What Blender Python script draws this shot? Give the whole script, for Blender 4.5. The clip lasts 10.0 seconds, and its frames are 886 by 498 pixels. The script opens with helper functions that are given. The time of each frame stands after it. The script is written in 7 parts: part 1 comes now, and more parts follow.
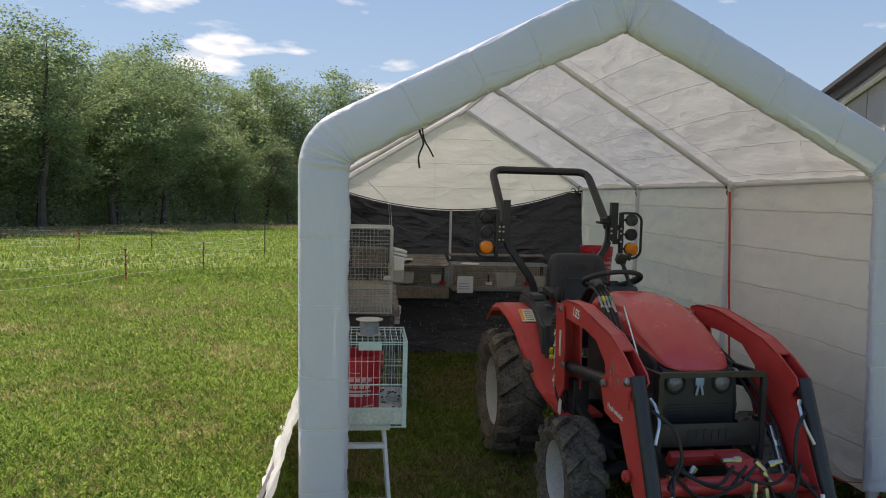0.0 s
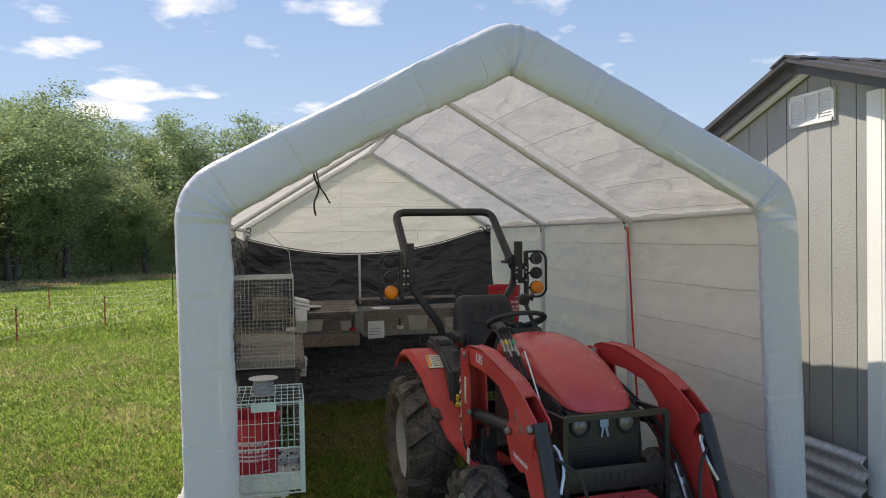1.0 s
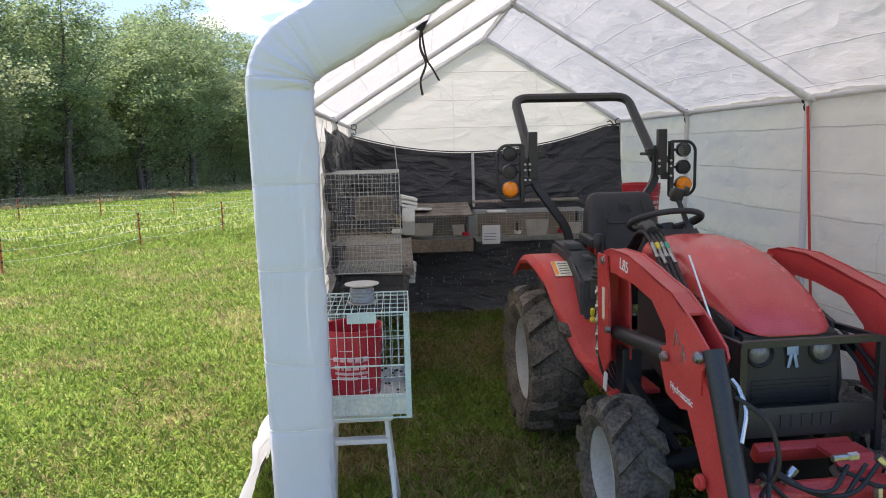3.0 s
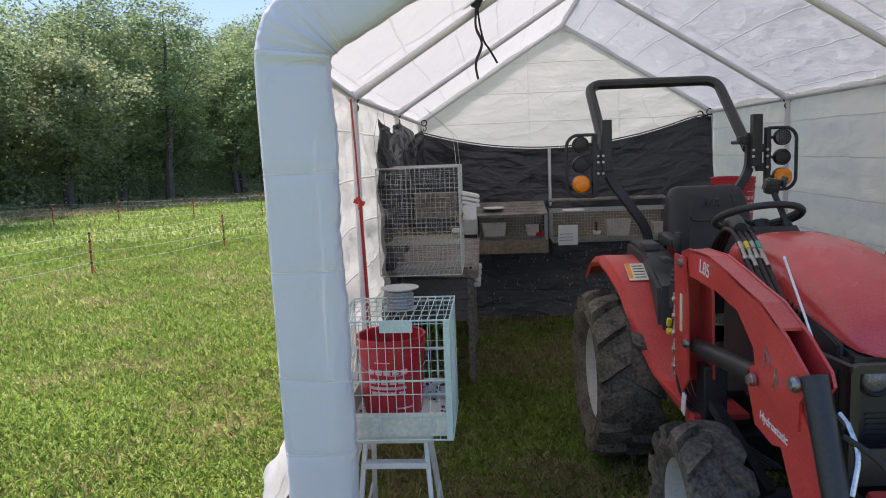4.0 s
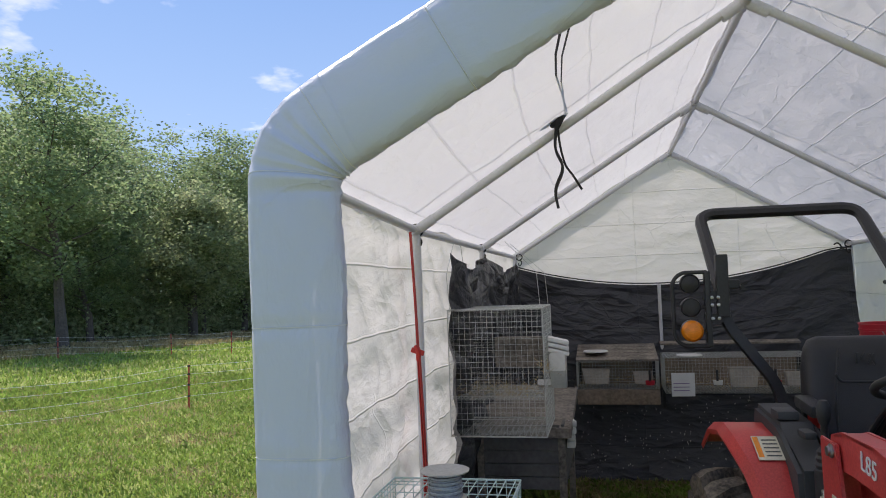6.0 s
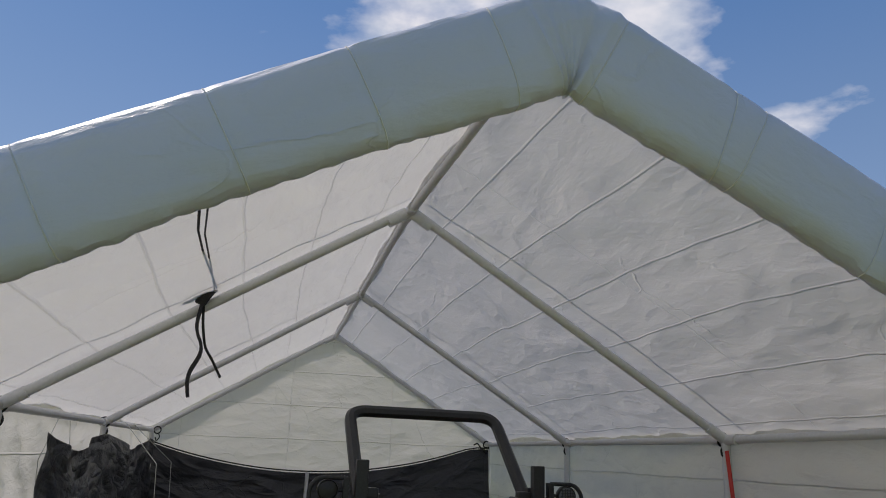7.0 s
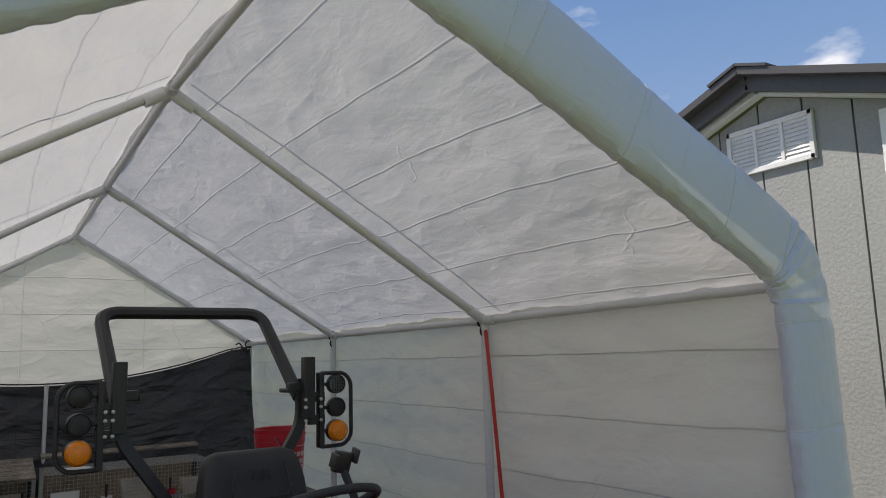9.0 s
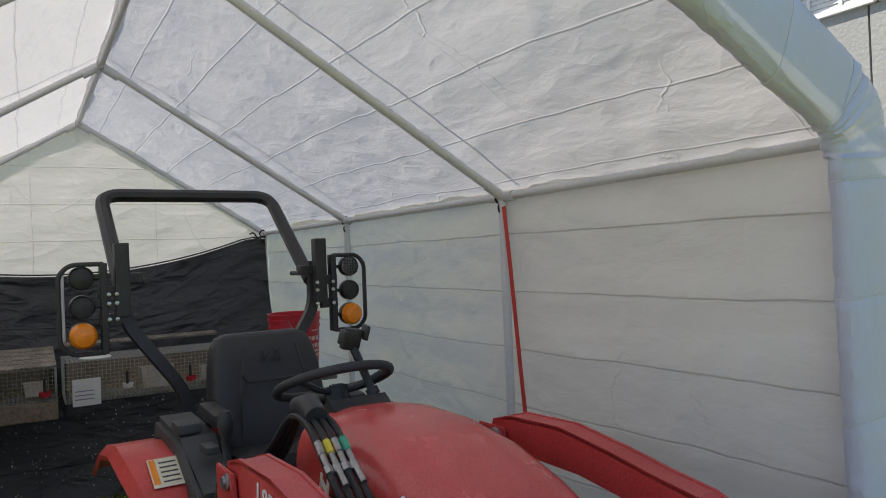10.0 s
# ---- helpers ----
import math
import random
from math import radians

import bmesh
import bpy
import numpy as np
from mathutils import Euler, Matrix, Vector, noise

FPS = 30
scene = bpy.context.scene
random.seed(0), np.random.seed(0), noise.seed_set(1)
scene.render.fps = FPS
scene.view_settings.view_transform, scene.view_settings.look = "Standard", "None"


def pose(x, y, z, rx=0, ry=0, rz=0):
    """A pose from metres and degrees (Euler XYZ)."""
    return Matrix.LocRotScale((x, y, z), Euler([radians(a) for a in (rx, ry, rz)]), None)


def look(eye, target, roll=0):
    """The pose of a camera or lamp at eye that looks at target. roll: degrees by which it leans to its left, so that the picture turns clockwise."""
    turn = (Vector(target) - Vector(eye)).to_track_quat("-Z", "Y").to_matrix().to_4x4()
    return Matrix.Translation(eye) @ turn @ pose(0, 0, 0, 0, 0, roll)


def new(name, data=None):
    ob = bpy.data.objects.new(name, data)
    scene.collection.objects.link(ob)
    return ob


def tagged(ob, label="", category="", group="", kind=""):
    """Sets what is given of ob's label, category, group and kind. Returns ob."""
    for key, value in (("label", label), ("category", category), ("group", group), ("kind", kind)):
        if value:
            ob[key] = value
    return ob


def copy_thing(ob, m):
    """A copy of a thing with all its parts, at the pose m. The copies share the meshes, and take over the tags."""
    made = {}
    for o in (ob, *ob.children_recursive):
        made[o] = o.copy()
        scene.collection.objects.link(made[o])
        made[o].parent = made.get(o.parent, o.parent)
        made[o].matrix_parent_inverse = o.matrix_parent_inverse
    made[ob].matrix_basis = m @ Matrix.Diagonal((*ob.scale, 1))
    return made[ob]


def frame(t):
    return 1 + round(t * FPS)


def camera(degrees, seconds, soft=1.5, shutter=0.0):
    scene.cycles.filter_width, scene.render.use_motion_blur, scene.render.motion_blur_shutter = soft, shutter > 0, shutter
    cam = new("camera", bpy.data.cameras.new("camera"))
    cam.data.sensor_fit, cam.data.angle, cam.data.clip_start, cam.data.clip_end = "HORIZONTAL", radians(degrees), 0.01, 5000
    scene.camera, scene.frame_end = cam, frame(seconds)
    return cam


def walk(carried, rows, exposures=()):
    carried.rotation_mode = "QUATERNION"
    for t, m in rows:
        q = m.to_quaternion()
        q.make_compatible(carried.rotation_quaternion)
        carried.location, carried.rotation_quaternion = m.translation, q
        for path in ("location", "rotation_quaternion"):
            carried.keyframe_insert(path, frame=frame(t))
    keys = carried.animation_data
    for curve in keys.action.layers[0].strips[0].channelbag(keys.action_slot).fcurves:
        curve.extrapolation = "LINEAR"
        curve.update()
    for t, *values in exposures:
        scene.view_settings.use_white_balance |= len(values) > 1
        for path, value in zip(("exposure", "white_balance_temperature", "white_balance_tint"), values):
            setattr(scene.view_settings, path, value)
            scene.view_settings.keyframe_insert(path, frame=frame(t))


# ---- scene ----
cam = camera(62.3, 10.0, soft=1.0)
PATH = [
    (0, (-1.226, -3.281, 1.934), (-1.018, -1.297, 1.79), 1.4),
    (0.5, (-1.179, -3.259, 1.93), (-0.9, -1.281, 1.825), 0.5),
    (1, (-1.067, -3.168, 1.982), (-0.646, -1.213, 1.943), -0.9),
    (1.5, (-0.876, -3.035, 1.935), (-0.334, -1.11, 1.897), -2.2),
    (2, (-0.821, -2.89, 1.873), (-0.264, -0.98, 1.669), -1.1),
    (2.5, (-0.929, -2.63, 1.813), (-0.569, -0.684, 1.527), -0.6),
    (3, (-1.008, -2.383, 1.826), (-0.895, -0.405, 1.55), -1.4),
    (3.2, (-0.985, -2.304, 1.812), (-0.96, -0.323, 1.538), -1.8),
    (4.3, (-0.785, -1.882, 1.746), (-0.924, 0.096, 1.487), -2.2),
    (4.5, (-0.798, -1.834, 1.751), (-0.926, 0.145, 1.493), -2.1),
    (5, (-0.853, -1.677, 1.717), (-1.051, 0.302, 1.513), -2.2),
    (5.5, (-0.838, -1.519, 1.697), (-1.226, 0.441, 1.61), -2.6),
    (5.7, (-0.769, -1.439, 1.73), (-1.253, 0.502, 1.718), -3.0),
    (6.8, (-0.54, -1.083, 1.916), (-0.354, 0.854, 2.378), 2.2),
    (7, (-0.53, -1.04, 1.948), (-0.119, 0.841, 2.491), 2.3),
    (7.5, (-0.568, -0.97, 1.947), (0.12, 0.809, 2.55), 0.8),
    (8, (-0.577, -0.971, 1.936), (0.25, 0.771, 2.466), -0.1),
    (8.5, (-0.567, -0.962, 1.918), (0.379, 0.747, 2.348), -0.8),
    (9, (-0.588, -0.953, 1.896), (0.454, 0.729, 2.186), -1.7),
    (9.5, (-0.563, -0.898, 1.86), (0.504, 0.788, 2.006), -2.1),
    (10, (-0.451, -0.763, 1.808), (0.548, 0.97, 1.822), -2.3),
]
EXPOSURES = [(0, 0.86, 7400, 15.0), (0.5, 1.06, 7450, 16.0), (1.0, 1.04, 7400, 16.0), (1.5, 0.72, 7200, 15.5), (2.0, 1.14, 7150, 17.5), (2.5, 1.70, 7050, 19.5), (3.2, 1.64, 6800, 20.0), (4.3, 1.34, 6650, 20.5), (5.5, 1.32, 6600, 20.5), (5.7, 1.28, 6600, 20.0),
             (6.8, 0.34, 6800, 16.0), (7.5, 0.41, 6800, 16.0), (8.5, 0.61, 6850, 15.5), (9.5, 0.82, 6850, 15.5), (10, 1.09, 6850, 15.0)]
walk(cam, [(t, look(eye, target, roll)) for t, eye, target, roll in PATH], EXPOSURES)

# ---- world, sun ----
TO_SUN = Vector((-0.475, 0.36, 0.80)).normalized()
sun_az = math.atan2(TO_SUN.x, TO_SUN.y)
sky_world = bpy.data.worlds.new("sky")
scene.world = sky_world
sky_world.use_nodes = True
wn, wl = sky_world.node_tree.nodes, sky_world.node_tree.links
wn.clear()
sky_out = wn.new("ShaderNodeOutputWorld")
sky_bg = wn.new("ShaderNodeBackground")
sky_tex = wn.new("ShaderNodeTexSky")
sky_tex.sky_type, sky_tex.sun_disc = "NISHITA", False
sky_tex.sun_elevation, sky_tex.sun_rotation = math.asin(TO_SUN.z), sun_az
sky_tex.air_density, sky_tex.dust_density, sky_tex.ozone_density = 1.0, 0.15, 4.0
sky_bg.inputs[1].default_value = 0.15
sky_co = wn.new("ShaderNodeTexCoord")
sky_sep = wn.new("ShaderNodeSeparateXYZ")
wl.new(sky_co.outputs["Generated"], sky_sep.inputs[0])
# clouds on a flat layer: direction divided by its height
sky_h = wn.new("ShaderNodeMath"); sky_h.operation = "MAXIMUM"; sky_h.inputs[1].default_value = 0.03
wl.new(sky_sep.outputs[2], sky_h.inputs[0])
sky_h2 = wn.new("ShaderNodeMath"); sky_h2.operation = "ADD"; sky_h2.inputs[1].default_value = 0.12
wl.new(sky_h.outputs[0], sky_h2.inputs[0])
sky_div = wn.new("ShaderNodeVectorMath"); sky_div.operation = "DIVIDE"
sky_comb = wn.new("ShaderNodeCombineXYZ")
for i in range(3):
    wl.new(sky_h2.outputs[0], sky_comb.inputs[i])
wl.new(sky_co.outputs["Generated"], sky_div.inputs[0]); wl.new(sky_comb.outputs[0], sky_div.inputs[1])
cloud_map = wn.new("ShaderNodeMapping")
cloud_map.inputs["Location"].default_value = (1.35, 0.6, 0.0)
wl.new(sky_div.outputs[0], cloud_map.inputs[0])
cloud_n = wn.new("ShaderNodeTexNoise")
cloud_n.inputs["Scale"].default_value, cloud_n.inputs["Detail"].default_value, cloud_n.inputs["Roughness"].default_value = 2.1, 7.0, 0.52
wl.new(cloud_map.outputs[0], cloud_n.inputs["Vector"])
cloud_r = wn.new("ShaderNodeValToRGB")
cloud_r.color_ramp.elements[0].position, cloud_r.color_ramp.elements[1].position = 0.555, 0.67
wl.new(cloud_n.outputs[0], cloud_r.inputs[0])
cloud_n2 = wn.new("ShaderNodeTexNoise")
cloud_n2.inputs["Scale"].default_value, cloud_n2.inputs["Detail"].default_value = 7.0, 5.0
wl.new(cloud_map.outputs[0], cloud_n2.inputs["Vector"])
cloud_c = wn.new("ShaderNodeValToRGB")
cloud_c.color_ramp.elements[0].color, cloud_c.color_ramp.elements[1].color = (2.8, 3.2, 3.8, 1), (4.4, 4.5, 4.7, 1)
cloud_c.color_ramp.elements[0].position, cloud_c.color_ramp.elements[1].position = 0.35, 0.62
wl.new(cloud_n2.outputs[0], cloud_c.inputs[0])
# a thin whitish haze low down
haze = wn.new("ShaderNodeMapRange")
haze.inputs[1].default_value, haze.inputs[2].default_value, haze.inputs[3].default_value, haze.inputs[4].default_value = 0.0, 1.0, 0.92, 0.7
wl.new(sky_sep.outputs[2], haze.inputs[0])
haze_mix = wn.new("ShaderNodeMix"); haze_mix.data_type = "RGBA"
wl.new(haze.outputs[0], haze_mix.inputs[0]); wl.new(sky_tex.outputs[0], haze_mix.inputs[6])
haze_c = wn.new("ShaderNodeValToRGB")
haze_c.color_ramp.elements[0].position, haze_c.color_ramp.elements[0].color = 0.05, (1.45, 2.05, 2.85, 1)
haze_c.color_ramp.elements[1].position, haze_c.color_ramp.elements[1].color = 0.55, (0.36, 0.92, 2.05, 1)
wl.new(sky_sep.outputs[2], haze_c.inputs[0]); wl.new(haze_c.outputs[0], haze_mix.inputs[7])
cloud_mix = wn.new("ShaderNodeMix"); cloud_mix.data_type = "RGBA"
wl.new(cloud_r.outputs[0], cloud_mix.inputs[0]); wl.new(haze_mix.outputs[2], cloud_mix.inputs[6]); wl.new(cloud_c.outputs[0], cloud_mix.inputs[7])
wl.new(cloud_mix.outputs[2], sky_bg.inputs[0]); wl.new(sky_bg.outputs[0], sky_out.inputs[0])

sun = new("sun", bpy.data.lights.new("sun", "SUN"))
sun.data.energy, sun.data.angle, sun.data.color = 3.0, radians(0.6), (1.0, 0.95, 0.86)
sun.matrix_world = look(TO_SUN * 50, (0, 0, 0))


# ---- materials ----
def mat(name, base, rough=0.6, metal=0.0, var=0.15, scale=6.0, fine=60.0, bump=0.15, spec=0.5, tint=None, island=0.0):
    """Principled surface with colour variation at two scales and a fine relief."""
    m = bpy.data.materials.new(name)
    m.use_nodes = True
    n, l = m.node_tree.nodes, m.node_tree.links
    b = n["Principled BSDF"]
    b.inputs["Roughness"].default_value, b.inputs["Metallic"].default_value = rough, metal
    b.inputs["Specular IOR Level"].default_value = spec
    co = n.new("ShaderNodeTexCoord")
    n1 = n.new("ShaderNodeTexNoise"); n1.inputs["Scale"].default_value = scale; n1.inputs["Detail"].default_value = 4
    n2 = n.new("ShaderNodeTexNoise"); n2.inputs["Scale"].default_value = fine; n2.inputs["Detail"].default_value = 3
    l.new(co.outputs["Object"], n1.inputs["Vector"]); l.new(co.outputs["Object"], n2.inputs["Vector"])
    add = n.new("ShaderNodeMath"); add.operation = "ADD"
    l.new(n1.outputs[0], add.inputs[0]); l.new(n2.outputs[0], add.inputs[1])
    rng = n.new("ShaderNodeMapRange")
    rng.inputs[1].default_value, rng.inputs[2].default_value = 0.7, 1.3
    l.new(add.outputs[0], rng.inputs[0])
    mix = n.new("ShaderNodeMix"); mix.data_type = "RGBA"
    lo = [max(0.0, c * (1 - var)) for c in base]
    hi = [min(1.0, c * (1 + var)) for c in (tint or base)]
    mix.inputs[6].default_value, mix.inputs[7].default_value = (*lo, 1), (*hi, 1)
    l.new(rng.outputs[0], mix.inputs[0])
    colour = mix.outputs[2]
    if island:
        g = n.new("ShaderNodeNewGeometry")
        hv = n.new("ShaderNodeHueSaturation")
        mr = n.new("ShaderNodeMapRange"); mr.inputs[3].default_value, mr.inputs[4].default_value = 1 - island, 1 + island
        l.new(g.outputs["Random Per Island"], mr.inputs[0]); l.new(mr.outputs[0], hv.inputs["Value"])
        mr2 = n.new("ShaderNodeMapRange"); mr2.inputs[3].default_value, mr2.inputs[4].default_value = 0.5 - island * 0.06, 0.5 + island * 0.06
        wn_ = n.new("ShaderNodeTexWhiteNoise"); wn_.noise_dimensions = "1D"
        l.new(g.outputs["Random Per Island"], wn_.inputs["W"]); l.new(wn_.outputs[0], mr2.inputs[0]); l.new(mr2.outputs[0], hv.inputs["Hue"])
        l.new(colour, hv.inputs["Color"]); colour = hv.outputs[0]
    l.new(colour, b.inputs["Base Color"])
    rr = n.new("ShaderNodeMapRange"); rr.inputs[3].default_value, rr.inputs[4].default_value = max(0.02, rough - 0.1), min(1, rough + 0.12)
    l.new(n1.outputs[0], rr.inputs[0]); l.new(rr.outputs[0], b.inputs["Roughness"])
    if bump:
        bp = n.new("ShaderNodeBump"); bp.inputs["Strength"].default_value, bp.inputs["Distance"].default_value = bump, 0.01
        l.new(n2.outputs[0], bp.inputs["Height"]); l.new(bp.outputs[0], b.inputs["Normal"])
    return m


def leafy(name, base, trans=0.4, island=0.3, rough=0.55):
    """Thin leaves and blades: diffuse, some light passing through, each piece a little different."""
    m = mat(name, base, rough, 0, 0.25, 0.6, 9.0, 0, 0.25, island=island)
    n, l = m.node_tree.nodes, m.node_tree.links
    b, out = n["Principled BSDF"], n["Material Output"]
    t = n.new("ShaderNodeBsdfTranslucent")
    src = b.inputs["Base Color"].links[0].from_socket
    l.new(src, t.inputs[0])
    mx = n.new("ShaderNodeMixShader"); mx.inputs[0].default_value = trans
    l.new(b.outputs[0], mx.inputs[1]); l.new(t.outputs[0], mx.inputs[2]); l.new(mx.outputs[0], out.inputs[0])
    return m


def cloth(name, base, trans, fold=0.31, crease=0.5, rough=0.45, wrinkle=0.5, press=0.45, phase=0.11, cross=0.5):
    """Woven polyethylene sheet: light comes through, pressed fold lines and random crumples (UV in metres)."""
    m = bpy.data.materials.new(name)
    m.use_nodes = True
    n, l = m.node_tree.nodes, m.node_tree.links
    b, out = n["Principled BSDF"], n["Material Output"]
    b.inputs["Roughness"].default_value = rough
    b.inputs["Specular IOR Level"].default_value = 0.35
    uv = n.new("ShaderNodeUVMap")
    sep = n.new("ShaderNodeSeparateXYZ"); l.new(uv.outputs[0], sep.inputs[0])
    warp = n.new("ShaderNodeTexNoise"); warp.inputs["Scale"].default_value = 1.6; warp.inputs["Detail"].default_value = 2
    l.new(uv.outputs[0], warp.inputs["Vector"])

    def line(sock, period, width, shift):
        a = n.new("ShaderNodeMath"); a.operation = "MULTIPLY_ADD"; a.inputs[1].default_value = 0.03; l.new(warp.outputs[0], a.inputs[0]); l.new(sock, a.inputs[2])
        p = n.new("ShaderNodeMath"); p.operation = "PINGPONG"; p.inputs[1].default_value = period / 2
        s = n.new("ShaderNodeMath"); s.operation = "ADD"; s.inputs[1].default_value = shift; l.new(a.outputs[0], s.inputs[0]); l.new(s.outputs[0], p.inputs[0])
        r = n.new("ShaderNodeMapRange"); r.interpolation_type = "SMOOTHSTEP"
        r.inputs[1].default_value, r.inputs[2].default_value, r.inputs[3].default_value, r.inputs[4].default_value = 0.0, width, 1.0, 0.0
        l.new(p.outputs[0], r.inputs[0])
        return r.outputs[0]

    la = line(sep.outputs[1], fold, 0.007, phase)
    lb_ = n.new("ShaderNodeMath"); lb_.operation = "MULTIPLY"; lb_.inputs[1].default_value = cross
    l.new(line(sep.outputs[0], fold * 3.1, 0.006, 0.35), lb_.inputs[0])
    lb = lb_.outputs[0]
    # crumples: stretched noise ridges, stronger in some places
    mp = n.new("ShaderNodeMapping"); mp.inputs["Scale"].default_value = (1.6, 3.4, 1); mp.inputs["Rotation"].default_value = (0, 0, 0.3)
    l.new(uv.outputs[0], mp.inputs[0])
    cr = n.new("ShaderNodeTexNoise"); cr.inputs["Scale"].default_value = 1.3; cr.inputs["Detail"].default_value = 5; cr.inputs["Distortion"].default_value = 0.9
    l.new(mp.outputs[0], cr.inputs["Vector"])
    vo = n.new("ShaderNodeTexVoronoi"); vo.feature = "DISTANCE_TO_EDGE"; vo.inputs["Scale"].default_value = 2.3
    vw = n.new("ShaderNodeMix"); vw.data_type = "VECTOR"; vw.inputs[0].default_value = 0.14
    l.new(uv.outputs[0], vw.inputs[4]); l.new(cr.outputs["Color"], vw.inputs[5]); l.new(vw.outputs[1], vo.inputs["Vector"])
    vr = n.new("ShaderNodeMapRange"); vr.inputs[1].default_value, vr.inputs[2].default_value, vr.inputs[3].default_value, vr.inputs[4].default_value = 0.0, 0.012, 0.5, 0.0
    l.new(vo.outputs[0], vr.inputs[0])
    vm = n.new("ShaderNodeMath"); vm.operation = "MULTIPLY"; l.new(vr.outputs[0], vm.inputs[0])
    mask = n.new("ShaderNodeMapRange"); mask.inputs[1].default_value, mask.inputs[2].default_value = 0.5, 0.62
    l.new(warp.outputs[0], mask.inputs[0]); l.new(mask.outputs[0], vm.inputs[1])
    s1 = n.new("ShaderNodeMath"); s1.operation = "ADD"; l.new(la, s1.inputs[0]); l.new(lb, s1.inputs[1])
    s1b = n.new("ShaderNodeMath"); s1b.operation = "MULTIPLY"; s1b.inputs[1].default_value = press; l.new(s1.outputs[0], s1b.inputs[0]); s1 = s1b
    s2 = n.new("ShaderNodeMath"); s2.operation = "ADD"; l.new(s1.outputs[0], s2.inputs[0]); l.new(vm.outputs[0], s2.inputs[1])
    s3 = n.new("ShaderNodeMath"); s3.operation = "MULTIPLY_ADD"; s3.inputs[1].default_value = wrinkle * 6; l.new(cr.outputs[0], s3.inputs[0]); l.new(s2.outputs[0], s3.inputs[2])
    fn = n.new("ShaderNodeTexNoise"); fn.inputs["Scale"].default_value = 7.0; fn.inputs["Detail"].default_value = 7; fn.inputs["Roughness"].default_value = 0.6; fn.inputs["Distortion"].default_value = 0.6
    l.new(mp.outputs[0], fn.inputs["Vector"])
    s4 = n.new("ShaderNodeMath"); s4.operation = "MULTIPLY_ADD"; s4.inputs[1].default_value = 0.7; l.new(fn.outputs[0], s4.inputs[0]); l.new(s3.outputs[0], s4.inputs[2])
    # sharp little creases: where a smooth noise crosses its middle
    for sc_, amt in ((1.1, 6.0), (2.6, 2.0)):
        kn = n.new("ShaderNodeTexNoise"); kn.inputs["Scale"].default_value = sc_; kn.inputs["Detail"].default_value = 1.5; kn.inputs["Distortion"].default_value = 0.5
        l.new(mp.outputs[0], kn.inputs["Vector"])
        ks = n.new("ShaderNodeMath"); ks.operation = "SUBTRACT"; ks.inputs[1].default_value = 0.5; l.new(kn.outputs[0], ks.inputs[0])
        ka = n.new("ShaderNodeMath"); ka.operation = "ABSOLUTE"; l.new(ks.outputs[0], ka.inputs[0])
        km = n.new("ShaderNodeMath"); km.operation = "MULTIPLY_ADD"; km.inputs[1].default_value = -amt * wrinkle * 2; l.new(ka.outputs[0], km.inputs[0]); l.new(s4.outputs[0], km.inputs[2])
        s4 = km
    bp = n.new("ShaderNodeBump"); bp.inputs["Strength"].default_value, bp.inputs["Distance"].default_value = crease, 0.012
    l.new(s4.outputs[0], bp.inputs["Height"])
    l.new(bp.outputs[0], b.inputs["Normal"])
    mx0 = n.new("ShaderNodeMix"); mx0.data_type = "RGBA"
    mx0.inputs[6].default_value, mx0.inputs[7].default_value = (*[c * 0.93 for c in base], 1), (*base, 1)
    l.new(cr.outputs[0], mx0.inputs[0])
    # crease shade along folds and crumples is put into the base colour
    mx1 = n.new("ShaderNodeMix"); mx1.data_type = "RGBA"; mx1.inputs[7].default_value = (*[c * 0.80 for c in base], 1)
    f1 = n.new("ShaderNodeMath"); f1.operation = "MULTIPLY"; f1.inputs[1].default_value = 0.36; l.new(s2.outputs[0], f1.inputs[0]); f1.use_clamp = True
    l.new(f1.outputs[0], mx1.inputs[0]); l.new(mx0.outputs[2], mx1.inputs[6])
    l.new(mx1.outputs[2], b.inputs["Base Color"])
    t = n.new("ShaderNodeBsdfTranslucent"); l.new(mx1.outputs[2], t.inputs[0]); l.new(bp.outputs[0], t.inputs["Normal"])
    mx = n.new("ShaderNodeMixShader"); mx.inputs[0].default_value = trans
    l.new(b.outputs[0], mx.inputs[1]); l.new(t.outputs[0], mx.inputs[2]); l.new(mx.outputs[0], out.inputs[0])
    return m


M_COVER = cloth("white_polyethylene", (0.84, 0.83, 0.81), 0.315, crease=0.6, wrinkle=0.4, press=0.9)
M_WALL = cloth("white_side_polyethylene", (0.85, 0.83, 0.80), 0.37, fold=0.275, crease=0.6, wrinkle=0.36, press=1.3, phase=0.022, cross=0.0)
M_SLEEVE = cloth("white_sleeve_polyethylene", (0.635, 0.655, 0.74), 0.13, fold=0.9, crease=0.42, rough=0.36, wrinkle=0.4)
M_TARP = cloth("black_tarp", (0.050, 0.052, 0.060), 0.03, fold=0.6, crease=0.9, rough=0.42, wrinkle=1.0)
M_POLE = mat("white_painted_steel", (0.62, 0.625, 0.65), 0.4, 0.0, 0.06, 5, 80, 0.03)
M_RED = mat("red_tractor_paint", (0.54, 0.045, 0.042), 0.34, 0.0, 0.14, 4, 120, 0.02, 0.5, tint=(0.60, 0.068, 0.060))
M_HOOD = mat("red_hood_paint", (0.60, 0.058, 0.052), 0.24, 0.0, 0.12, 5, 160, 0.015, 0.6, tint=(0.66, 0.085, 0.075))
M_BLACK = mat("black_painted_steel", (0.024, 0.024, 0.026), 0.42, 0.0, 0.3, 8, 90, 0.05)
M_PLASTIC = mat("black_plastic", (0.026, 0.027, 0.029), 0.55, 0.0, 0.25, 9, 150, 0.1)
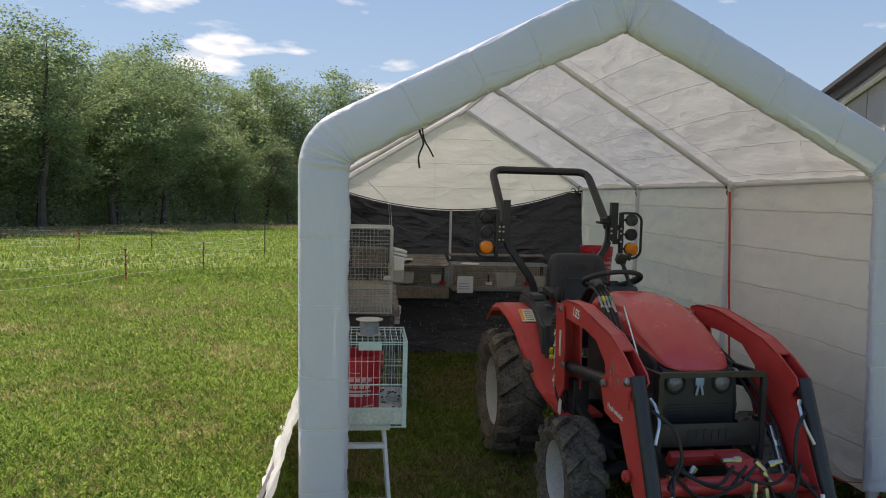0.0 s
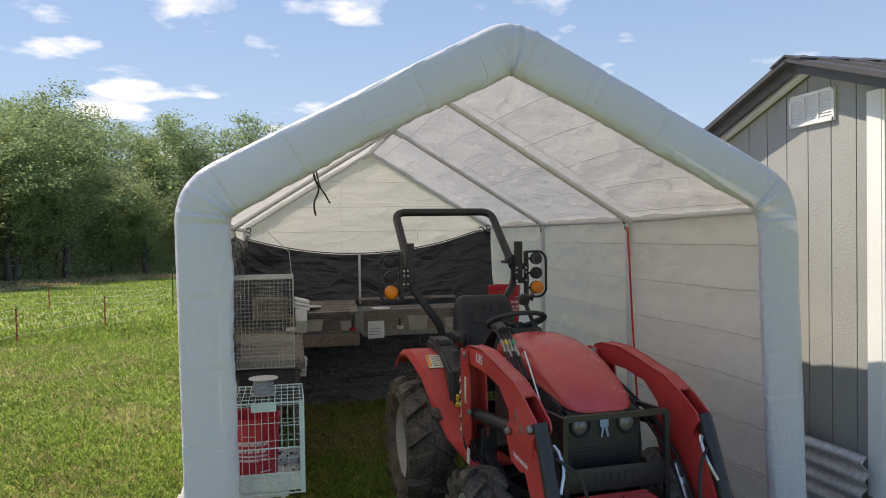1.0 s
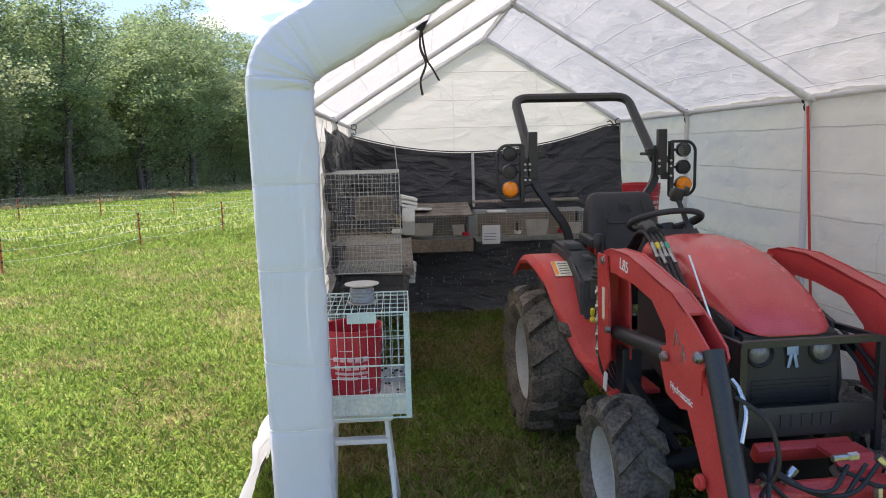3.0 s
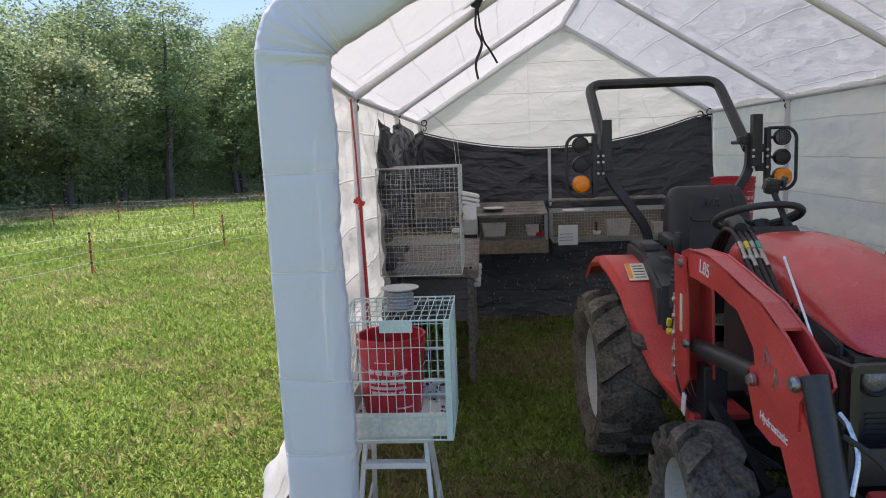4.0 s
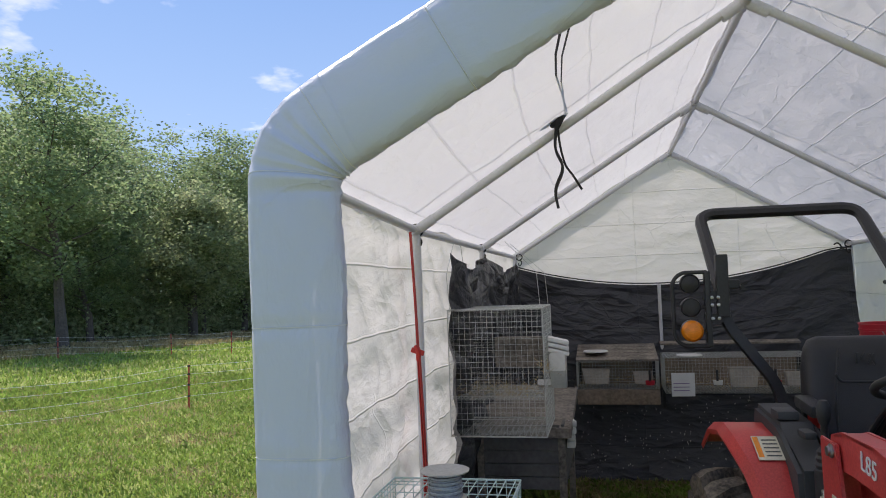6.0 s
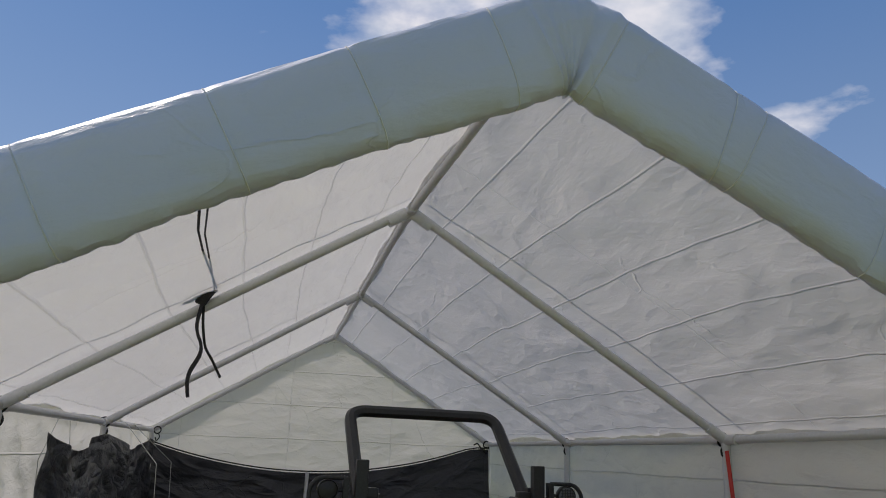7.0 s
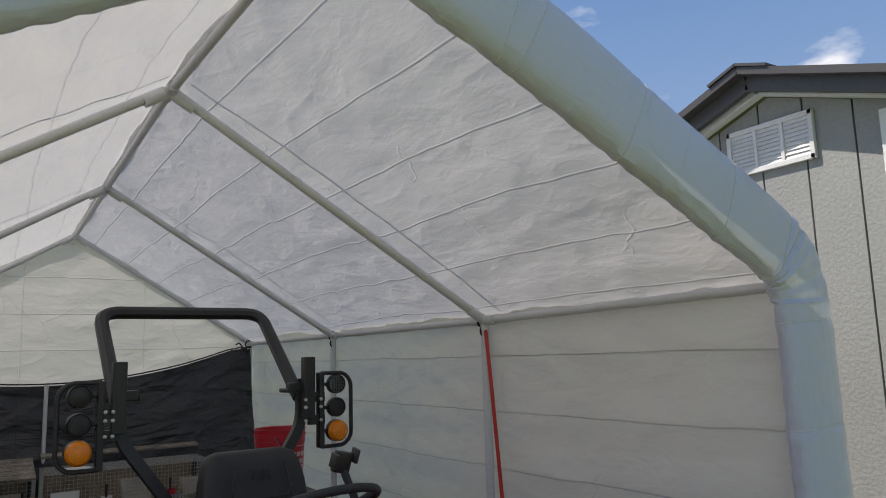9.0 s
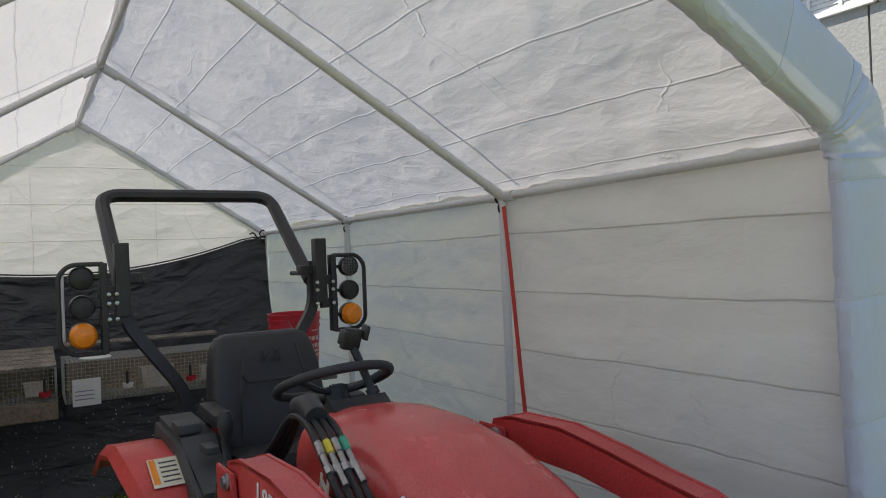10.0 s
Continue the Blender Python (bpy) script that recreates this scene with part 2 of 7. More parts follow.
M_GREYPLASTIC = mat("dark_grey_plastic", (0.055, 0.057, 0.06), 0.6, 0.0, 0.2, 9, 200, 0.12)
M_VINYL = mat("black_seat_vinyl", (0.024, 0.024, 0.027), 0.5, 0.0, 0.25, 9, 260, 0.2)
M_RUBBER = mat("tyre_rubber", (0.050, 0.046, 0.042), 0.85, 0.0, 0.4, 9, 60, 0.4, 0.3, tint=(0.14, 0.118, 0.092))
M_RIM = mat("pale_grey_rim_paint", (0.46, 0.45, 0.42), 0.5, 0.0, 0.15, 9, 70, 0.05)
M_CHROME = mat("zinc_fitting", (0.58, 0.58, 0.56), 0.3, 1.0, 0.15, 30, 120, 0.03)
M_STEEL = mat("worn_steel", (0.35, 0.35, 0.36), 0.38, 1.0, 0.2, 20, 90, 0.05)
M_HOSE = mat("hydraulic_hose_rubber", (0.014, 0.014, 0.015), 0.55, 0.0, 0.3, 20, 200, 0.1)
M_WIRE = mat("galvanised_wire", (0.55, 0.56, 0.55), 0.45, 0.75, 0.2, 20, 90, 0.02)
M_MINT = mat("pale_mint_coated_wire", (0.52, 0.66, 0.64), 0.5, 0.0, 0.12, 12, 90, 0.02)
M_WHITE = mat("white_trim_paint", (0.74, 0.75, 0.74), 0.55, 0.0, 0.05, 3, 60, 0.05)
M_WHITEPL = mat("white_plastic", (0.72, 0.72, 0.70), 0.45, 0.0, 0.08, 6, 60, 0.03)
M_SIDING = mat("grey_painted_siding", (0.295, 0.305, 0.292), 0.7, 0.0, 0.10, 2.5, 70, 0.3)
M_ROOF = mat("charcoal_metal_roof", (0.085, 0.08, 0.078), 0.38, 0.3, 0.12, 4, 80, 0.03)
M_TIN = mat("corrugated_galvanised_tin", (0.50, 0.51, 0.51), 0.42, 0.65, 0.25, 5, 40, 0.05)
M_WOOD = mat("weathered_grey_wood", (0.165, 0.145, 0.128), 0.8, 0.0, 0.4, 6, 45, 0.4, 0.3, tint=(0.24, 0.21, 0.18))
M_BROWNWOOD = mat("raw_brown_board", (0.25, 0.195, 0.15), 0.8, 0.0, 0.3, 5, 40, 0.35, 0.3)
M_GREYPAINT = mat("grey_painted_wood", (0.125, 0.12, 0.12), 0.7, 0.0, 0.2, 5, 40, 0.3, 0.3)
M_STRAP = mat("red_webbing", (0.55, 0.045, 0.035), 0.65, 0.0, 0.15, 8, 200, 0.2)
M_BSTRAP = mat("black_webbing", (0.014, 0.014, 0.016), 0.7, 0.0, 0.3, 8, 200, 0.2)
M_BUCKETRED = mat("red_bucket_plastic", (0.50, 0.02, 0.035), 0.42, 0.0, 0.1, 5, 90, 0.02)
M_AMBER = mat("amber_lens", (0.85, 0.26, 0.015), 0.22, 0.0, 0.15, 40, 150, 0.2)
M_LENS = mat("clear_lamp_lens", (0.22, 0.23, 0.24), 0.12, 0.3, 0.25, 60, 150, 0.3)
M_LABEL = mat("pale_warning_label", (0.66, 0.62, 0.48), 0.5, 0.0, 0.1, 20, 90, 0.02)
M_PAPER = mat("white_card", (0.74, 0.74, 0.74), 0.6, 0.0, 0.05, 10, 90, 0.02)
M_DARKINK = mat("dark_ink", (0.05, 0.05, 0.055), 0.6, 0.0, 0.1, 10, 90, 0.0)
M_LETTER = mat("white_decal", (0.78, 0.76, 0.74), 0.45, 0.0, 0.05, 10, 90, 0.0)
M_STRAW = mat("straw", (0.50, 0.38, 0.18), 0.8, 0.0, 0.3, 10, 60, 0.1, island=0.3)
M_PALEBLUE = mat("blue_badge", (0.25, 0.38, 0.62), 0.35, 0.3, 0.1, 10, 60, 0.0)
M_YELLOW = mat("yellow_plastic", (0.72, 0.52, 0.03), 0.45, 0.0, 0.1, 10, 60, 0.0)
M_GREEN = mat("green_plastic", (0.03, 0.32, 0.18), 0.45, 0.0, 0.1, 10, 60, 0.0)
M_SOLAR = mat("solar_cells", (0.010, 0.014, 0.030), 0.12, 0.0, 0.2, 8, 40, 0.0)
M_BARK = mat("bark", (0.11, 0.095, 0.08), 0.9, 0.0, 0.35, 4, 20, 0.6, 0.2)
# undergrowth colour is raised past leaf green, standing in for light lost in shade
M_LEAF = [leafy("oak_leaves", (0.25, 0.33, 0.16), 0.58, 0.3), leafy("spring_leaves", (0.28, 0.36, 0.16), 0.58, 0.3),
          leafy("pale_leaves", (0.32, 0.37, 0.20), 0.58, 0.3), leafy("undergrowth_leaves_brightened", (0.44, 0.52, 0.29), 0.62, 0.3)]
M_BLADE = leafy("grass_blades", (0.255, 0.36, 0.078), 0.45, 0.30)
M_DRYBLADE = leafy("dry_grass_blades", (0.46, 0.39, 0.20), 0.3, 0.25)


def ground_material():
    m = mat("field_soil_and_grass", (0.16, 0.20, 0.045), 0.95, 0, 0.3, 0.9, 24, 0.6, 0.15, tint=(0.24, 0.27, 0.075))
    n, l = m.node_tree.nodes, m.node_tree.links
    b = n["Principled BSDF"]
    co = n.new("ShaderNodeTexCoord")
    big = n.new("ShaderNodeTexNoise"); big.inputs["Scale"].default_value = 0.35; big.inputs["Detail"].default_value = 5
    l.new(co.outputs["Object"], big.inputs["Vector"])
    r = n.new("ShaderNodeMapRange"); r.inputs[1].default_value, r.inputs[2].default_value = 0.50, 0.68
    l.new(big.outputs[0], r.inputs[0])
    src = b.inputs["Base Color"].links[0].from_socket
    mx = n.new("ShaderNodeMix"); mx.data_type = "RGBA"; mx.inputs[7].default_value = (0.22, 0.20, 0.085, 1)
    f = n.new("ShaderNodeMath"); f.operation = "MULTIPLY"; f.inputs[1].default_value = 0.3; l.new(r.outputs[0], f.inputs[0])
    l.new(f.outputs[0], mx.inputs[0]); l.new(src, mx.inputs[6]); l.new(mx.outputs[2], b.inputs["Base Color"])
    return m


M_GROUND = ground_material()


# ---- mesh helpers ----
def thing(name, loc=(0, 0, 0), rz=0.0, label="", category="", group=""):
    ob = new(name)
    ob.matrix_world = pose(*loc, 0, 0, rz)
    ob.empty_display_size = 0.1
    return tagged(ob, label, category, group)


def part(name, bm, material, parent=None, label="", smooth=True):
    me = bpy.data.meshes.new(name)
    bmesh.ops.recalc_face_normals(bm, faces=bm.faces)
    bm.to_mesh(me)
    bm.free()
    me.materials.append(material)
    if smooth:
        me.shade_smooth()
        me.set_sharp_from_angle(angle=radians(38))
    ob = new(name, me)
    ob.parent = parent
    if label:
        ob["label"] = label
    return ob


def box(bm, c, s, rot=(0, 0, 0), bevel=0.0):
    r = bmesh.ops.create_cube(bm, size=1, matrix=pose(*c, *rot) @ Matrix.Diagonal((*s, 1)))
    if bevel:
        es = {e for v in r["verts"] for e in v.link_edges}
        bmesh.ops.bevel(bm, geom=list(es), offset=bevel, segments=2, affect="EDGES", profile=0.6)
    return bm


def tube(bm, pts, r, seg=10, cap=True, flat=None):
    """A round bar (or a flat strap, flat=(wide, thick)) along the points."""
    pts = [Vector(p) for p in pts]
    rs = r if isinstance(r, (list, tuple)) else [r] * len(pts)
    rings, up = [], None
    for i, p in enumerate(pts):
        d = (pts[min(i + 1, len(pts) - 1)] - pts[max(i - 1, 0)]).normalized()
        if up is None:
            up = Vector((0, 0, 1)) if abs(d.z) < 0.9 else Vector((1, 0, 0))
        a = d.cross(up).normalized()
        b = a.cross(d).normalized()
        up = b
        ring = []
        for k in range(seg):
            q = 2 * math.pi * (k + 0.5) / seg
            if flat:
                off = a * (flat[0] / 2 * (1 if math.cos(q) > 0 else -1)) + b * (flat[1] / 2 * (1 if math.sin(q) > 0 else -1)) if seg == 4 else a * (flat[0] / 2 * math.cos(q)) + b * (flat[1] / 2 * math.sin(q))
            else:
                off = (a * math.cos(q) + b * math.sin(q)) * rs[i]
            ring.append(bm.verts.new(p + off))
        rings.append(ring)
    for i in range(len(rings) - 1):
        for k in range(seg):
            bm.faces.new((rings[i][k], rings[i][(k + 1) % seg], rings[i + 1][(k + 1) % seg], rings[i + 1][k]))
    if cap:
        bm.faces.new(rings[0][::-1])
        bm.faces.new(rings[-1])
    return bm


def rounded(pts, r, n=6):
    """The polyline with its inner corners rounded."""
    pts = [Vector(p) for p in pts]
    out = [pts[0]]
    for i in range(1, len(pts) - 1):
        a, b, c = pts[i - 1], pts[i], pts[i + 1]
        u, v = (a - b), (c - b)
        k = min(r, u.length * 0.49, v.length * 0.49)
        p, q = b + u.normalized() * k, b + v.normalized() * k
        for j in range(n + 1):
            t = j / n
            out.append(p * (1 - t) ** 2 + b * 2 * t * (1 - t) + q * t * t)
    out.append(pts[-1])
    return out


def lathe(bm, prof, seg=32, axis="z", at=(0, 0, 0), close=False, caps=True):
    """Turns (radius, height) pairs about an axis through at."""
    at = Vector(at)
    rings = []
    for r, h in prof:
        ring = []
        for k in range(seg):
            q = 2 * math.pi * k / seg
            c, s = r * math.cos(q), r * math.sin(q)
            o = Vector((c, s, h)) if axis == "z" else Vector((h, c, s)) if axis == "x" else Vector((c, h, s))
            ring.append(bm.verts.new(at + o))
        rings.append(ring)
    for i in range(len(rings) - 1 + (1 if close else 0)):
        a, b = rings[i], rings[(i + 1) % len(rings)]
        for k in range(seg):
            bm.faces.new((a[k], a[(k + 1) % seg], b[(k + 1) % seg], b[k]))
    if caps and not close:
        for ring in (rings[0], rings[-1]):
            if (ring[0].co - ring[seg // 2].co).length > 1e-4:
                bm.faces.new(ring)
    return bm


def slab(bm, outline, x0, x1, bevel=0.0):
    """A plate cut to an outline of (y, z) pairs, from x0 to x1."""
    a = [bm.verts.new((x0, y, z)) for y, z in outline]
    b = [bm.verts.new((x1, y, z)) for y, z in outline]
    fs = [bm.faces.new(a), bm.faces.new(b[::-1])]
    n = len(outline)
    for i in range(n):
        fs.append(bm.faces.new((a[i], b[i], b[(i + 1) % n], a[(i + 1) % n])))
    if bevel:
        es = [e for f in fs[:2] for e in f.edges]
        bmesh.ops.bevel(bm, geom=es, offset=bevel, segments=2, affect="EDGES")
    return bm


def sheet(f, u0, u1, v0, v1, step, lift=0.0, seed=0.0, sag=None, pleat=0.0, period=0.30, phase=0.0):
    """A cloth: f(u, v) gives the place, u and v in metres; uv in metres; wrinkled by lift along the normal."""
    nu, nv = max(2, int(abs(u1 - u0) / step) + 1), max(2, int(abs(v1 - v0) / step) + 1)
    bm = bmesh.new()
    lay = bm.loops.layers.uv.new("UVMap")
    grid, uvs = [], {}
    for i in range(nu):
        row = []
        for j in range(nv):
            u, v = u0 + (u1 - u0) * i / (nu - 1), v0 + (v1 - v0) * j / (nv - 1)
            p = Vector(f(u, v))
            e = 0.01
            nrm = (Vector(f(u + e, v)) - p).cross(Vector(f(u, v + e)) - p)
            if nrm.length > 0:
                nrm.normalize()
            if lift:
                w = noise.fractal(Vector((u * 1.1 + seed, v * 1.6, seed)), 0.6, 2.0, 4)
                w += 0.8 * abs(noise.noise(Vector((u * 2.3 + v * 1.2 + seed, v * 4.0 - u, seed + 3))))
                p += nrm * lift * w
            if pleat:
                w = (v + phase + 0.012 * noise.noise(Vector((u * 0.9, seed, v)))) / period
                p += nrm * pleat * (abs(w % 1.0 - 0.5) * 2.0 - 0.5) * (0.6 + 0.8 * noise.noise(Vector((u * 0.7 + seed, math.floor(w) * 3.1, 1.0))))
                r = 1.0 - abs(noise.noise(Vector((u * 3.1 + v * 2.0 + seed, v * 4.2 - u * 1.2, seed + 9)))) * 2.2
                p += nrm * pleat * 0.45 * max(0.0, r) ** 3
            if sag:
                p += nrm * sag(u, v)
            vert = bm.verts.new(p)
            uvs[vert] = (u, v)
            row.append(vert)
        grid.append(row)
    for i in range(nu - 1):
        for j in range(nv - 1):
            face = bm.faces.new((grid[i][j], grid[i + 1][j], grid[i + 1][j + 1], grid[i][j + 1]))
            for lp in face.loops:
                lp[lay].uv = uvs[lp.vert]
    return bm


def islands(ob, name):
    """Gives every loose piece of a part but the largest an object of its own, beside it, under the name given."""
    me = ob.data
    bm = bmesh.new()
    bm.from_mesh(me)
    seen, groups = set(), []
    for f in bm.faces:
        if f in seen:
            continue
        stack, grp = [f], []
        seen.add(f)
        while stack:
            g = stack.pop()
            grp.append(g)
            for v in g.verts:
                for h in v.link_faces:
                    if h not in seen:
                        seen.add(h)
                        stack.append(h)
        groups.append(grp)
    groups.sort(key=lambda g: -max((a.calc_center_median() - g[0].calc_center_median()).length for a in g))
    made = []
    for k, grp in enumerate(groups):
        nb = bmesh.new()
        vm = {}
        for f in grp:
            for v in f.verts:
                if v not in vm:
                    vm[v] = nb.verts.new(v.co)
            nf = nb.faces.new([vm[v] for v in f.verts])
            nf.smooth = f.smooth
        if k == 0:
            keep = nb
            continue
        nm = bpy.data.meshes.new(name)
        nb.to_mesh(nm)
        nb.free()
        nm.materials.append(me.materials[0])
        o = new(name, nm)
        o.parent, o.matrix_basis = ob.parent, ob.matrix_basis.copy()
        made.append(o)
    keep.to_mesh(me)
    keep.free()
    bm.free()
    me.set_sharp_from_angle(angle=radians(38))
    for o in made:
        o.data.set_sharp_from_angle(angle=radians(38))
    return made


def lettering(text, size, material, parent, m, label=""):
    """Raised lettering in the built-in font, as one mesh, at the pose m of its parent."""
    cu = bpy.data.curves.new("lettering", "FONT")
    cu.body, cu.size, cu.extrude, cu.align_x, cu.align_y = text, size, 0.0012, "CENTER", "CENTER"
    tmp = bpy.data.objects.new("lettering_curve", cu)
    me = bpy.data.meshes.new_from_object(tmp)
    bpy.data.objects.remove(tmp)
    me.materials.append(material)
    ob = new("lettering", me)
    ob.parent = parent
    ob.matrix_local = m
    if label:
        ob["label"] = label
    return ob


def ground_height(x, y):
    """Level round the tent, falling gently away towards the wood."""
    d = max(0.0, y - 16.0)
    return -0.024 * d * d / (d + 12.0) + 0.03 * noise.noise(Vector((x * 0.25, y * 0.25, 0.0)))


# ---- ground ----
def build_ground():
    bm = bmesh.new()
    xs = [-900, -400, -180] + [-90 + 6 * i for i in range(11)] + [-28 + 1.0 * i for i in range(35)] + [8, 12, 18, 30, 60, 120, 300, 900]
    ys = [-600, -200, -60, -20, -8] + [-5 + 1.0 * i for i in range(36)] + [32 + 4 * i for i in range(14)] + [100, 160, 300, 600, 1200]
    grid = [[bm.verts.new((x, y, ground_height(x, min(y, 90)))) for y in ys] for x in xs]
    for i in range(len(xs) - 1):
        for j in range(len(ys) - 1):
            bm.faces.new((grid[i][j], grid[i + 1][j], grid[i + 1][j + 1], grid[i][j + 1]))
    g = part("ground", bm, M_GROUND)
    return tagged(g, "sloping green meadow with worn straw-coloured patches", "ground", kind="structure")


build_ground()


# ---- canopy tent ----
FRONT, BAY, EAVE, RIDGE, HALF = 0.50, 2.03, 2.07, 3.02, 1.55
tent = thing("canopy_tent", (0.0, 0.0, 0.0), 0, "white polyethylene peaked canopy tent on a white steel pole frame", "canopy")
ribs = [0.50, 2.12, 4.06, 6.07]
slope_len = math.hypot(HALF, RIDGE - EAVE)


def shift(y):
    """The front arch stands a little to one side of the others."""
    return 0.095 * min(1.0, max(0.0, (2.12 - y) / 1.67))


def rib_sag(y):
    k = min(abs(y - r) for r in ribs)
    return -0.045 * min(1.0, k / 0.9)


for side, nm in ((-1, "roof_cover"), (1, "roof_cover")):
    def roof_at(u, v, side=side):
        t = v / slope_len
        return (side * (HALF + 0.045) * t + shift(u), u, RIDGE + 0.045 + 0.004 * side - (RIDGE - EAVE + 0.02) * abs(t))
    bm = sheet(roof_at, FRONT, 6.20, -0.03, slope_len, 0.03, 0.016, 3.0 * side,
               lambda u, v, s=side: -s * rib_sag(u) * -math.sin(math.pi * max(0.0, min(1, v / slope_len))) * 0.8, 0.007, 0.30)
    part("roof_cover", bm, M_COVER, tent, "taut white roof sheet with fold creases")
for side in (-1, 1):
    def wall_at(u, v, side=side):
        z = EAVE + 0.055 - v
        return (side * (HALF + 0.035 + (0.03 if side > 0 else 0.0) * v) + shift(u), u, z)
    bm = sheet(wall_at, FRONT + 0.02, 6.13, 0.0, 2.02 if side < 0 else 1.86, 0.03, 0.020, 7.0 + 4 * side, None, 0.03, 0.275, 0.036)
    part("side_wall", bm, M_WALL, tent, "white side sheet with pressed horizontal folds")

# doubled seam tapes along the slopes, a hand in front of the middle ribs
for side in (-1, 1):
    for y in (2.12, 4.06):
        bm = bmesh.new()
        rows = []
        for k in range(41):
            t = 0.02 + 0.95 * k / 40
            yy = y - 0.085 - 0.045 * math.sin(math.pi * t)
            z = RIDGE + 0.078 - (RIDGE - EAVE + 0.02) * t
            rows.append([bm.verts.new((side * (HALF + 0.045) * t, yy + d, z)) for d in (-0.007, 0.007)])
        for p, q in zip(rows, rows[1:]):
            bm.faces.new((p[0], p[1], q[1], q[0]))
        bmesh.ops.solidify(bm, geom=bm.faces[:], thickness=0.0015)
        part("seam_tape", bm, M_POLE, tent, "doubled seam tape of the roof sheet")


def back_at(u, v):
    w = (HALF + 0.07) * (1 - max(0.0, v - EAVE - 0.02) / (RIDGE + 0.06 - EAVE - 0.02))
    return (max(-w, min(w, u)), 6.14, v)


bm = sheet(back_at, -HALF - 0.07, HALF + 0.07, 0.05, RIDGE + 0.055, 0.03, 0.018, 21.0, None, 0.010, 0.5)
part("back_wall", bm, M_COVER, tent, "white gable end sheet")


# the front sleeve: a gathered cuff of sheet round the first rib
def sleeve():
    r_o = 0.28
    cx = 0.085
    pts = [(-1.55, 0.02), (-1.576, 2.25), (cx, 3.098), (1.74, 2.245), (1.80, 0.36)]
    path = []
    V = [Vector((x, 0, z)) for x, z in pts]
    for i, p in enumerate(V):
        if 0 < i < len(V) - 1:
            u, v = (V[i - 1] - p).normalized(), (V[i + 1] - p).normalized()
            k = r_o * (0.75 if i != 2 else 0.55)
            a, b = p + u * k, p + v * k
            for j in range(41):
                t = j / 40
                path.append((a * (1 - t) ** 2 + p * 2 * t * (1 - t) + b * t * t, 1.0))
        else:
            path.append((p, 0.0))
        if i < len(V) - 1:
            q = V[i + 1]
            k0 = 0 if i == 0 else r_o * (0.75 if i != 2 else 0.55)
            k1 = 0 if i + 1 == len(V) - 1 else r_o * (0.75 if i + 1 != 2 else 0.55)
            d = (q - p).normalized()
            L = (q - p).length - k0 - k1
            n = int(L / 0.012)
            for j in range(1, n):
                path.append((p + d * (k0 + L * j / n), 0.0))
    prof = [(-0.008, 0.56), (-0.003, 0.53), (0.0, 0.50), (0.002, 0.452), (0.009, 0.428), (0.026, 0.414), (0.06, 0.408), (0.11, 0.406), (0.16, 0.407), (0.205, 0.410), (0.238, 0.418), (0.256, 0.434), (0.262, 0.456), (0.256, 0.474), (0.236, 0.488), (0.21, 0.494)]
    bm = bmesh.new()
    lay = bm.loops.layers.uv.new("UVMap")
    rings, uvs, s = [], {}, 0.0
    prev = None
    rs, ties, far = random.Random(8), [], 0.25
    while far < 8.5:
        ties.append((far, rs.choice((-0.07, 0.0, 0.0, 0.02, 0.0, 0.09))))
        far += rs.choice((0.30, 0.34, 0.12, 0.38, 0.33))
    for i, (p, bend) in enumerate(path):
        a = path[max(i - 1, 0)][0]
        b = path[min(i + 1, len(path) - 1)][0]
        d = (b - a).normalized()
        inward = Vector((d.z, 0, -d.x))
        if prev is not None:
            s += (p - prev).length
        prev = p
        ring = []
        for k, (n_, y) in enumerate(prof):
            f = k / (len(prof) - 1)
            g = 0.0
            if bend:
                g = 0.016 * noise.noise(Vector((s * 30, f * 0.8, 3))) * (0.2 + f)
            tie = min(abs(s - a_ - b_ * f) for a_, b_ in ties)
            pinch = 0.0035 * math.exp(-(tie / 0.010) ** 2) - 0.0012 * math.exp(-((tie - 0.035) / 0.018) ** 2)
            w = 0.005 * noise.noise(Vector((s * 3.0, f * 3.0, 5.0))) + 0.004 * abs(noise.noise(Vector((s * 7.0 + f * 4.0, f * 6.0, 9.0))))
            hem = 0.007 * noise.noise(Vector((s * 26, k * 0.4, 0))) + 0.010 * noise.noise(Vector((s * 3.1, 4, 0))) if k >= len(prof) - 5 else 0.0
            width = 0.90 + 0.08 * max(0.0, min(1.0, (-0.9 - p.x) / 0.6)) + 0.06 * min(1.0, max(0.0, (p.z - 2.05) / 0.3)) + 0.06 * min(1.0, max(0.0, (p.z - 2.8) / 0.2))
            v = bm.verts.new(p + inward * (n_ * width + hem) + Vector((0, y + g + pinch - w, 0)))
            uvs[v] = (s, f * 0.7)
            ring.append(v)
        rings.append(ring)
    for i in range(len(rings) - 1):
        for k in range(len(prof) - 1):
            f = bm.faces.new((rings[i][k], rings[i][k + 1], rings[i + 1][k + 1], rings[i + 1][k]))
            for lp in f.loops:
                lp[lay].uv = uvs[lp.vert]
    rings = [[v.co.copy() for v in r] for r in rings]
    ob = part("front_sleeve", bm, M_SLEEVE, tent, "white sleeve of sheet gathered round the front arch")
    # thin tie threads drawn tight across the sleeve
    dist = [0.0]
    for i in range(1, len(path)):
        dist.append(dist[-1] + (path[i][0] - path[i - 1][0]).length)
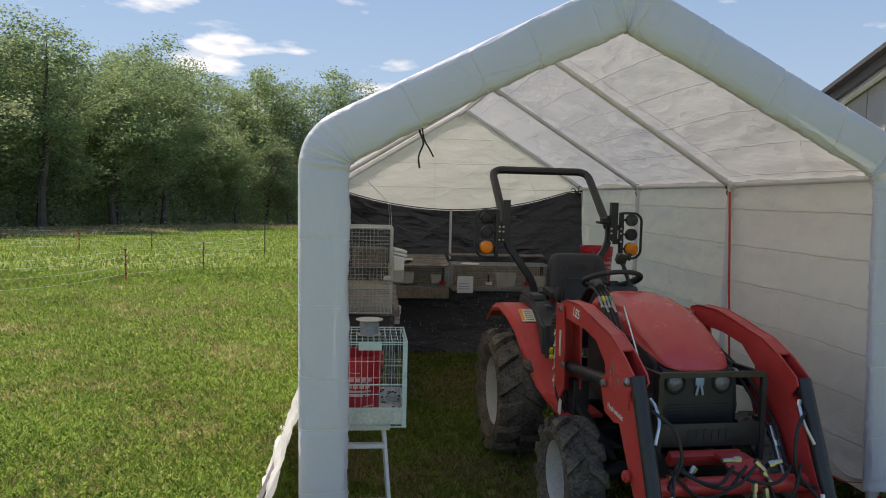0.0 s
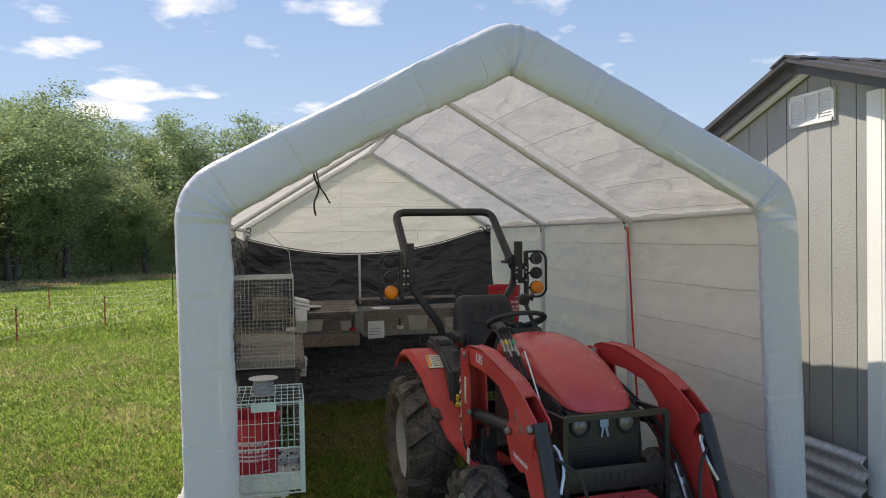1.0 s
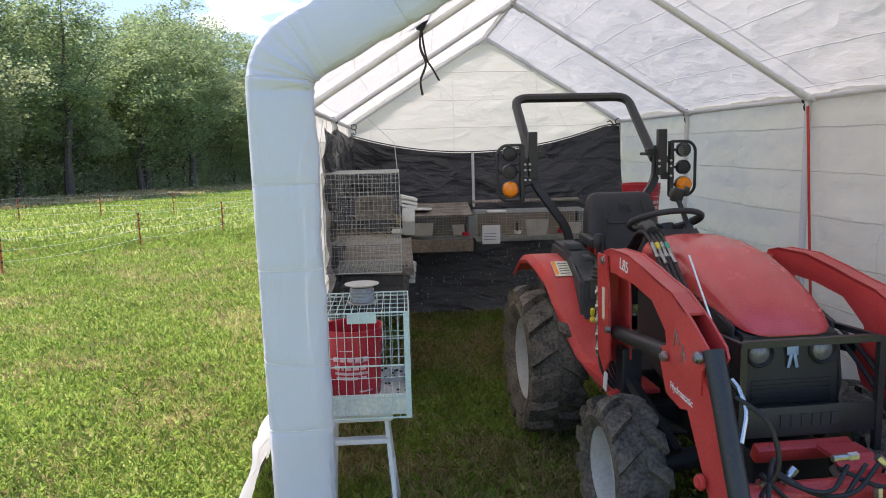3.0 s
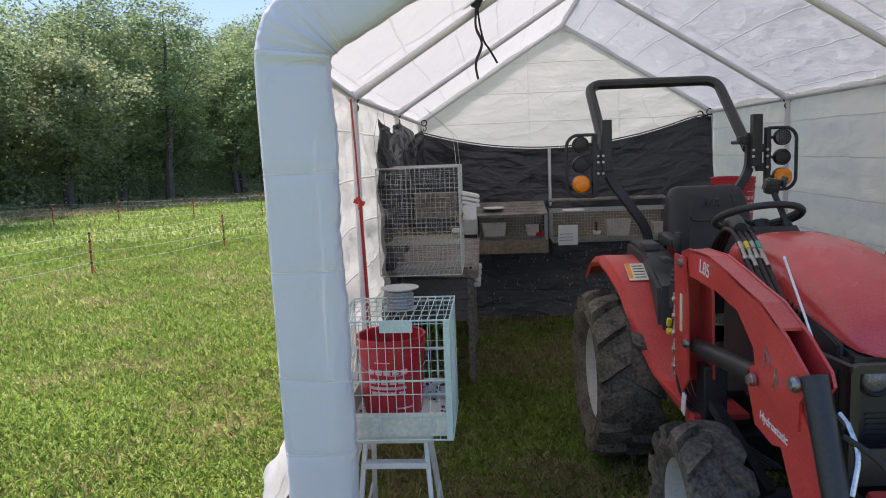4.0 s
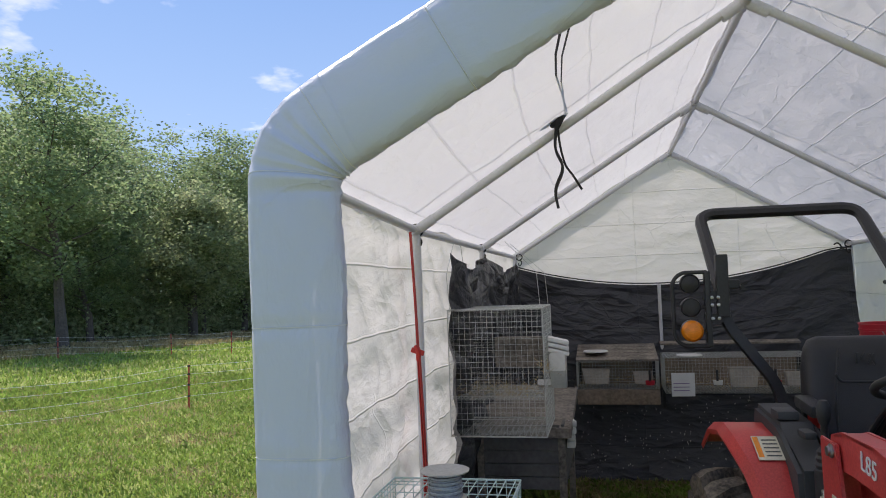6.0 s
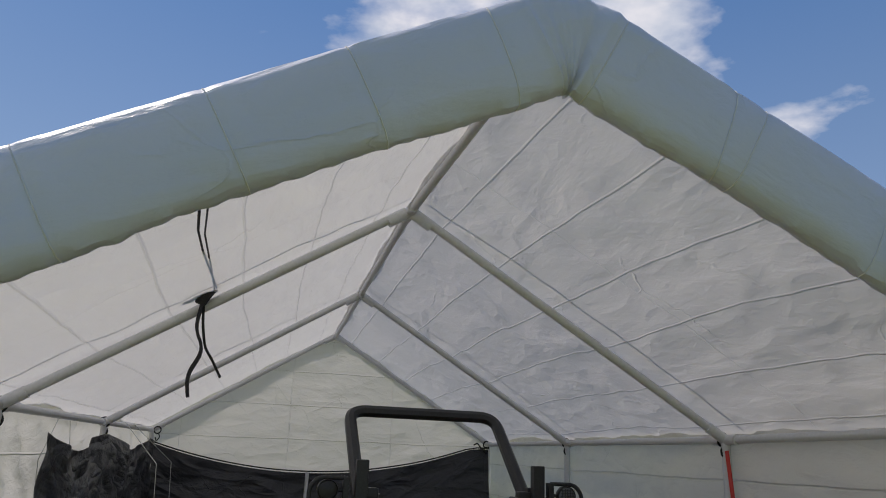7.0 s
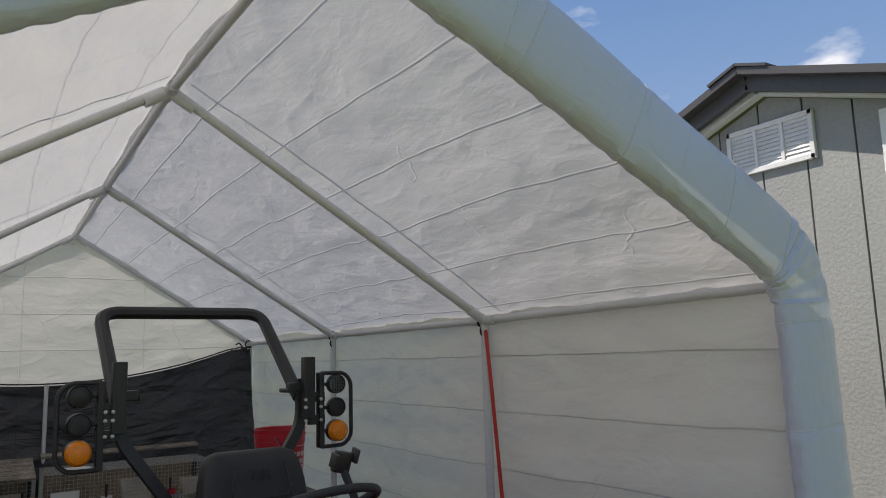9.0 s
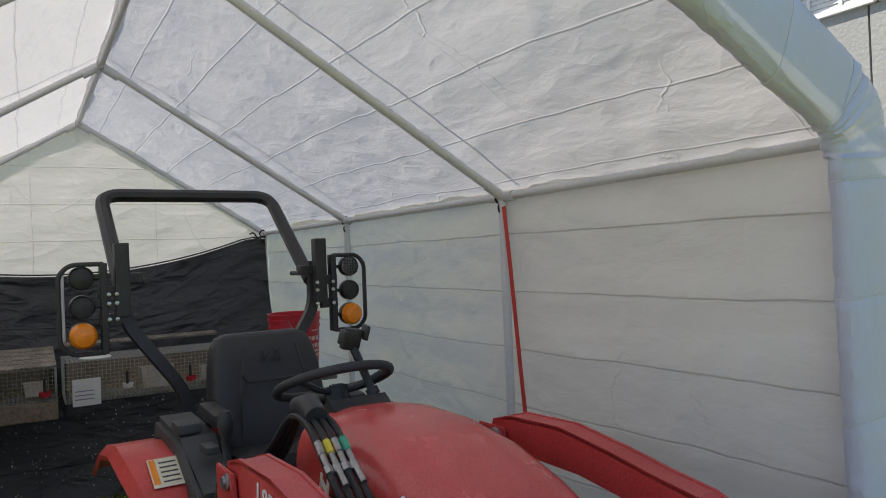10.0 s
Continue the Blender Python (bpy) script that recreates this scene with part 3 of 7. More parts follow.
    for a_, b_ in ties:
        if a_ + b_ > dist[-1] - 0.05:
            continue
        line_ = []
        for j in range(2, len(prof)):
            at = a_ + b_ * j / (len(prof) - 1)
            i = max(k for k in range(len(dist) - 1) if dist[k] <= at)
            u = (at - dist[i]) / max(1e-6, dist[i + 1] - dist[i])
            line_.append(rings[i][j].lerp(rings[i + 1][j], u) + Vector((0, -0.001, 0)))
        bt = bmesh.new()
        tube(bt, line_, 0.0018, 4)
        part("tie_line", bt, M_COVER, ob)
    return ob


sleeve()

# frame poles
for i, y in enumerate(ribs):
    r = 0.021
    for side in (-1, 1):
        bm = bmesh.new()
        tube(bm, [(side * HALF + shift(y), y, EAVE), (side * 0.02 + shift(y), y, RIDGE)], r, 12)
        part("rafter_pole", bm, M_POLE, tent)
        bm = bmesh.new()
        tube(bm, [(side * HALF + shift(y), y, 0.0), (side * HALF + shift(y), y, EAVE)], r, 12)
        part("leg_pole", bm, M_POLE, tent)
        if i:
            bm = bmesh.new()
            tube(bm, [(side * HALF, y - 0.09, EAVE), (side * HALF, y + 0.09 * (i < 3), EAVE)], r + 0.004, 12)
            tube(bm, [(side * HALF, y, EAVE), (side * (HALF - 0.09), y, EAVE + 0.09 * (RIDGE - EAVE) / HALF)], r + 0.004, 12)
            part("eave_joint", bm, M_POLE, tent)
    if i:
        bm = bmesh.new()
        tube(bm, [(0, y - 0.08, RIDGE), (0, y + 0.08 * (i < 3), RIDGE)], r + 0.004, 12)
        for side in (-1, 1):
            tube(bm, [(0, y, RIDGE), (side * 0.10, y, RIDGE - 0.10 * (RIDGE - EAVE) / HALF)], r + 0.004, 12)
        part("ridge_joint", bm, M_POLE, tent)
for a, b in zip(ribs, ribs[1:]):
    for x, z in ((-HALF, EAVE), (0, RIDGE), (HALF, EAVE)):
        bm = bmesh.new()
        tube(bm, [(x + shift(a), a, z + (0.025 if a == FRONT else 0.0)), (x + shift(b), b, z)], 0.019, 12)
        part("long_pole", bm, M_POLE, tent)


# ---- shed ----
def build_shed():
    X0, Y0, PK, ZP = 2.22, 0.33, 0.885, 2.96
    shed = thing("garden_shed", (X0, PK, 0.0), 0, "grey wooden shed with white trim and charcoal metal roof", "shed")
    sl, half, zb, depth = 0.34, 1.56, 0.28, 2.6
    # gable wall boards, each with a grooved edge
    y = Y0 - PK
    k = 0
    bw = 0.203
    while y < half - 0.02:
        y1 = min(y + bw, half - 0.02)
        bm = bmesh.new()
        za, zc = ZP - abs(y) * sl, ZP - abs(y1) * sl
        out = [(y + 0.004, zb), (y1 - 0.004, zb), (y1 - 0.004, zc)] + ([(0.0, ZP)] if y < 0 < y1 else []) + [(y + 0.004, za)]
        slab(bm, out, 0.0, 0.02)
        part("plank", bm, M_SIDING, shed, smooth=False)
        y = y1
        k += 1
    bm = bmesh.new()
    slab(bm, [(Y0 - PK, zb), (half, zb), (half, ZP - half * sl), (0, ZP), (Y0 - PK, ZP - (PK - Y0) * sl)], 0.012, 0.09)
    part("wall_core", bm, M_DARKINK, shed, "dark groove backing")
    # header over the porch
    y = Y0 - PK - 0.03
    zh = 2.44
    while y > -half + 0.02:
        y1 = max(y - bw, -half + 0.02)
        bm = bmesh.new()
        slab(bm, [(y - 0.003, zh), (y1 + 0.003, zh), (y1 + 0.003, max(zh + 0.01, ZP + y1 * sl)), (y - 0.003, ZP + y * sl)], 0.0, 0.05)
        part("plank", bm, M_SIDING, shed, smooth=False)
        y = y1
    # white corner boards
    yc = Y0 - PK
    bm = bmesh.new()
    box(bm, (-0.012, yc + 0.045, (zb + ZP - 0.2) / 2 + 0.08), (0.028, 0.105, ZP - 0.20 - zb - 0.16), bevel=0.003)
    part("corner_board", bm, M_WHITE, shed, smooth=False)
    bm = bmesh.new()
    box(bm, (0.045, yc - 0.016, (zb + ZP - 0.2) / 2), (0.135, 0.028, ZP - 0.20 - zb), bevel=0.003)
    part("corner_board", bm, M_WHITE, shed, smooth=False)
    # front wall of the porch, with the door
    for i in range(12):
        bm = bmesh.new()
        box(bm, (0.12 + bw * i + bw / 2, yc + 0.02, (zb + 2.6) / 2), (bw - 0.008, 0.03, 2.6 - zb))
        part("plank", bm, M_SIDING, shed, smooth=False)
    bm = bmesh.new()
    box(bm, (1.3, yc + 0.06, (zb + 2.6) / 2), (2.55, 0.05, 2.6 - zb))
    part("wall_core", bm, M_DARKINK, shed)
    bm = bmesh.new()
    box(bm, (1.32, yc + 0.03, zb - 0.05), (2.55, 0.05, 0.10), bevel=0.004)
    box(bm, (0.05, 0.5, zb - 0.05), (0.06, 2.0, 0.10), bevel=0.004)
    part("skid_board", bm, M_GREYPAINT, shed, "dark timber skirt board", False)
    for x in (0.1, 1.3, 2.5):
        bm = bmesh.new()
        box(bm, (x + 0.12, 0.55, 0.08), (0.18, 1.7, 0.22), bevel=0.01)
        part("skid", bm, M_GREYPAINT, shed, smooth=False)
    # roof sheets with ribs
    for s in (-1, 1):
        L = (half + 0.12) / math.cos(math.atan(sl))
        ang = math.degrees(math.atan(sl))
        bm = bmesh.new()
        mid = Vector((1.22, s * (half + 0.12) / 2, ZP + 0.085 - sl * (half + 0.12) / 2))
        rot = (-s * ang, 0, 0)
        box(bm, mid, (depth + 0.24, L, 0.03), rot)
        for i in range(13):
            x = 0.02 + 0.2285 * i - 0.1
            box(bm, mid + Vector((x - 1.22, 0, 0.022)), (0.03, L, 0.022), rot)
        islands(part("roof_sheet", bm, M_ROOF, shed, "charcoal ribbed metal sheet", False), "roof_rib")
        bm = bmesh.new()
        box(bm, mid + Vector((-1.345, 0, -0.035)), (0.035, L, 0.085), rot, 0.004)
        part("rake_trim", bm, M_ROOF, shed, "charcoal metal edge trim", False)
        bm = bmesh.new()
        m2 = Vector((-0.02, s * (half + 0.1) / 2, ZP + 0.03 - sl * (half + 0.1) / 2))
        box(bm, m2 + Vector((-0.03, 0, -0.012)), (0.05, L, 0.035), rot, 0.003)
        part("rake_board", bm, M_WHITE, shed, "white painted rake board", False)
    bm = bmesh.new()
    for s in (-1, 1):
        box(bm, (1.22, s * 0.07, ZP + 0.085), (depth + 0.26, 0.15, 0.012), (-s * math.degrees(math.atan(sl)), 0, 0))
    part("ridge_cap", bm, M_ROOF, shed, smooth=False)
    # gable vent, three louvred columns
    vent = new("vent"); vent.parent = shed; vent.matrix_local = pose(-0.012, 0.005, 2.745)
    vent["label"] = "white louvred gable vent"
    bm = bmesh.new()
    for (c, s) in (((0, 0, 0.092), (0.02, 0.405, 0.022)), ((0, 0, -0.092), (0.02, 0.405, 0.022)), ((0, 0.193, 0), (0.02, 0.02, 0.206)), ((0, -0.193, 0), (0.02, 0.02, 0.206)), ((0, 0.063, 0), (0.018, 0.016, 0.17)), ((0, -0.063, 0), (0.018, 0.016, 0.17))):
        box(bm, c, s, bevel=0.002)
    part("vent_frame", bm, M_WHITEPL, vent, smooth=False)
    bm = bmesh.new()
    box(bm, (0.012, 0, 0), (0.006, 0.38, 0.18))
    part("vent_backing", bm, M_SIDING, vent, smooth=False)
    for c in (-0.127, 0.0, 0.127):
        for i in range(9):
            bm = bmesh.new()
            box(bm, (0.0, c, -0.073 + 0.0182 * i), (0.003, 0.11, 0.019), (0, 22, 0))
            part("slat", bm, M_WHITEPL, vent, smooth=False)
    # door
    door = new("door"); door.parent = shed; door.matrix_local = pose(0.40, yc - 0.02, zb + 0.02)
    door["label"] = "white framed grey panel door, closed"
    H, W = 1.86, 0.86
    for c, sz in (((-0.16, 0.0, H / 2), (0.105, 0.03, H + 0.12)), ((W + 0.06, 0.0, H / 2), (0.105, 0.03, H + 0.12)), ((W / 2 - 0.05, 0.0, H + 0.115), (W + 0.32, 0.03, 0.11))):
        bm = bmesh.new()
        box(bm, c, sz, bevel=0.003)
        part("door_casing", bm, M_WHITE, door, smooth=False)
    bm = bmesh.new()
    box(bm, (W / 2 - 0.06, 0.022, H / 2), (W + 0.12, 0.01, H))
    part("door_gap", bm, M_DARKINK, door, smooth=False)
    bm = bmesh.new()
    box(bm, (W / 2 - 0.05, 0.012, H / 2), (W, 0.02, H - 0.02))
    part("door_panel", bm, M_SIDING, door, "grey recessed panels", False)
    for x in (0.0, W - 0.10, W / 2 - 0.05):
        hh = H - 0.02 if x != W / 2 - 0.05 else H * 0.5
        bm = bmesh.new()
        box(bm, (x, -0.012, hh / 2 + 0.01), (0.095, 0.03, hh), bevel=0.003)
        part("door_stile", bm, M_WHITE, door, smooth=False)
    for z in (0.06, H * 0.585, H - 0.07):
        bm = bmesh.new()
        box(bm, (W / 2 - 0.05, -0.009, z), (W - 0.1, 0.03, 0.11), bevel=0.003)
        part("door_rail", bm, M_WHITE, door, smooth=False)
    bm = bmesh.new()
    lathe(bm, [(0.0, -0.06), (0.028, -0.055), (0.034, -0.03), (0.034, -0.02)], 16, "y", (0.0, 0.0, H * 0.585))
    tube(bm, rounded([(0, -0.06, H * 0.585), (0.05, -0.075, H * 0.585 + 0.005), (0.10, -0.07, H * 0.585 - 0.012), (0.13, -0.07, H * 0.585 + 0.006)], 0.03), 0.011, 8)
    part("door_handle", bm, M_BLACK, door, "black lever handle")
    bm = bmesh.new()
    tube(bm, [(-0.14, -0.03, 0.72), (0.02, -0.035, 0.73)], 0.005, 6)
    lathe(bm, [(0.0, -0.05), (0.014, -0.04), (0.014, -0.02)], 10, "y", (-0.14, 0, 0.72))
    lathe(bm, [(0.0, -0.05), (0.012, -0.04), (0.012, -0.02)], 10, "y", (0.02, 0, 0.73))
    part("hook_latch", bm, M_STEEL, door, "small steel hook and eye")
    return shed


build_shed()


def solar_panel(x, label):
    sl = math.degrees(math.atan(0.34))
    t = thing("solar_panel", (x, 0.885 - 0.75, 2.96 + 0.150 - 0.34 * 0.75), 0, label, "solar panel", "solar panels on the shed")
    t.matrix_world = t.matrix_world @ pose(0, 0, 0, sl, 0, 0)
    bm = bmesh.new()
    box(bm, (0, 0, 0.0), (0.64, 1.16, 0.012))
    part("cells", bm, M_SOLAR, t, "black glass cells", False)
    for c, sz in (((-0.325, 0, 0), (0.02, 1.2, 0.035)), ((0.325, 0, 0), (0.02, 1.2, 0.035)), ((0, 0.59, 0), (0.63, 0.02, 0.035)), ((0, -0.59, 0), (0.63, 0.02, 0.035))):
        bm = bmesh.new()
        box(bm, c, sz, bevel=0.002)
        part("panel_frame", bm, M_STEEL, t, "aluminium frame", False)
    for yy in (-0.35, 0.35):
        bm = bmesh.new()
        box(bm, (0, yy, -0.024), (0.62, 0.03, 0.03))
        part("mount_rail", bm, M_STEEL, t, smooth=False)


for x in (2.95, 3.63, 4.31):
    solar_panel(x, "black solar panel in an aluminium frame on the roof")


def corrugated_sheet():
    t = thing("tin_sheet", (2.13, 1.1, 0.0), 0, "corrugated galvanised tin sheet leaning on the shed", "tin sheet")
    bm = bmesh.new()
    n = 90
    rows = []
    for i in range(n + 1):
        z = 0.24 + 0.44 * i / n
        x = 0.016 * math.sin(z / 0.094 * 2 * math.pi) + 0.03 * (z - 0.4)
        wob = 0.012 * math.sin(z * 31)
        rows.append([bm.verts.new((x + o, yy, z - 0.02 * (yy + 0.7))) for o in (0, 0.004) for yy in (-0.72 + wob, 0.2, 1.2)])
    for a, b in zip(rows, rows[1:]):
        for k in (0, 1, 3, 4):
            bm.faces.new((a[k], a[k + 1], b[k + 1], b[k]))
        bm.faces.new((a[0], b[0], b[3], a[3]))
        bm.faces.new((a[2], a[5], b[5], b[2]))
    part("tin_panel", bm, M_TIN, t)


corrugated_sheet()


# ---- tractor ----
# local axes: x across, y towards its rear, z up; origin on the ground under the loader pivots
tractor = thing("tractor", (0.51, 1.06, 0.0), 3.2, "red compact tractor with front loader and folded-back roll bar", "tractor")


def sub(name, parent, loc=(0, 0, 0), rot=(0, 0, 0), label=""):
    ob = new(name)
    ob.parent = parent
    ob.matrix_local = pose(*loc, *rot)
    ob.empty_display_size = 0.05
    if label:
        ob["label"] = label
    return ob


def make_tyre(R, W, rim, lugs, depth):
    """Tyre with staggered slanting tread bars; axis along x."""
    bm = bmesh.new()
    h = W / 2
    prof = [(rim, -h * 0.72), (rim + 0.02, -h * 0.86), (R - 0.16 * R - depth, -h), (R - depth * 1.6, -h * 0.90), (R - depth, -h * 0.62), (R - depth * 0.8, 0),
            (R - depth, h * 0.62), (R - depth * 1.6, h * 0.90), (R - 0.16 * R - depth, h), (rim + 0.02, h * 0.86), (rim, h * 0.72)]
    lathe(bm, prof, 56, "x", close=True)
    for i in range(lugs):
        for s in (-1, 1):
            a0 = 2 * math.pi * (i + (0.5 if s > 0 else 0)) / lugs
            # a bar from the middle, slanting to the shoulder and down the side
            line = [(0.05 * h * s, 0.0, R), (0.45 * h * s, 0.10, R), (0.80 * h * s, 0.20, R - 0.008), (1.00 * h * s, 0.26, R - 0.06 * R), (1.03 * h * s, 0.29, R - 0.13 * R)]
            wide = [0.034 * R / 0.4, 0.044 * R / 0.4, 0.056 * R / 0.4, 0.060 * R / 0.4, 0.040 * R / 0.4]
            secs = []
            for (x, da, r), w in zip(line, wide):
                dr = depth * 1.25
                inn = (x * 0.93, r - dr)
                ring = []
                for (xx, rr, ww) in ((x, r, -w * 0.8), (x, r, w * 0.8), (inn[0], inn[1], w * 1.15), (inn[0], inn[1], -w * 1.15)):
                    a = a0 + da * 0.36 / R * 0.8 + ww / R
                    ring.append(bm.verts.new((xx, rr * math.cos(a), rr * math.sin(a))))
                secs.append(ring)
            for p, q in zip(secs, secs[1:]):
                for k in range(4):
                    bm.faces.new((p[k], p[(k + 1) % 4], q[(k + 1) % 4], q[k]))
            bm.faces.new(secs[0]); bm.faces.new(secs[-1])
    return bm


def make_wheel(name, parent, loc, R, W, rim, lugs, depth, out):
    """out: the side (-1 or 1) that its dished face shows."""
    w = sub(name, parent, loc)
    islands(part("tyre", make_tyre(R, W, rim, lugs, depth), M_RUBBER, w, "black rubber tyre with deep muddy tread bars"), "tread_bar")
    bm = bmesh.new()
    h = W / 2 * out
    lathe(bm, [(rim + 0.008, h * 0.74), (rim + 0.010, h * 0.70), (rim - 0.004, h * 0.68), (rim - 0.02, h * 0.45), (rim - 0.024, h * -0.1), (rim - 0.05, h * -0.3), (rim * 0.66, h * -0.28), (rim * 0.60, h * -0.12), (rim * 0.34, h * -0.1), (rim * 0.30, h * 0.12), (rim * 0.16, h * 0.16), (0.001, h * 0.16)], 44, "x", caps=False)
    part("rim", bm, M_RIM, w, "pale grey steel rim")
    for k in range(6):
        a = k * math.pi / 3
        bm = bmesh.new()
        lathe(bm, [(0.013, h * -0.1), (0.013, h * -0.1 + 0.02 * out), (0.001, h * -0.1 + 0.022 * out)], 6, "x", (0, rim * 0.46 * math.cos(a), rim * 0.46 * math.sin(a)))
        part("wheel_nut", bm, M_STEEL, w)
    return w


REAR, FRONTAX = 1.13, -0.27
for s in (-1, 1):
    make_wheel("rear_wheel", tractor, (s * 0.575, REAR, 0.47), 0.47, 0.34, 0.262, 14, 0.046, s)
    make_wheel("front_wheel", tractor, (s * 0.56, FRONTAX, 0.34), 0.34, 0.235, 0.20, 13, 0.034, s)

# chassis, axles
bm = bmesh.new()
box(bm, (0, 0.45, 0.52), (0.30, 1.75, 0.30), bevel=0.03)
box(bm, (0, 1.15, 0.48), (0.36, 0.5, 0.38), bevel=0.05)
box(bm, (0, -0.45, 0.50), (0.34, 0.5, 0.16), bevel=0.02)
part("chassis", bm, M_BLACK, tractor, "black engine block and gearbox housing")
bm = bmesh.new()
tube(bm, [(-0.45, REAR, 0.455), (0.45, REAR, 0.455)], 0.075, 14)
part("rear_axle", bm, M_BLACK, tractor)
bm = bmesh.new()
tube(bm, rounded([(-0.46, FRONTAX, 0.33), (-0.3, FRONTAX, 0.36), (0, FRONTAX, 0.40), (0.3, FRONTAX, 0.36), (0.46, FRONTAX, 0.33)], 0.1), 0.05, 12)
tube(bm, [(-0.4, FRONTAX + 0.1, 0.36), (0.4, FRONTAX + 0.1, 0.36)], 0.018, 8)
part("front_axle", bm, M_BLACK, tractor)


# hood: lofted sections along y
def loft(secs, n=20):
    """Sections (y, half-width, z low, z top, squareness) joined into one shell."""
    bm = bmesh.new()
    rows = []
    for y, w, z0, z1, e in secs:
        row = []
        for i in range(n + 1):
            a = math.pi * i / n
            c, s = math.cos(a), math.sin(a)
            row.append(bm.verts.new((w * math.copysign(abs(c) ** e, c), y, z0 + (z1 - z0) * abs(s) ** e)))
        rows.append(row)
    for p, q in zip(rows, rows[1:]):
        for i in range(n):
            bm.faces.new((p[i], p[i + 1], q[i + 1], q[i]))
    bm.faces.new(rows[0]); bm.faces.new(rows[-1])
    return bm


hood_secs = [(0.44, 0.215, 1.13, 1.330, 0.66), (0.30, 0.235, 1.15, 1.350, 0.68), (0.18, 0.248, 1.165, 1.362, 0.70), (0.0, 0.252, 1.17, 1.358, 0.72), (-0.2, 0.25, 1.155, 1.330, 0.76), (-0.36, 0.242, 1.125, 1.278, 0.8), (-0.48, 0.23, 1.10, 1.222, 0.83), (-0.57, 0.213, 1.08, 1.165, 0.86), (-0.63, 0.19, 1.064, 1.118, 0.88), (-0.668, 0.15, 1.055, 1.086, 0.9), (-0.683, 0.10, 1.052, 1.062, 0.9)]
hood = part("hood", loft(hood_secs, 28), M_HOOD, tractor, "glossy red rounded hood, lightly scuffed")
hood.scale, hood.location = (0.95, 1.0, 1.0), (0, 0, -0.006)
for s in (-1, 1):
    bm = bmesh.new()
    slab(bm, [(0.40, 0.72), (0.40, 1.15), (0.18, 1.18), (0.0, 1.185), (-0.2, 1.165), (-0.36, 1.135), (-0.60, 1.075), (-0.62, 0.62), (0.0, 0.62)], s * 0.205, s * 0.228, 0.006)
    part("side_panel", bm, M_PLASTIC, tractor, "black engine side panel")
    for k in range(5):
        bm = bmesh.new()
        box(bm, (s * 0.236, -0.20 - 0.035 * k, 1.115 - 0.009 * k), (0.012, 0.018, 0.11), (18, 0, 0), 0.003)
        part("hood_louvre", bm, M_BLACK, tractor)
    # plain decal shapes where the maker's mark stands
    bm = bmesh.new()
    for dy, h in ((0.0, 0.07), (0.045, 0.07)):
        box(bm, (s * 0.249, 0.10 + dy, 1.18), (0.004, 0.012, h), (14, 0, 0))
    box(bm, (s * 0.249, 0.122, 1.18), (0.004, 0.04, 0.012), (40, 0, 0))
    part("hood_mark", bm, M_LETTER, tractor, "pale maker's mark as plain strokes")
# nose: grille face and lamps
bm = bmesh.new()
slab(bm, [(-0.60, 0.60), (-0.655, 0.66), (-0.668, 0.85), (-0.655, 1.045), (-0.58, 1.06), (-0.58, 0.60)], -0.222, 0.222, 0.02)
nose = part("nose_panel", bm, M_PLASTIC, tractor, "black moulded nose with round headlamps")
bm = bmesh.new()
for k in range(11):
    box(bm, (0, -0.672, 0.68 + 0.018 * k), (0.34, 0.006, 0.006))
islands(part("grille_bar", bm, M_BLACK, nose), "grille_bar")
for s in (-1, 1):
    hl = sub("headlamp", nose, (s * 0.135, -0.664, 0.975))
    bm = bmesh.new()
    lathe(bm, [(0.056, 0.02), (0.060, -0.004), (0.052, -0.012), (0.044, 0.0)], 24, "y")
    part("bezel", bm, M_BLACK, hl)
    bm = bmesh.new()
    lathe(bm, [(0.044, 0.002), (0.032, -0.010), (0.0, -0.016)], 24, "y")
    part("lens", bm, M_LENS, hl, "clear glass headlamp lens")
bm = bmesh.new()
box(bm, (0.0, -0.672, 0.985), (0.05, 0.006, 0.045), bevel=0.004)
box(bm, (-0.012, -0.674, 0.94), (0.014, 0.006, 0.06), (0, 12, 0), 0.003)
box(bm, (0.014, -0.674, 0.94), (0.014, 0.006, 0.06), (0, -12, 0), 0.003)
part("badge", bm, M_PALEBLUE, nose, "pale blue plain badge")

# front guard
bm = bmesh.new()
tube(bm, rounded([(-0.285, -0.80, 0.60), (-0.285, -0.80, 1.055), (0.285, -0.80, 1.055), (0.285, -0.80, 0.60)], 0.02), 0.019, 4)
tube(bm, [(0.285, -0.80, 1.05), (0.285, -0.40, 1.03)], 0.016, 4)
tube(bm, [(-0.285, -0.80, 1.05), (-0.285, -0.40, 1.03)], 0.016, 4)
guard = part("front_guard", bm, M_BLACK, tractor, "black square-tube brush guard")
bm = bmesh.new()
box(bm, (0, -0.80, 0.74), (0.55, 0.012, 0.12), bevel=0.004)
part("guard_plate", bm, M_BLACK, guard, "black plate with worn embossing")
bm = bmesh.new()
for k, w in enumerate((0.03, 0.026, 0.026, 0.02, 0.03, 0.03)):
    box(bm, (-0.11 + 0.042 * k, -0.808, 0.745), (w, 0.004, 0.05))
part("embossed_bars", bm, M_PLASTIC, guard)
bm = bmesh.new()
box(bm, (-0.02, -0.79, 0.615), (0.40, 0.05, 0.07), (25, 0, 0), 0.012)
part("red_bumper", bm, M_RED, tractor, "red folded bumper plate")


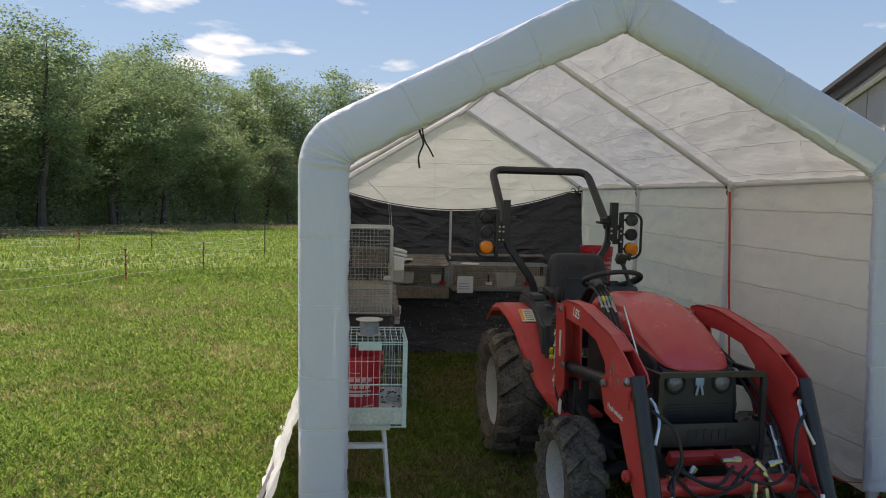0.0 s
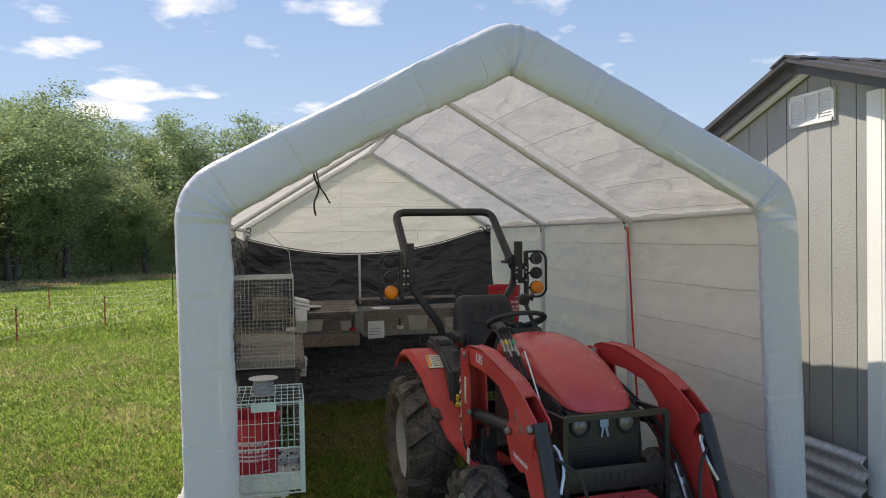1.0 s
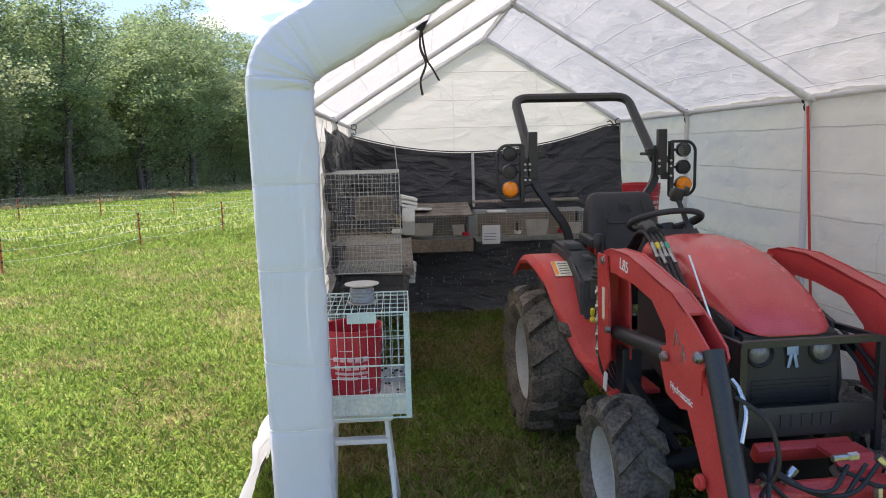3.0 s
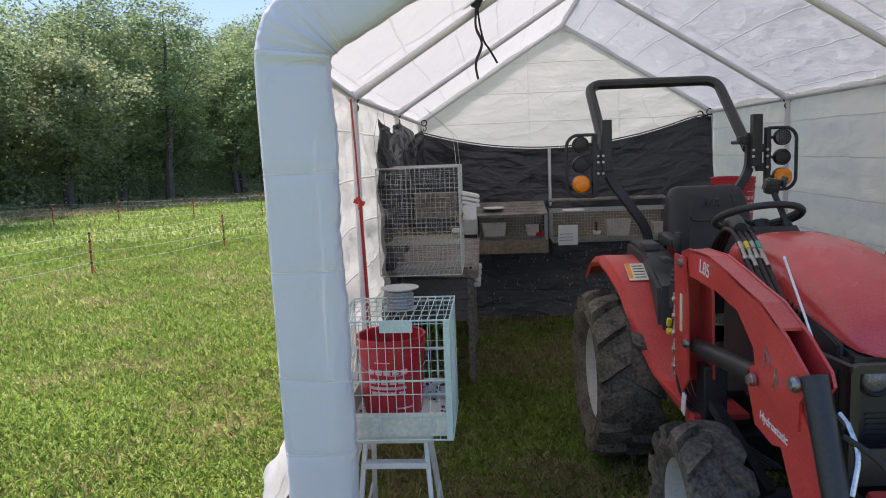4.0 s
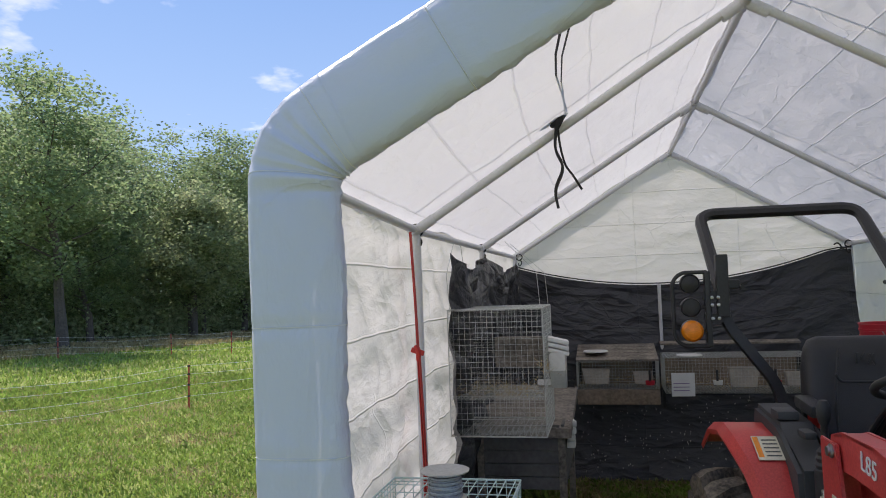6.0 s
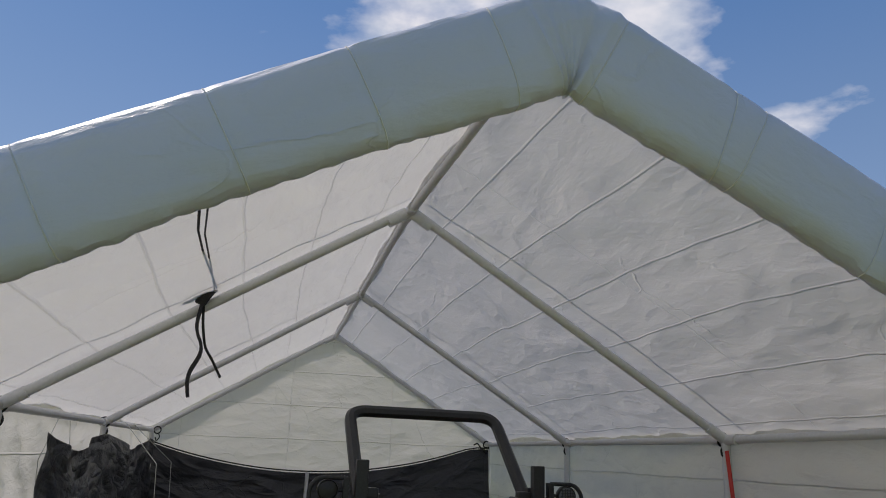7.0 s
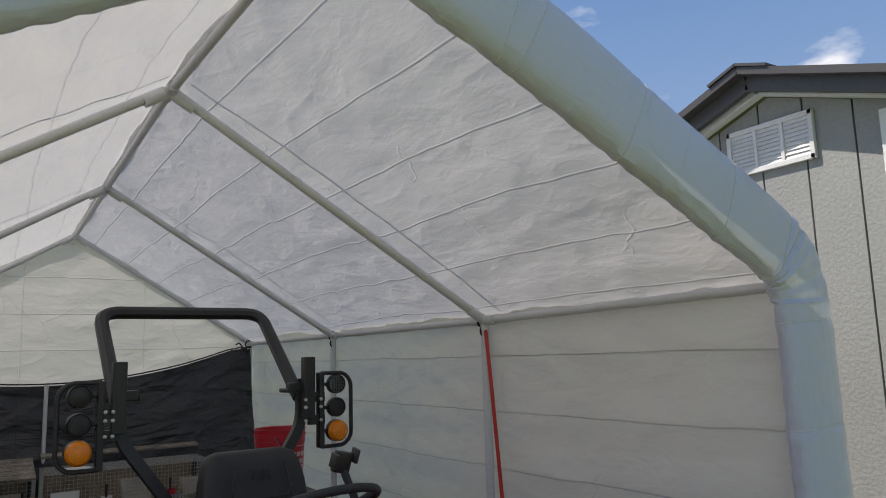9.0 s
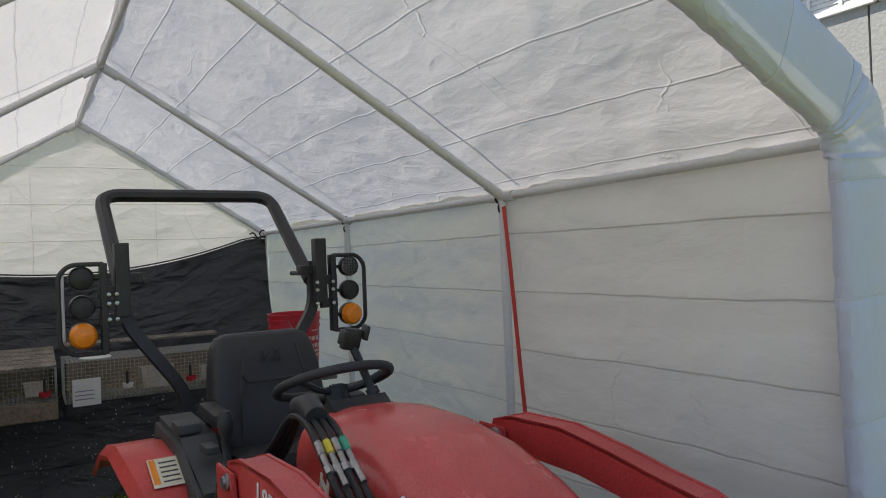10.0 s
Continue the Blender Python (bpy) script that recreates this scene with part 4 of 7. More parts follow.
# loader
def arc_outline():
    top = [(0.07, 1.28), (0.05, 1.325), (-0.03, 1.348), (-0.24, 1.350), (-0.42, 1.312), (-0.556, 1.277), (-0.68, 1.250), (-0.84, 1.172), (-0.955, 1.098), (-0.975, 1.06)]
    low = [(-0.925, 1.0), (-0.92, 0.91), (-0.78, 0.93), (-0.66, 0.955), (-0.63, 1.085), (-0.503, 1.185), (-0.313, 1.223), (-0.092, 1.235), (0.02, 1.23)]
    return top + low


for s in (-1, 1):
    arm = sub("loader_arm", tractor, (0, 0, 0) if s < 0 else (-0.04, 0.04, -0.035))
    o, i = s * 0.505, s * 0.425
    bm = bmesh.new()
    slab(bm, arc_outline(), o, o - s * 0.010)
    slab(bm, arc_outline(), i, i + s * 0.010)
    # box top and underside between the two plates
    cap = [(0.04, 1.322), (-0.03, 1.345), (-0.24, 1.347), (-0.42, 1.309), (-0.556, 1.274), (-0.68, 1.247), (-0.80, 1.19)]
    for (a, b) in zip(cap, cap[1:]):
        v = [bm.verts.new(p) for p in ((o, a[0], a[1]), (i, a[0], a[1]), (i, b[0], b[1]), (o, b[0], b[1]), (o, a[0], a[1] - 0.01), (i, a[0], a[1] - 0.01), (i, b[0], b[1] - 0.01), (o, b[0], b[1] - 0.01))]
        for q in ((0, 1, 2, 3), (4, 5, 6, 7), (0, 1, 5, 4), (2, 3, 7, 6), (0, 3, 7, 4), (1, 2, 6, 5)):
            bm.faces.new([v[k] for k in q])
    part("boom_plate", bm, M_RED, arm, "red curved boom", False)
    # gusset at the knee
    bm = bmesh.new()
    g = [(-0.54, 0.99), (-0.70, 1.06), (-0.90, 1.02), (-0.93, 0.92), (-0.87, 0.83), (-0.74, 0.795), (-0.62, 0.82)]
    slab(bm, g, o - s * 0.022, o - s * 0.012, 0.003)
    slab(bm, [(y, z) for y, z in g], i + s * 0.022, i + s * 0.012, 0.003)
    part("knee_gusset", bm, M_RED, arm, "red knee gusset plate", False)
    # lower arm: box tube from the knee to the bucket
    bm = bmesh.new()
    slab(bm, [(-0.79, 0.83), (-0.90, 1.0), (-0.965, 0.95), (-1.255, 0.47), (-1.28, 0.40), (-1.26, 0.34), (-1.13, 0.34), (-1.05, 0.45)], o - s * 0.008, i + s * 0.008, 0.008)
    part("lower_arm", bm, M_RED, arm, "red box-section lower arm", False)
    # bolts
    for (y, z, r) in ((0.012, 1.283, 0.022), (-0.655, 0.985, 0.022), (-0.925, 1.055, 0.024), (-1.22, 0.40, 0.03), (-0.96, 0.60, 0.03), (-0.05, 0.95, 0.02)):
        bm = bmesh.new()
        lathe(bm, [(r, 0.0), (r, 0.012 * s), (r * 0.7, 0.015 * s), (r * 0.7, 0.022 * s), (0.001, 0.024 * s)], 14, "x", (o + s * 0.008, y, z))
        part("pivot_pin", bm, M_STEEL if r < 0.03 else M_RED, arm, "pin with worn steel head")
    bm = bmesh.new()
    lathe(bm, [(0.024, 0.0), (0.024, -0.012 * s), (0.014, -0.015 * s), (0.014, -0.026 * s), (0.001, -0.028 * s)], 14, "x", (i - s * 0.022, 0.012, 1.283))
    part("pivot_pin", bm, M_STEEL, arm, "pin with worn steel head")
    # mast
    bm = bmesh.new()
    mast = [(0.10, 1.31), (-0.02, 1.31), (-0.05, 1.15), (-0.07, 0.80), (0.0, 0.72), (0.09, 0.80)]
    slab(bm, mast, o + s * 0.004, o + s * 0.016, 0.003)
    slab(bm, mast, i - s * 0.010, i - s * 0.022, 0.003)
    box(bm, ((o + i) / 2, 0.075, 1.0), (0.085, 0.012, 0.50))
    part("mast_plate", bm, M_RED, arm, "red loader mast", False)
    bm = bmesh.new()
    box(bm, (s * 0.40, -0.02, 0.68), (0.10, 0.09, 0.34), (0, 0, 0), 0.008)
    box(bm, (s * 0.30, -0.02, 0.50), (0.28, 0.11, 0.10), (0, 0, 0), 0.008)
    tube(bm, [(s * 0.42, -0.02, 0.72), (s * 0.33, -0.40, 0.46)], 0.03, 4)
    part("mast_bracket", bm, M_BLACK, arm, smooth=False)
    bm = bmesh.new()
    box(bm, (o + s * 0.018, 0.005, 1.07), (0.002, 0.03, 0.16))
    part("mast_label", bm, M_LABEL, arm, "narrow pale warning label", False)
    bm = bmesh.new()
    box(bm, (o + s * 0.0, 0.02, 0.665), (0.004, 0.045, 0.10), (10, 0, 0))
    part("tag", bm, M_PAPER, arm, "small white tag", False)
    # lift cylinder
    bm = bmesh.new()
    tube(bm, [((o + i) / 2, -0.03, 0.93), ((o + i) / 2, -0.58, 0.975)], 0.036, 16)
    part("lift_cylinder", bm, M_BLACK, arm, "black hydraulic lift cylinder")
    bm = bmesh.new()
    tube(bm, [((o + i) / 2, -0.42, 0.945), ((o + i) / 2, -0.655, 0.985)], 0.018, 12)
    part("cylinder_rod", bm, M_STEEL, arm, "bright steel rod")
    # bucket cylinder, in front of the lower arm
    bm = bmesh.new()
    xo = s * 0.475
    tube(bm, [(xo, -0.945, 1.085), (xo, -1.185, 0.56)], 0.037, 16)
    part("bucket_cylinder", bm, M_BLACK, arm, "black hydraulic bucket cylinder")
    bm = bmesh.new()
    tube(bm, [(xo, -1.18, 0.57), (xo, -1.245, 0.455)], 0.020, 12)
    lathe(bm, [(0.024, 0), (0.024, 0.012)], 12, "z", (xo, -1.20, 0.535))
    part("cylinder_rod", bm, M_CHROME, arm, "bright steel rod")
    bm = bmesh.new()
    for d in (-0.05, 0.05):
        slab(bm, [(-1.20, 0.40), (-1.20, 0.49), (-1.26, 0.50), (-1.33, 0.44), (-1.33, 0.34)], xo + d - 0.008, xo + d + 0.008, 0.003)
    tube(bm, [(xo - 0.075, -1.25, 0.455), (xo + 0.075, -1.25, 0.455)], 0.024, 12)
    part("bucket_lug", bm, M_RED, arm, "red bucket lug with pin")
    # hard line and hoses along the arm
    bm = bmesh.new()
    xi = i - s * 0.03
    tube(bm, rounded([(xi, -0.30, 1.14), (xi, -0.62, 1.02), (xi, -0.86, 0.84), (xi, -0.98, 0.62)], 0.12), 0.010, 8)
    tube(bm, rounded([(xi - s * 0.025, -0.30, 1.13), (xi - s * 0.025, -0.60, 1.0), (xi - s * 0.025, -0.84, 0.82), (xi - s * 0.025, -0.96, 0.62)], 0.12), 0.010, 8)
    islands(part("arm_hose", bm, M_HOSE, arm, "black hydraulic hose"), "arm_hose")
    bm = bmesh.new()
    for d in (0, 0.025):
        tube(bm, [(xi - s * d, -0.86, 0.82), (xi - s * d, -0.99, 0.60)], 0.007, 8)
        tube(bm, [(xi - s * d, -0.90, 0.755), (xi - s * d, -0.915, 0.73)], 0.012, 6)
    islands(part("hard_line", bm, M_CHROME, arm, "bright steel hydraulic line"), "hard_line")
    bm = bmesh.new()
    tube(bm, rounded([(xo - s * 0.06, -1.01, 0.97), (xo - s * 0.07, -1.06, 0.90), (xo - s * 0.03, -1.10, 0.80)], 0.05), 0.009, 8)
    tube(bm, [(xo - s * 0.045, -0.99, 0.99), (xo - s * 0.06, -1.01, 0.965)], 0.011, 6)
    tube(bm, [(xo - s * 0.06, -1.22, 0.60), (xo - s * 0.07, -1.255, 0.50)], 0.011, 6)
    islands(part("hose_fitting", bm, M_CHROME, arm, "zinc elbow fitting"), "hose_fitting")
    bm = bmesh.new()
    tube(bm, rounded([(xo - s * 0.04, -1.03, 0.94), (xo - s * 0.13, -1.10, 0.88), (xo - s * 0.16, -1.14, 0.72), (xo - s * 0.10, -1.10, 0.60), (xo - s * 0.07, -1.20, 0.62)], 0.1, 8), 0.009, 8)
    tube(bm, rounded([(xo - s * 0.06, -1.24, 0.55), (xo - s * 0.12, -1.12, 0.66), (xo - s * 0.2, -1.02, 0.72), (xo - s * 0.24, -1.0, 0.6)], 0.1, 8), 0.009, 8)
    islands(part("loop_hose", bm, M_HOSE, arm, "looped black hydraulic hose"), "loop_hose")



def reach(y):
    """The upper boom runs back to the mast."""
    return y + 0.09 * max(0.0, min(1.2, (y + 0.95) / 0.95))


# draw the arms back to the mast
for arm in [o for o in tractor.children if o.name.startswith("loader_arm")]:
    for ob in arm.children:
        for v in ob.data.vertices:
            v.co.y = reach(v.co.y)
            v.co.z -= 0.03 * max(0.0, min(1.0, (v.co.y + 0.9) / 0.8))

# lettering on the boom
for s in (-1,):
    lettering("L85", 0.075, M_LETTER, tractor, pose(-0.508, reach(-0.21), 1.262, 90, 0, -90) @ pose(0, 0, 0, 0, 0, -6), "white model lettering")
    lettering("Hydrostatic", 0.042, M_LETTER, tractor, pose(-0.498, reach(-0.76), 0.855, 90, 0, -90) @ pose(0, 0, 0, 0, 0, -4), "white lettering")
    bm = bmesh.new()
    for (y, z, h, r) in ((-0.715, 1.07, 0.075, 14), (-0.738, 1.075, 0.06, -38), (-0.78, 1.02, 0.08, 14), (-0.797, 1.025, 0.05, -34)):
        box(bm, (-0.507, reach(y), z), (0.003, 0.008, h), (r, 0, 0))
    part("gusset_mark", bm, M_CHROME, tractor, "pale maker's mark as plain strokes", False)

# cross tube with valve block, hoses
bm = bmesh.new()
tube(bm, [(-0.44, -1.02, 0.56), (0.44, -1.02, 0.56)], 0.045, 18)
part("cross_tube", bm, M_RED, tractor, "red loader cross tube")
bm = bmesh.new()
slab(bm, [(-1.0, 0.62), (-0.95, 0.66), (-0.85, 0.66), (-0.85, 0.645), (-0.95, 0.64), (-1.0, 0.60)], 0.0, 0.16)
part("red_shelf_plate", bm, M_RED, tractor, smooth=False)
bm = bmesh.new()
for (x, y, z, dx, dz) in ((0.10, -1.05, 0.69, 0.05, -0.05), (0.14, -1.06, 0.64, 0.04, -0.06), (0.02, -1.05, 0.70, -0.10, 0.0), (0.07, -1.10, 0.60, 0.0, -0.09), (0.12, -1.11, 0.58, 0.02, -0.12), (-0.20, -1.03, 0.66, -0.05, -0.05), (-0.30, -1.04, 0.60, -0.05, 0.03), (0.18, -1.04, 0.665, 0.06, 0.02)):
    tube(bm, [(x, y, z), (x + dx, y - 0.01, z + dz)], 0.012, 8)
    tube(bm, [(x, y, z), (x + dx * 0.4, y - 0.004, z + dz * 0.4)], 0.016, 6)
islands(part("valve_fitting", bm, M_CHROME, tractor, "zinc coupler"), "valve_fitting")
bm = bmesh.new()
for k, (x0, x1, drop) in enumerate(((-0.28, 0.10, 0.08), (-0.34, 0.05, 0.14), (-0.05, 0.30, 0.06), (0.14, 0.34, 0.2), (-0.30, -0.02, 0.05))):
    tube(bm, rounded([(x0, -1.05, 0.66), ((x0 * 2 + x1) / 3, -1.10, 0.66 - drop), ((x0 + 2 * x1) / 3, -1.12, 0.62 - drop * 0.4), (x1, -1.06, 0.67)], 0.12, 8), 0.0085, 8)
islands(part("valve_hose", bm, M_HOSE, tractor, "black hydraulic hose"), "valve_hose")
bm = bmesh.new()
tube(bm, [(-0.42, -0.62, 1.378), (-0.42, -0.79, 1.19), (-0.42, -0.835, 1.14)], 0.0038, 6)
part("marker_rod", bm, M_WHITEPL, tractor, "thin white rod")

# bucket
bucket = sub("loader_bucket", tractor, (0, -1.34, 0.0), label="black steel loader bucket resting on the grass")
bm = bmesh.new()
prof = [(0.03, 0.46), (-0.02, 0.47), (0.06, 0.30), (0.06, 0.12), (0.0, 0.03), (-0.12, 0.005), (-0.55, 0.0), (-0.60, 0.004)]
outl = prof + [(-0.60, 0.016), (-0.12, 0.02), (0.015, 0.045), (0.075, 0.12), (0.075, 0.31)]
slab(bm, outl, -0.76, 0.76)
part("bucket_shell", bm, M_BLACK, bucket, smooth=False)
bm = bmesh.new()
box(bm, (0, -0.005, 0.468), (1.53, 0.07, 0.03), (20, 0, 0), 0.005)
part("bucket_rim", bm, M_BLACK, bucket, "worn black top rim", False)
for s in (-1, 1):
    bm = bmesh.new()
    slab(bm, [(0.04, 0.46), (0.07, 0.30), (0.07, 0.12), (0.0, 0.02), (-0.60, 0.01), (-0.60, 0.05), (-0.38, 0.2), (-0.06, 0.47)], s * 0.755, s * 0.770, 0.002)
    part("bucket_side", bm, M_BLACK, bucket, smooth=False)
bm = bmesh.new()
box(bm, (0.62, -0.008, 0.487), (0.09, 0.03, 0.004), (20, 0, 0))
part("white_sticker", bm, M_PAPER, bucket, "white sticker on the bucket rim", False)

# fenders and platform
for s in (-1, 1):
    bm = bmesh.new()
    pth = [(0.14, 0.56, 0.40), (0.30, 0.575, 0.42), (0.54, 0.66, 0.47), (0.70, 0.84, 0.53), (0.84, 1.02, 0.57), (1.0, 1.105, 0.60), (1.22, 1.13, 0.60), (1.45, 1.09, 0.60), (1.65, 0.97, 0.60)]
    rows = []
    for y, z, xo in pth:
        rows.append([bm.verts.new(p) for p in ((s * 0.30, y, z), (s * xo, y, z + 0.004), (s * (xo + 0.03), y + 0.02, z - 0.035), (s * (xo + 0.02), y + 0.03, z - 0.06), (s * xo, y + 0.02, z - 0.02), (s * 0.30, y + 0.012, z - 0.015))])
    for p, q in zip(rows, rows[1:]):
        for k in range(6):
            bm.faces.new((p[k], p[(k + 1) % 6], q[(k + 1) % 6], q[k]))
    bm.faces.new(rows[0]); bm.faces.new(rows[-1])
    f = part("fender", bm, M_RED, tractor, "red pressed fender")
    f.location = (-s * 0.01, 0.11, -0.02)
    bm = bmesh.new()
    box(bm, (s * 0.48, 0.925, 1.078), (0.11, 0.15, 0.003), (28, 0, 0))
    part("fender_label", bm, M_LABEL, f, "pale yellow warning label", False)
    bm = bmesh.new()
    for k in range(5):
        box(bm, (s * 0.48 + 0.012, 0.88 + 0.022 * k, 1.056 + 0.0117 * k), (0.06, 0.006, 0.003), (28, 0, 0))
    part("label_bars", bm, M_DARKINK, f, smooth=False)
    bm = bmesh.new()
    box(bm, (s * 0.48 - 0.04, 0.93, 1.0815), (0.022, 0.13, 0.003), (28, 0, 0))
    part("label_stripe", bm, M_AMBER, f, "orange warning stripe", False)
    bm = bmesh.new()
    box(bm, (s * 0.36, 0.30, 0.585), (0.24, 0.50, 0.025), bevel=0.006)
    box(bm, (s * 0.44, 0.08, 0.56), (0.10, 0.10, 0.06), (20, 0, 0), 0.01)
    part("footstep", bm, M_RED, tractor, "red footplate edge", False)
    # grey side console
    con = bmesh.new()
    slab(con, [(0.66, 0.80), (0.68, 1.03), (0.90, 1.09), (0.98, 1.165), (1.34, 1.19), (1.38, 1.08), (1.32, 0.85)], s * 0.25, s * 0.42, 0.02)
    box(con, (s * 0.36, 1.05, 1.19), (0.09, 0.12, 0.04), bevel=0.01)
    box(con, (s * 0.33, 0.85, 1.14), (0.05, 0.10, 0.03), bevel=0.008)
    c_ob = part("side_console", con, M_GREYPLASTIC, tractor, "dark grey moulded console")
    c_ob.location = (0, 0.12, -0.01)
bm = bmesh.new()
box(bm, (0, 0.62, 0.62), (0.70, 0.75, 0.03), bevel=0.008)
part("floor_plate", bm, M_BLACK, tractor, smooth=False)

# joystick with rubber boot
bm = bmesh.new()
lathe(bm, [(0.045, 0.86), (0.045, 0.98), (0.038, 0.985), (0.042, 1.0), (0.034, 1.01), (0.038, 1.025), (0.03, 1.035), (0.033, 1.05), (0.02, 1.065), (0.014, 1.075), (0.014, 1.15), (0.02, 1.16), (0.026, 1.19), (0.026, 1.225), (0.016, 1.245), (0.0, 1.247)], 16, "z", (-0.335, 0.74, 0.06))
part("joystick", bm, M_PLASTIC, tractor, "black joystick with ribbed rubber boot")

# seat
seat = sub("seat", tractor, (0.03, 1.17, -0.02), label="black vinyl tractor seat with tall backrest")
bm = bmesh.new()
secs = [(1.06, 0.225, 0.10), (1.14, 0.25, 0.105), (1.26, 0.25, 0.085), (1.38, 0.24, 0.075), (1.46, 0.222, 0.065), (1.50, 0.20, 0.05), (1.515, 0.165, 0.03)]
rows = []
for z, w, t in secs:
    yb = 0.16 + (z - 1.06) * 0.22
    row = []
    for i in range(28):
        a = 2 * math.pi * i / 28
        c, sn = math.cos(a), math.sin(a)
        fx = w * math.copysign(abs(c) ** 0.45, c)
        bolster = 0.022 * (abs(fx) / w) ** 3 if sn < 0 else 0.0
        row.append(bm.verts.new((fx, yb + t * math.copysign(abs(sn) ** 0.6, sn) - bolster, z)))
    rows.append(row)
for p, q in zip(rows, rows[1:]):
    for k in range(28):
        bm.faces.new((p[k], p[(k + 1) % 28], q[(k + 1) % 28], q[k]))
bm.faces.new(rows[0]); bm.faces.new(rows[-1])
back = part("backrest", bm, M_VINYL, seat)
bm = bmesh.new()
tube(bm, rounded([(-0.14, 0.085, 1.36), (-0.12, 0.090, 1.325), (0.12, 0.090, 1.325), (0.14, 0.085, 1.36)], 0.03), 0.006, 6)
for s in (-1, 1):
    tube(bm, rounded([(s * 0.15, 0.07, 1.10), (s * 0.145, 0.085, 1.30), (s * 0.11, 0.12, 1.47)], 0.06), 0.006, 6)
part("seam", bm, M_PLASTIC, back)
bm = bmesh.new()
for (x, z, w, h, r) in ((-0.03, 1.425, 0.012, 0.05, 0), (-0.005, 1.43, 0.012, 0.04, 30), (0.03, 1.42, 0.012, 0.055, 25), (0.035, 1.42, 0.012, 0.055, -25)):
    box(bm, (x, 0.105 + (z - 1.32) * 0.22, z), (w, 0.01, h), (0, r, 0), 0.003)
part("stitched_mark", bm, M_PLASTIC, back, "embossed plain strokes")
bm = bmesh.new()
box(bm, (0, -0.02, 1.02), (0.48, 0.42, 0.11), (-5, 0, 0), 0.045)
part("cushion", bm, M_VINYL, seat)
for s in (-1, 1):
    bm = bmesh.new()
    box(bm, (s * 0.285, -0.02, 1.235), (0.075, 0.24, 0.055), (4, 0, 0), 0.018)
    box(bm, (s * 0.275, 0.10, 1.13), (0.03, 0.05, 0.18), (8, 0, 0), 0.008)
    part("armrest", bm, M_VINYL, seat)
bm = bmesh.new()
box(bm, (-0.255, 0.02, 1.175), (0.03, 0.08, 0.08), (0, 0, 20), 0.01)
part("belt_buckle", bm, M_STRAP, seat, "orange-red seat belt buckle")
bm = bmesh.new()
box(bm, (0, 0.02, 0.90), (0.30, 0.30, 0.16), bevel=0.02)
part("seat_base", bm, M_BLACK, seat)

# steering
col = sub("steering_column", tractor, (-0.01, 0.50, 0.0))
bm = bmesh.new()
slab(bm, [(-0.22, 0.90), (-0.25, 1.28), (-0.12, 1.36), (0.02, 1.30), (0.08, 1.05), (0.05, 0.85)], -0.13, 0.13, 0.03)
part("dashboard", bm, M_PLASTIC, col, "black dashboard cowl")
wheel_m = pose(0, 0.06, 1.385, -22, 0, 0)
bm = bmesh.new()
ring = [wheel_m @ Vector((0.195 * math.cos(2 * math.pi * k / 40), 0.195 * math.sin(2 * math.pi * k / 40), 0)) for k in range(41)]
tube(bm, ring, 0.0165, 10, cap=False)
part("steering_wheel", bm, M_PLASTIC, col, "black three-spoke steering wheel")
bm = bmesh.new()
for a in (90, 210, 330):
    q = radians(a)
    tube(bm, [wheel_m @ Vector((0, 0, -0.04)), wheel_m @ Vector((0.10 * math.cos(q), 0.10 * math.sin(q), -0.03)), wheel_m @ Vector((0.19 * math.cos(q), 0.19 * math.sin(q), 0))], 0.012, 8)
tube(bm, [wheel_m @ Vector((0, 0, -0.16)), wheel_m @ Vector((0, 0, -0.02))], [0.03, 0.045], 14)
part("wheel_hub", bm, M_PLASTIC, col)
# phone mount on the hood
bm = bmesh.new()
lathe(bm, [(0.05, 0.0), (0.048, 0.012), (0.03, 0.022), (0.02, 0.04), (0.0, 0.042)], 20, "z", (0.12, 0.36, 1.333))
tube(bm, [(0.12, 0.36, 1.37), (0.115, 0.37, 1.39)], 0.022, 10)
tube(bm, [(0.115, 0.37, 1.39), (0.075, 0.42, 1.535)], 0.014, 8)
box(bm, (0.07, 0.415, 1.555), (0.065, 0.03, 0.075), (10, 12, 0), 0.008)
box(bm, (0.03, 0.395, 1.565), (0.014, 0.045, 0.05), (10, 12, 0), 0.004)
box(bm, (0.115, 0.40, 1.575), (0.014, 0.045, 0.05), (10, 12, 0), 0.004)
mount = part("phone_mount", bm, M_BLACK, tractor, "black adjustable phone mount")
mount.location = (-0.05, 0.06, -0.02)

# control hoses from the dash over the boom, with coloured rings
for k in range(4):
    d = 0.023 * k
    bm = bmesh.new()
    tube(bm, rounded([(-0.30 + d * 0.3, 0.62, 1.02 + d), (-0.33 + d, 0.40, 1.20), (-0.315 + d * 0.6, 0.18, 1.385 + d * 0.2), (-0.325 + d, 0.04, 1.385), (-0.345 + d, -0.12, 1.305), (-0.36 + d, -0.34, 1.17)], 0.1, 8), 0.0095, 8)
    part("boom_hose", bm, M_HOSE, tractor, "black loader hose")
bm = bmesh.new()
tube(bm, [(-0.285, 0.20, 1.395), (-0.285, 0.12, 1.41), (-0.295, 0.05, 1.39)], [0.028, 0.034, 0.030], 14)
part("hose_sleeve", bm, M_PLASTIC, tractor, "black woven hose sleeve")
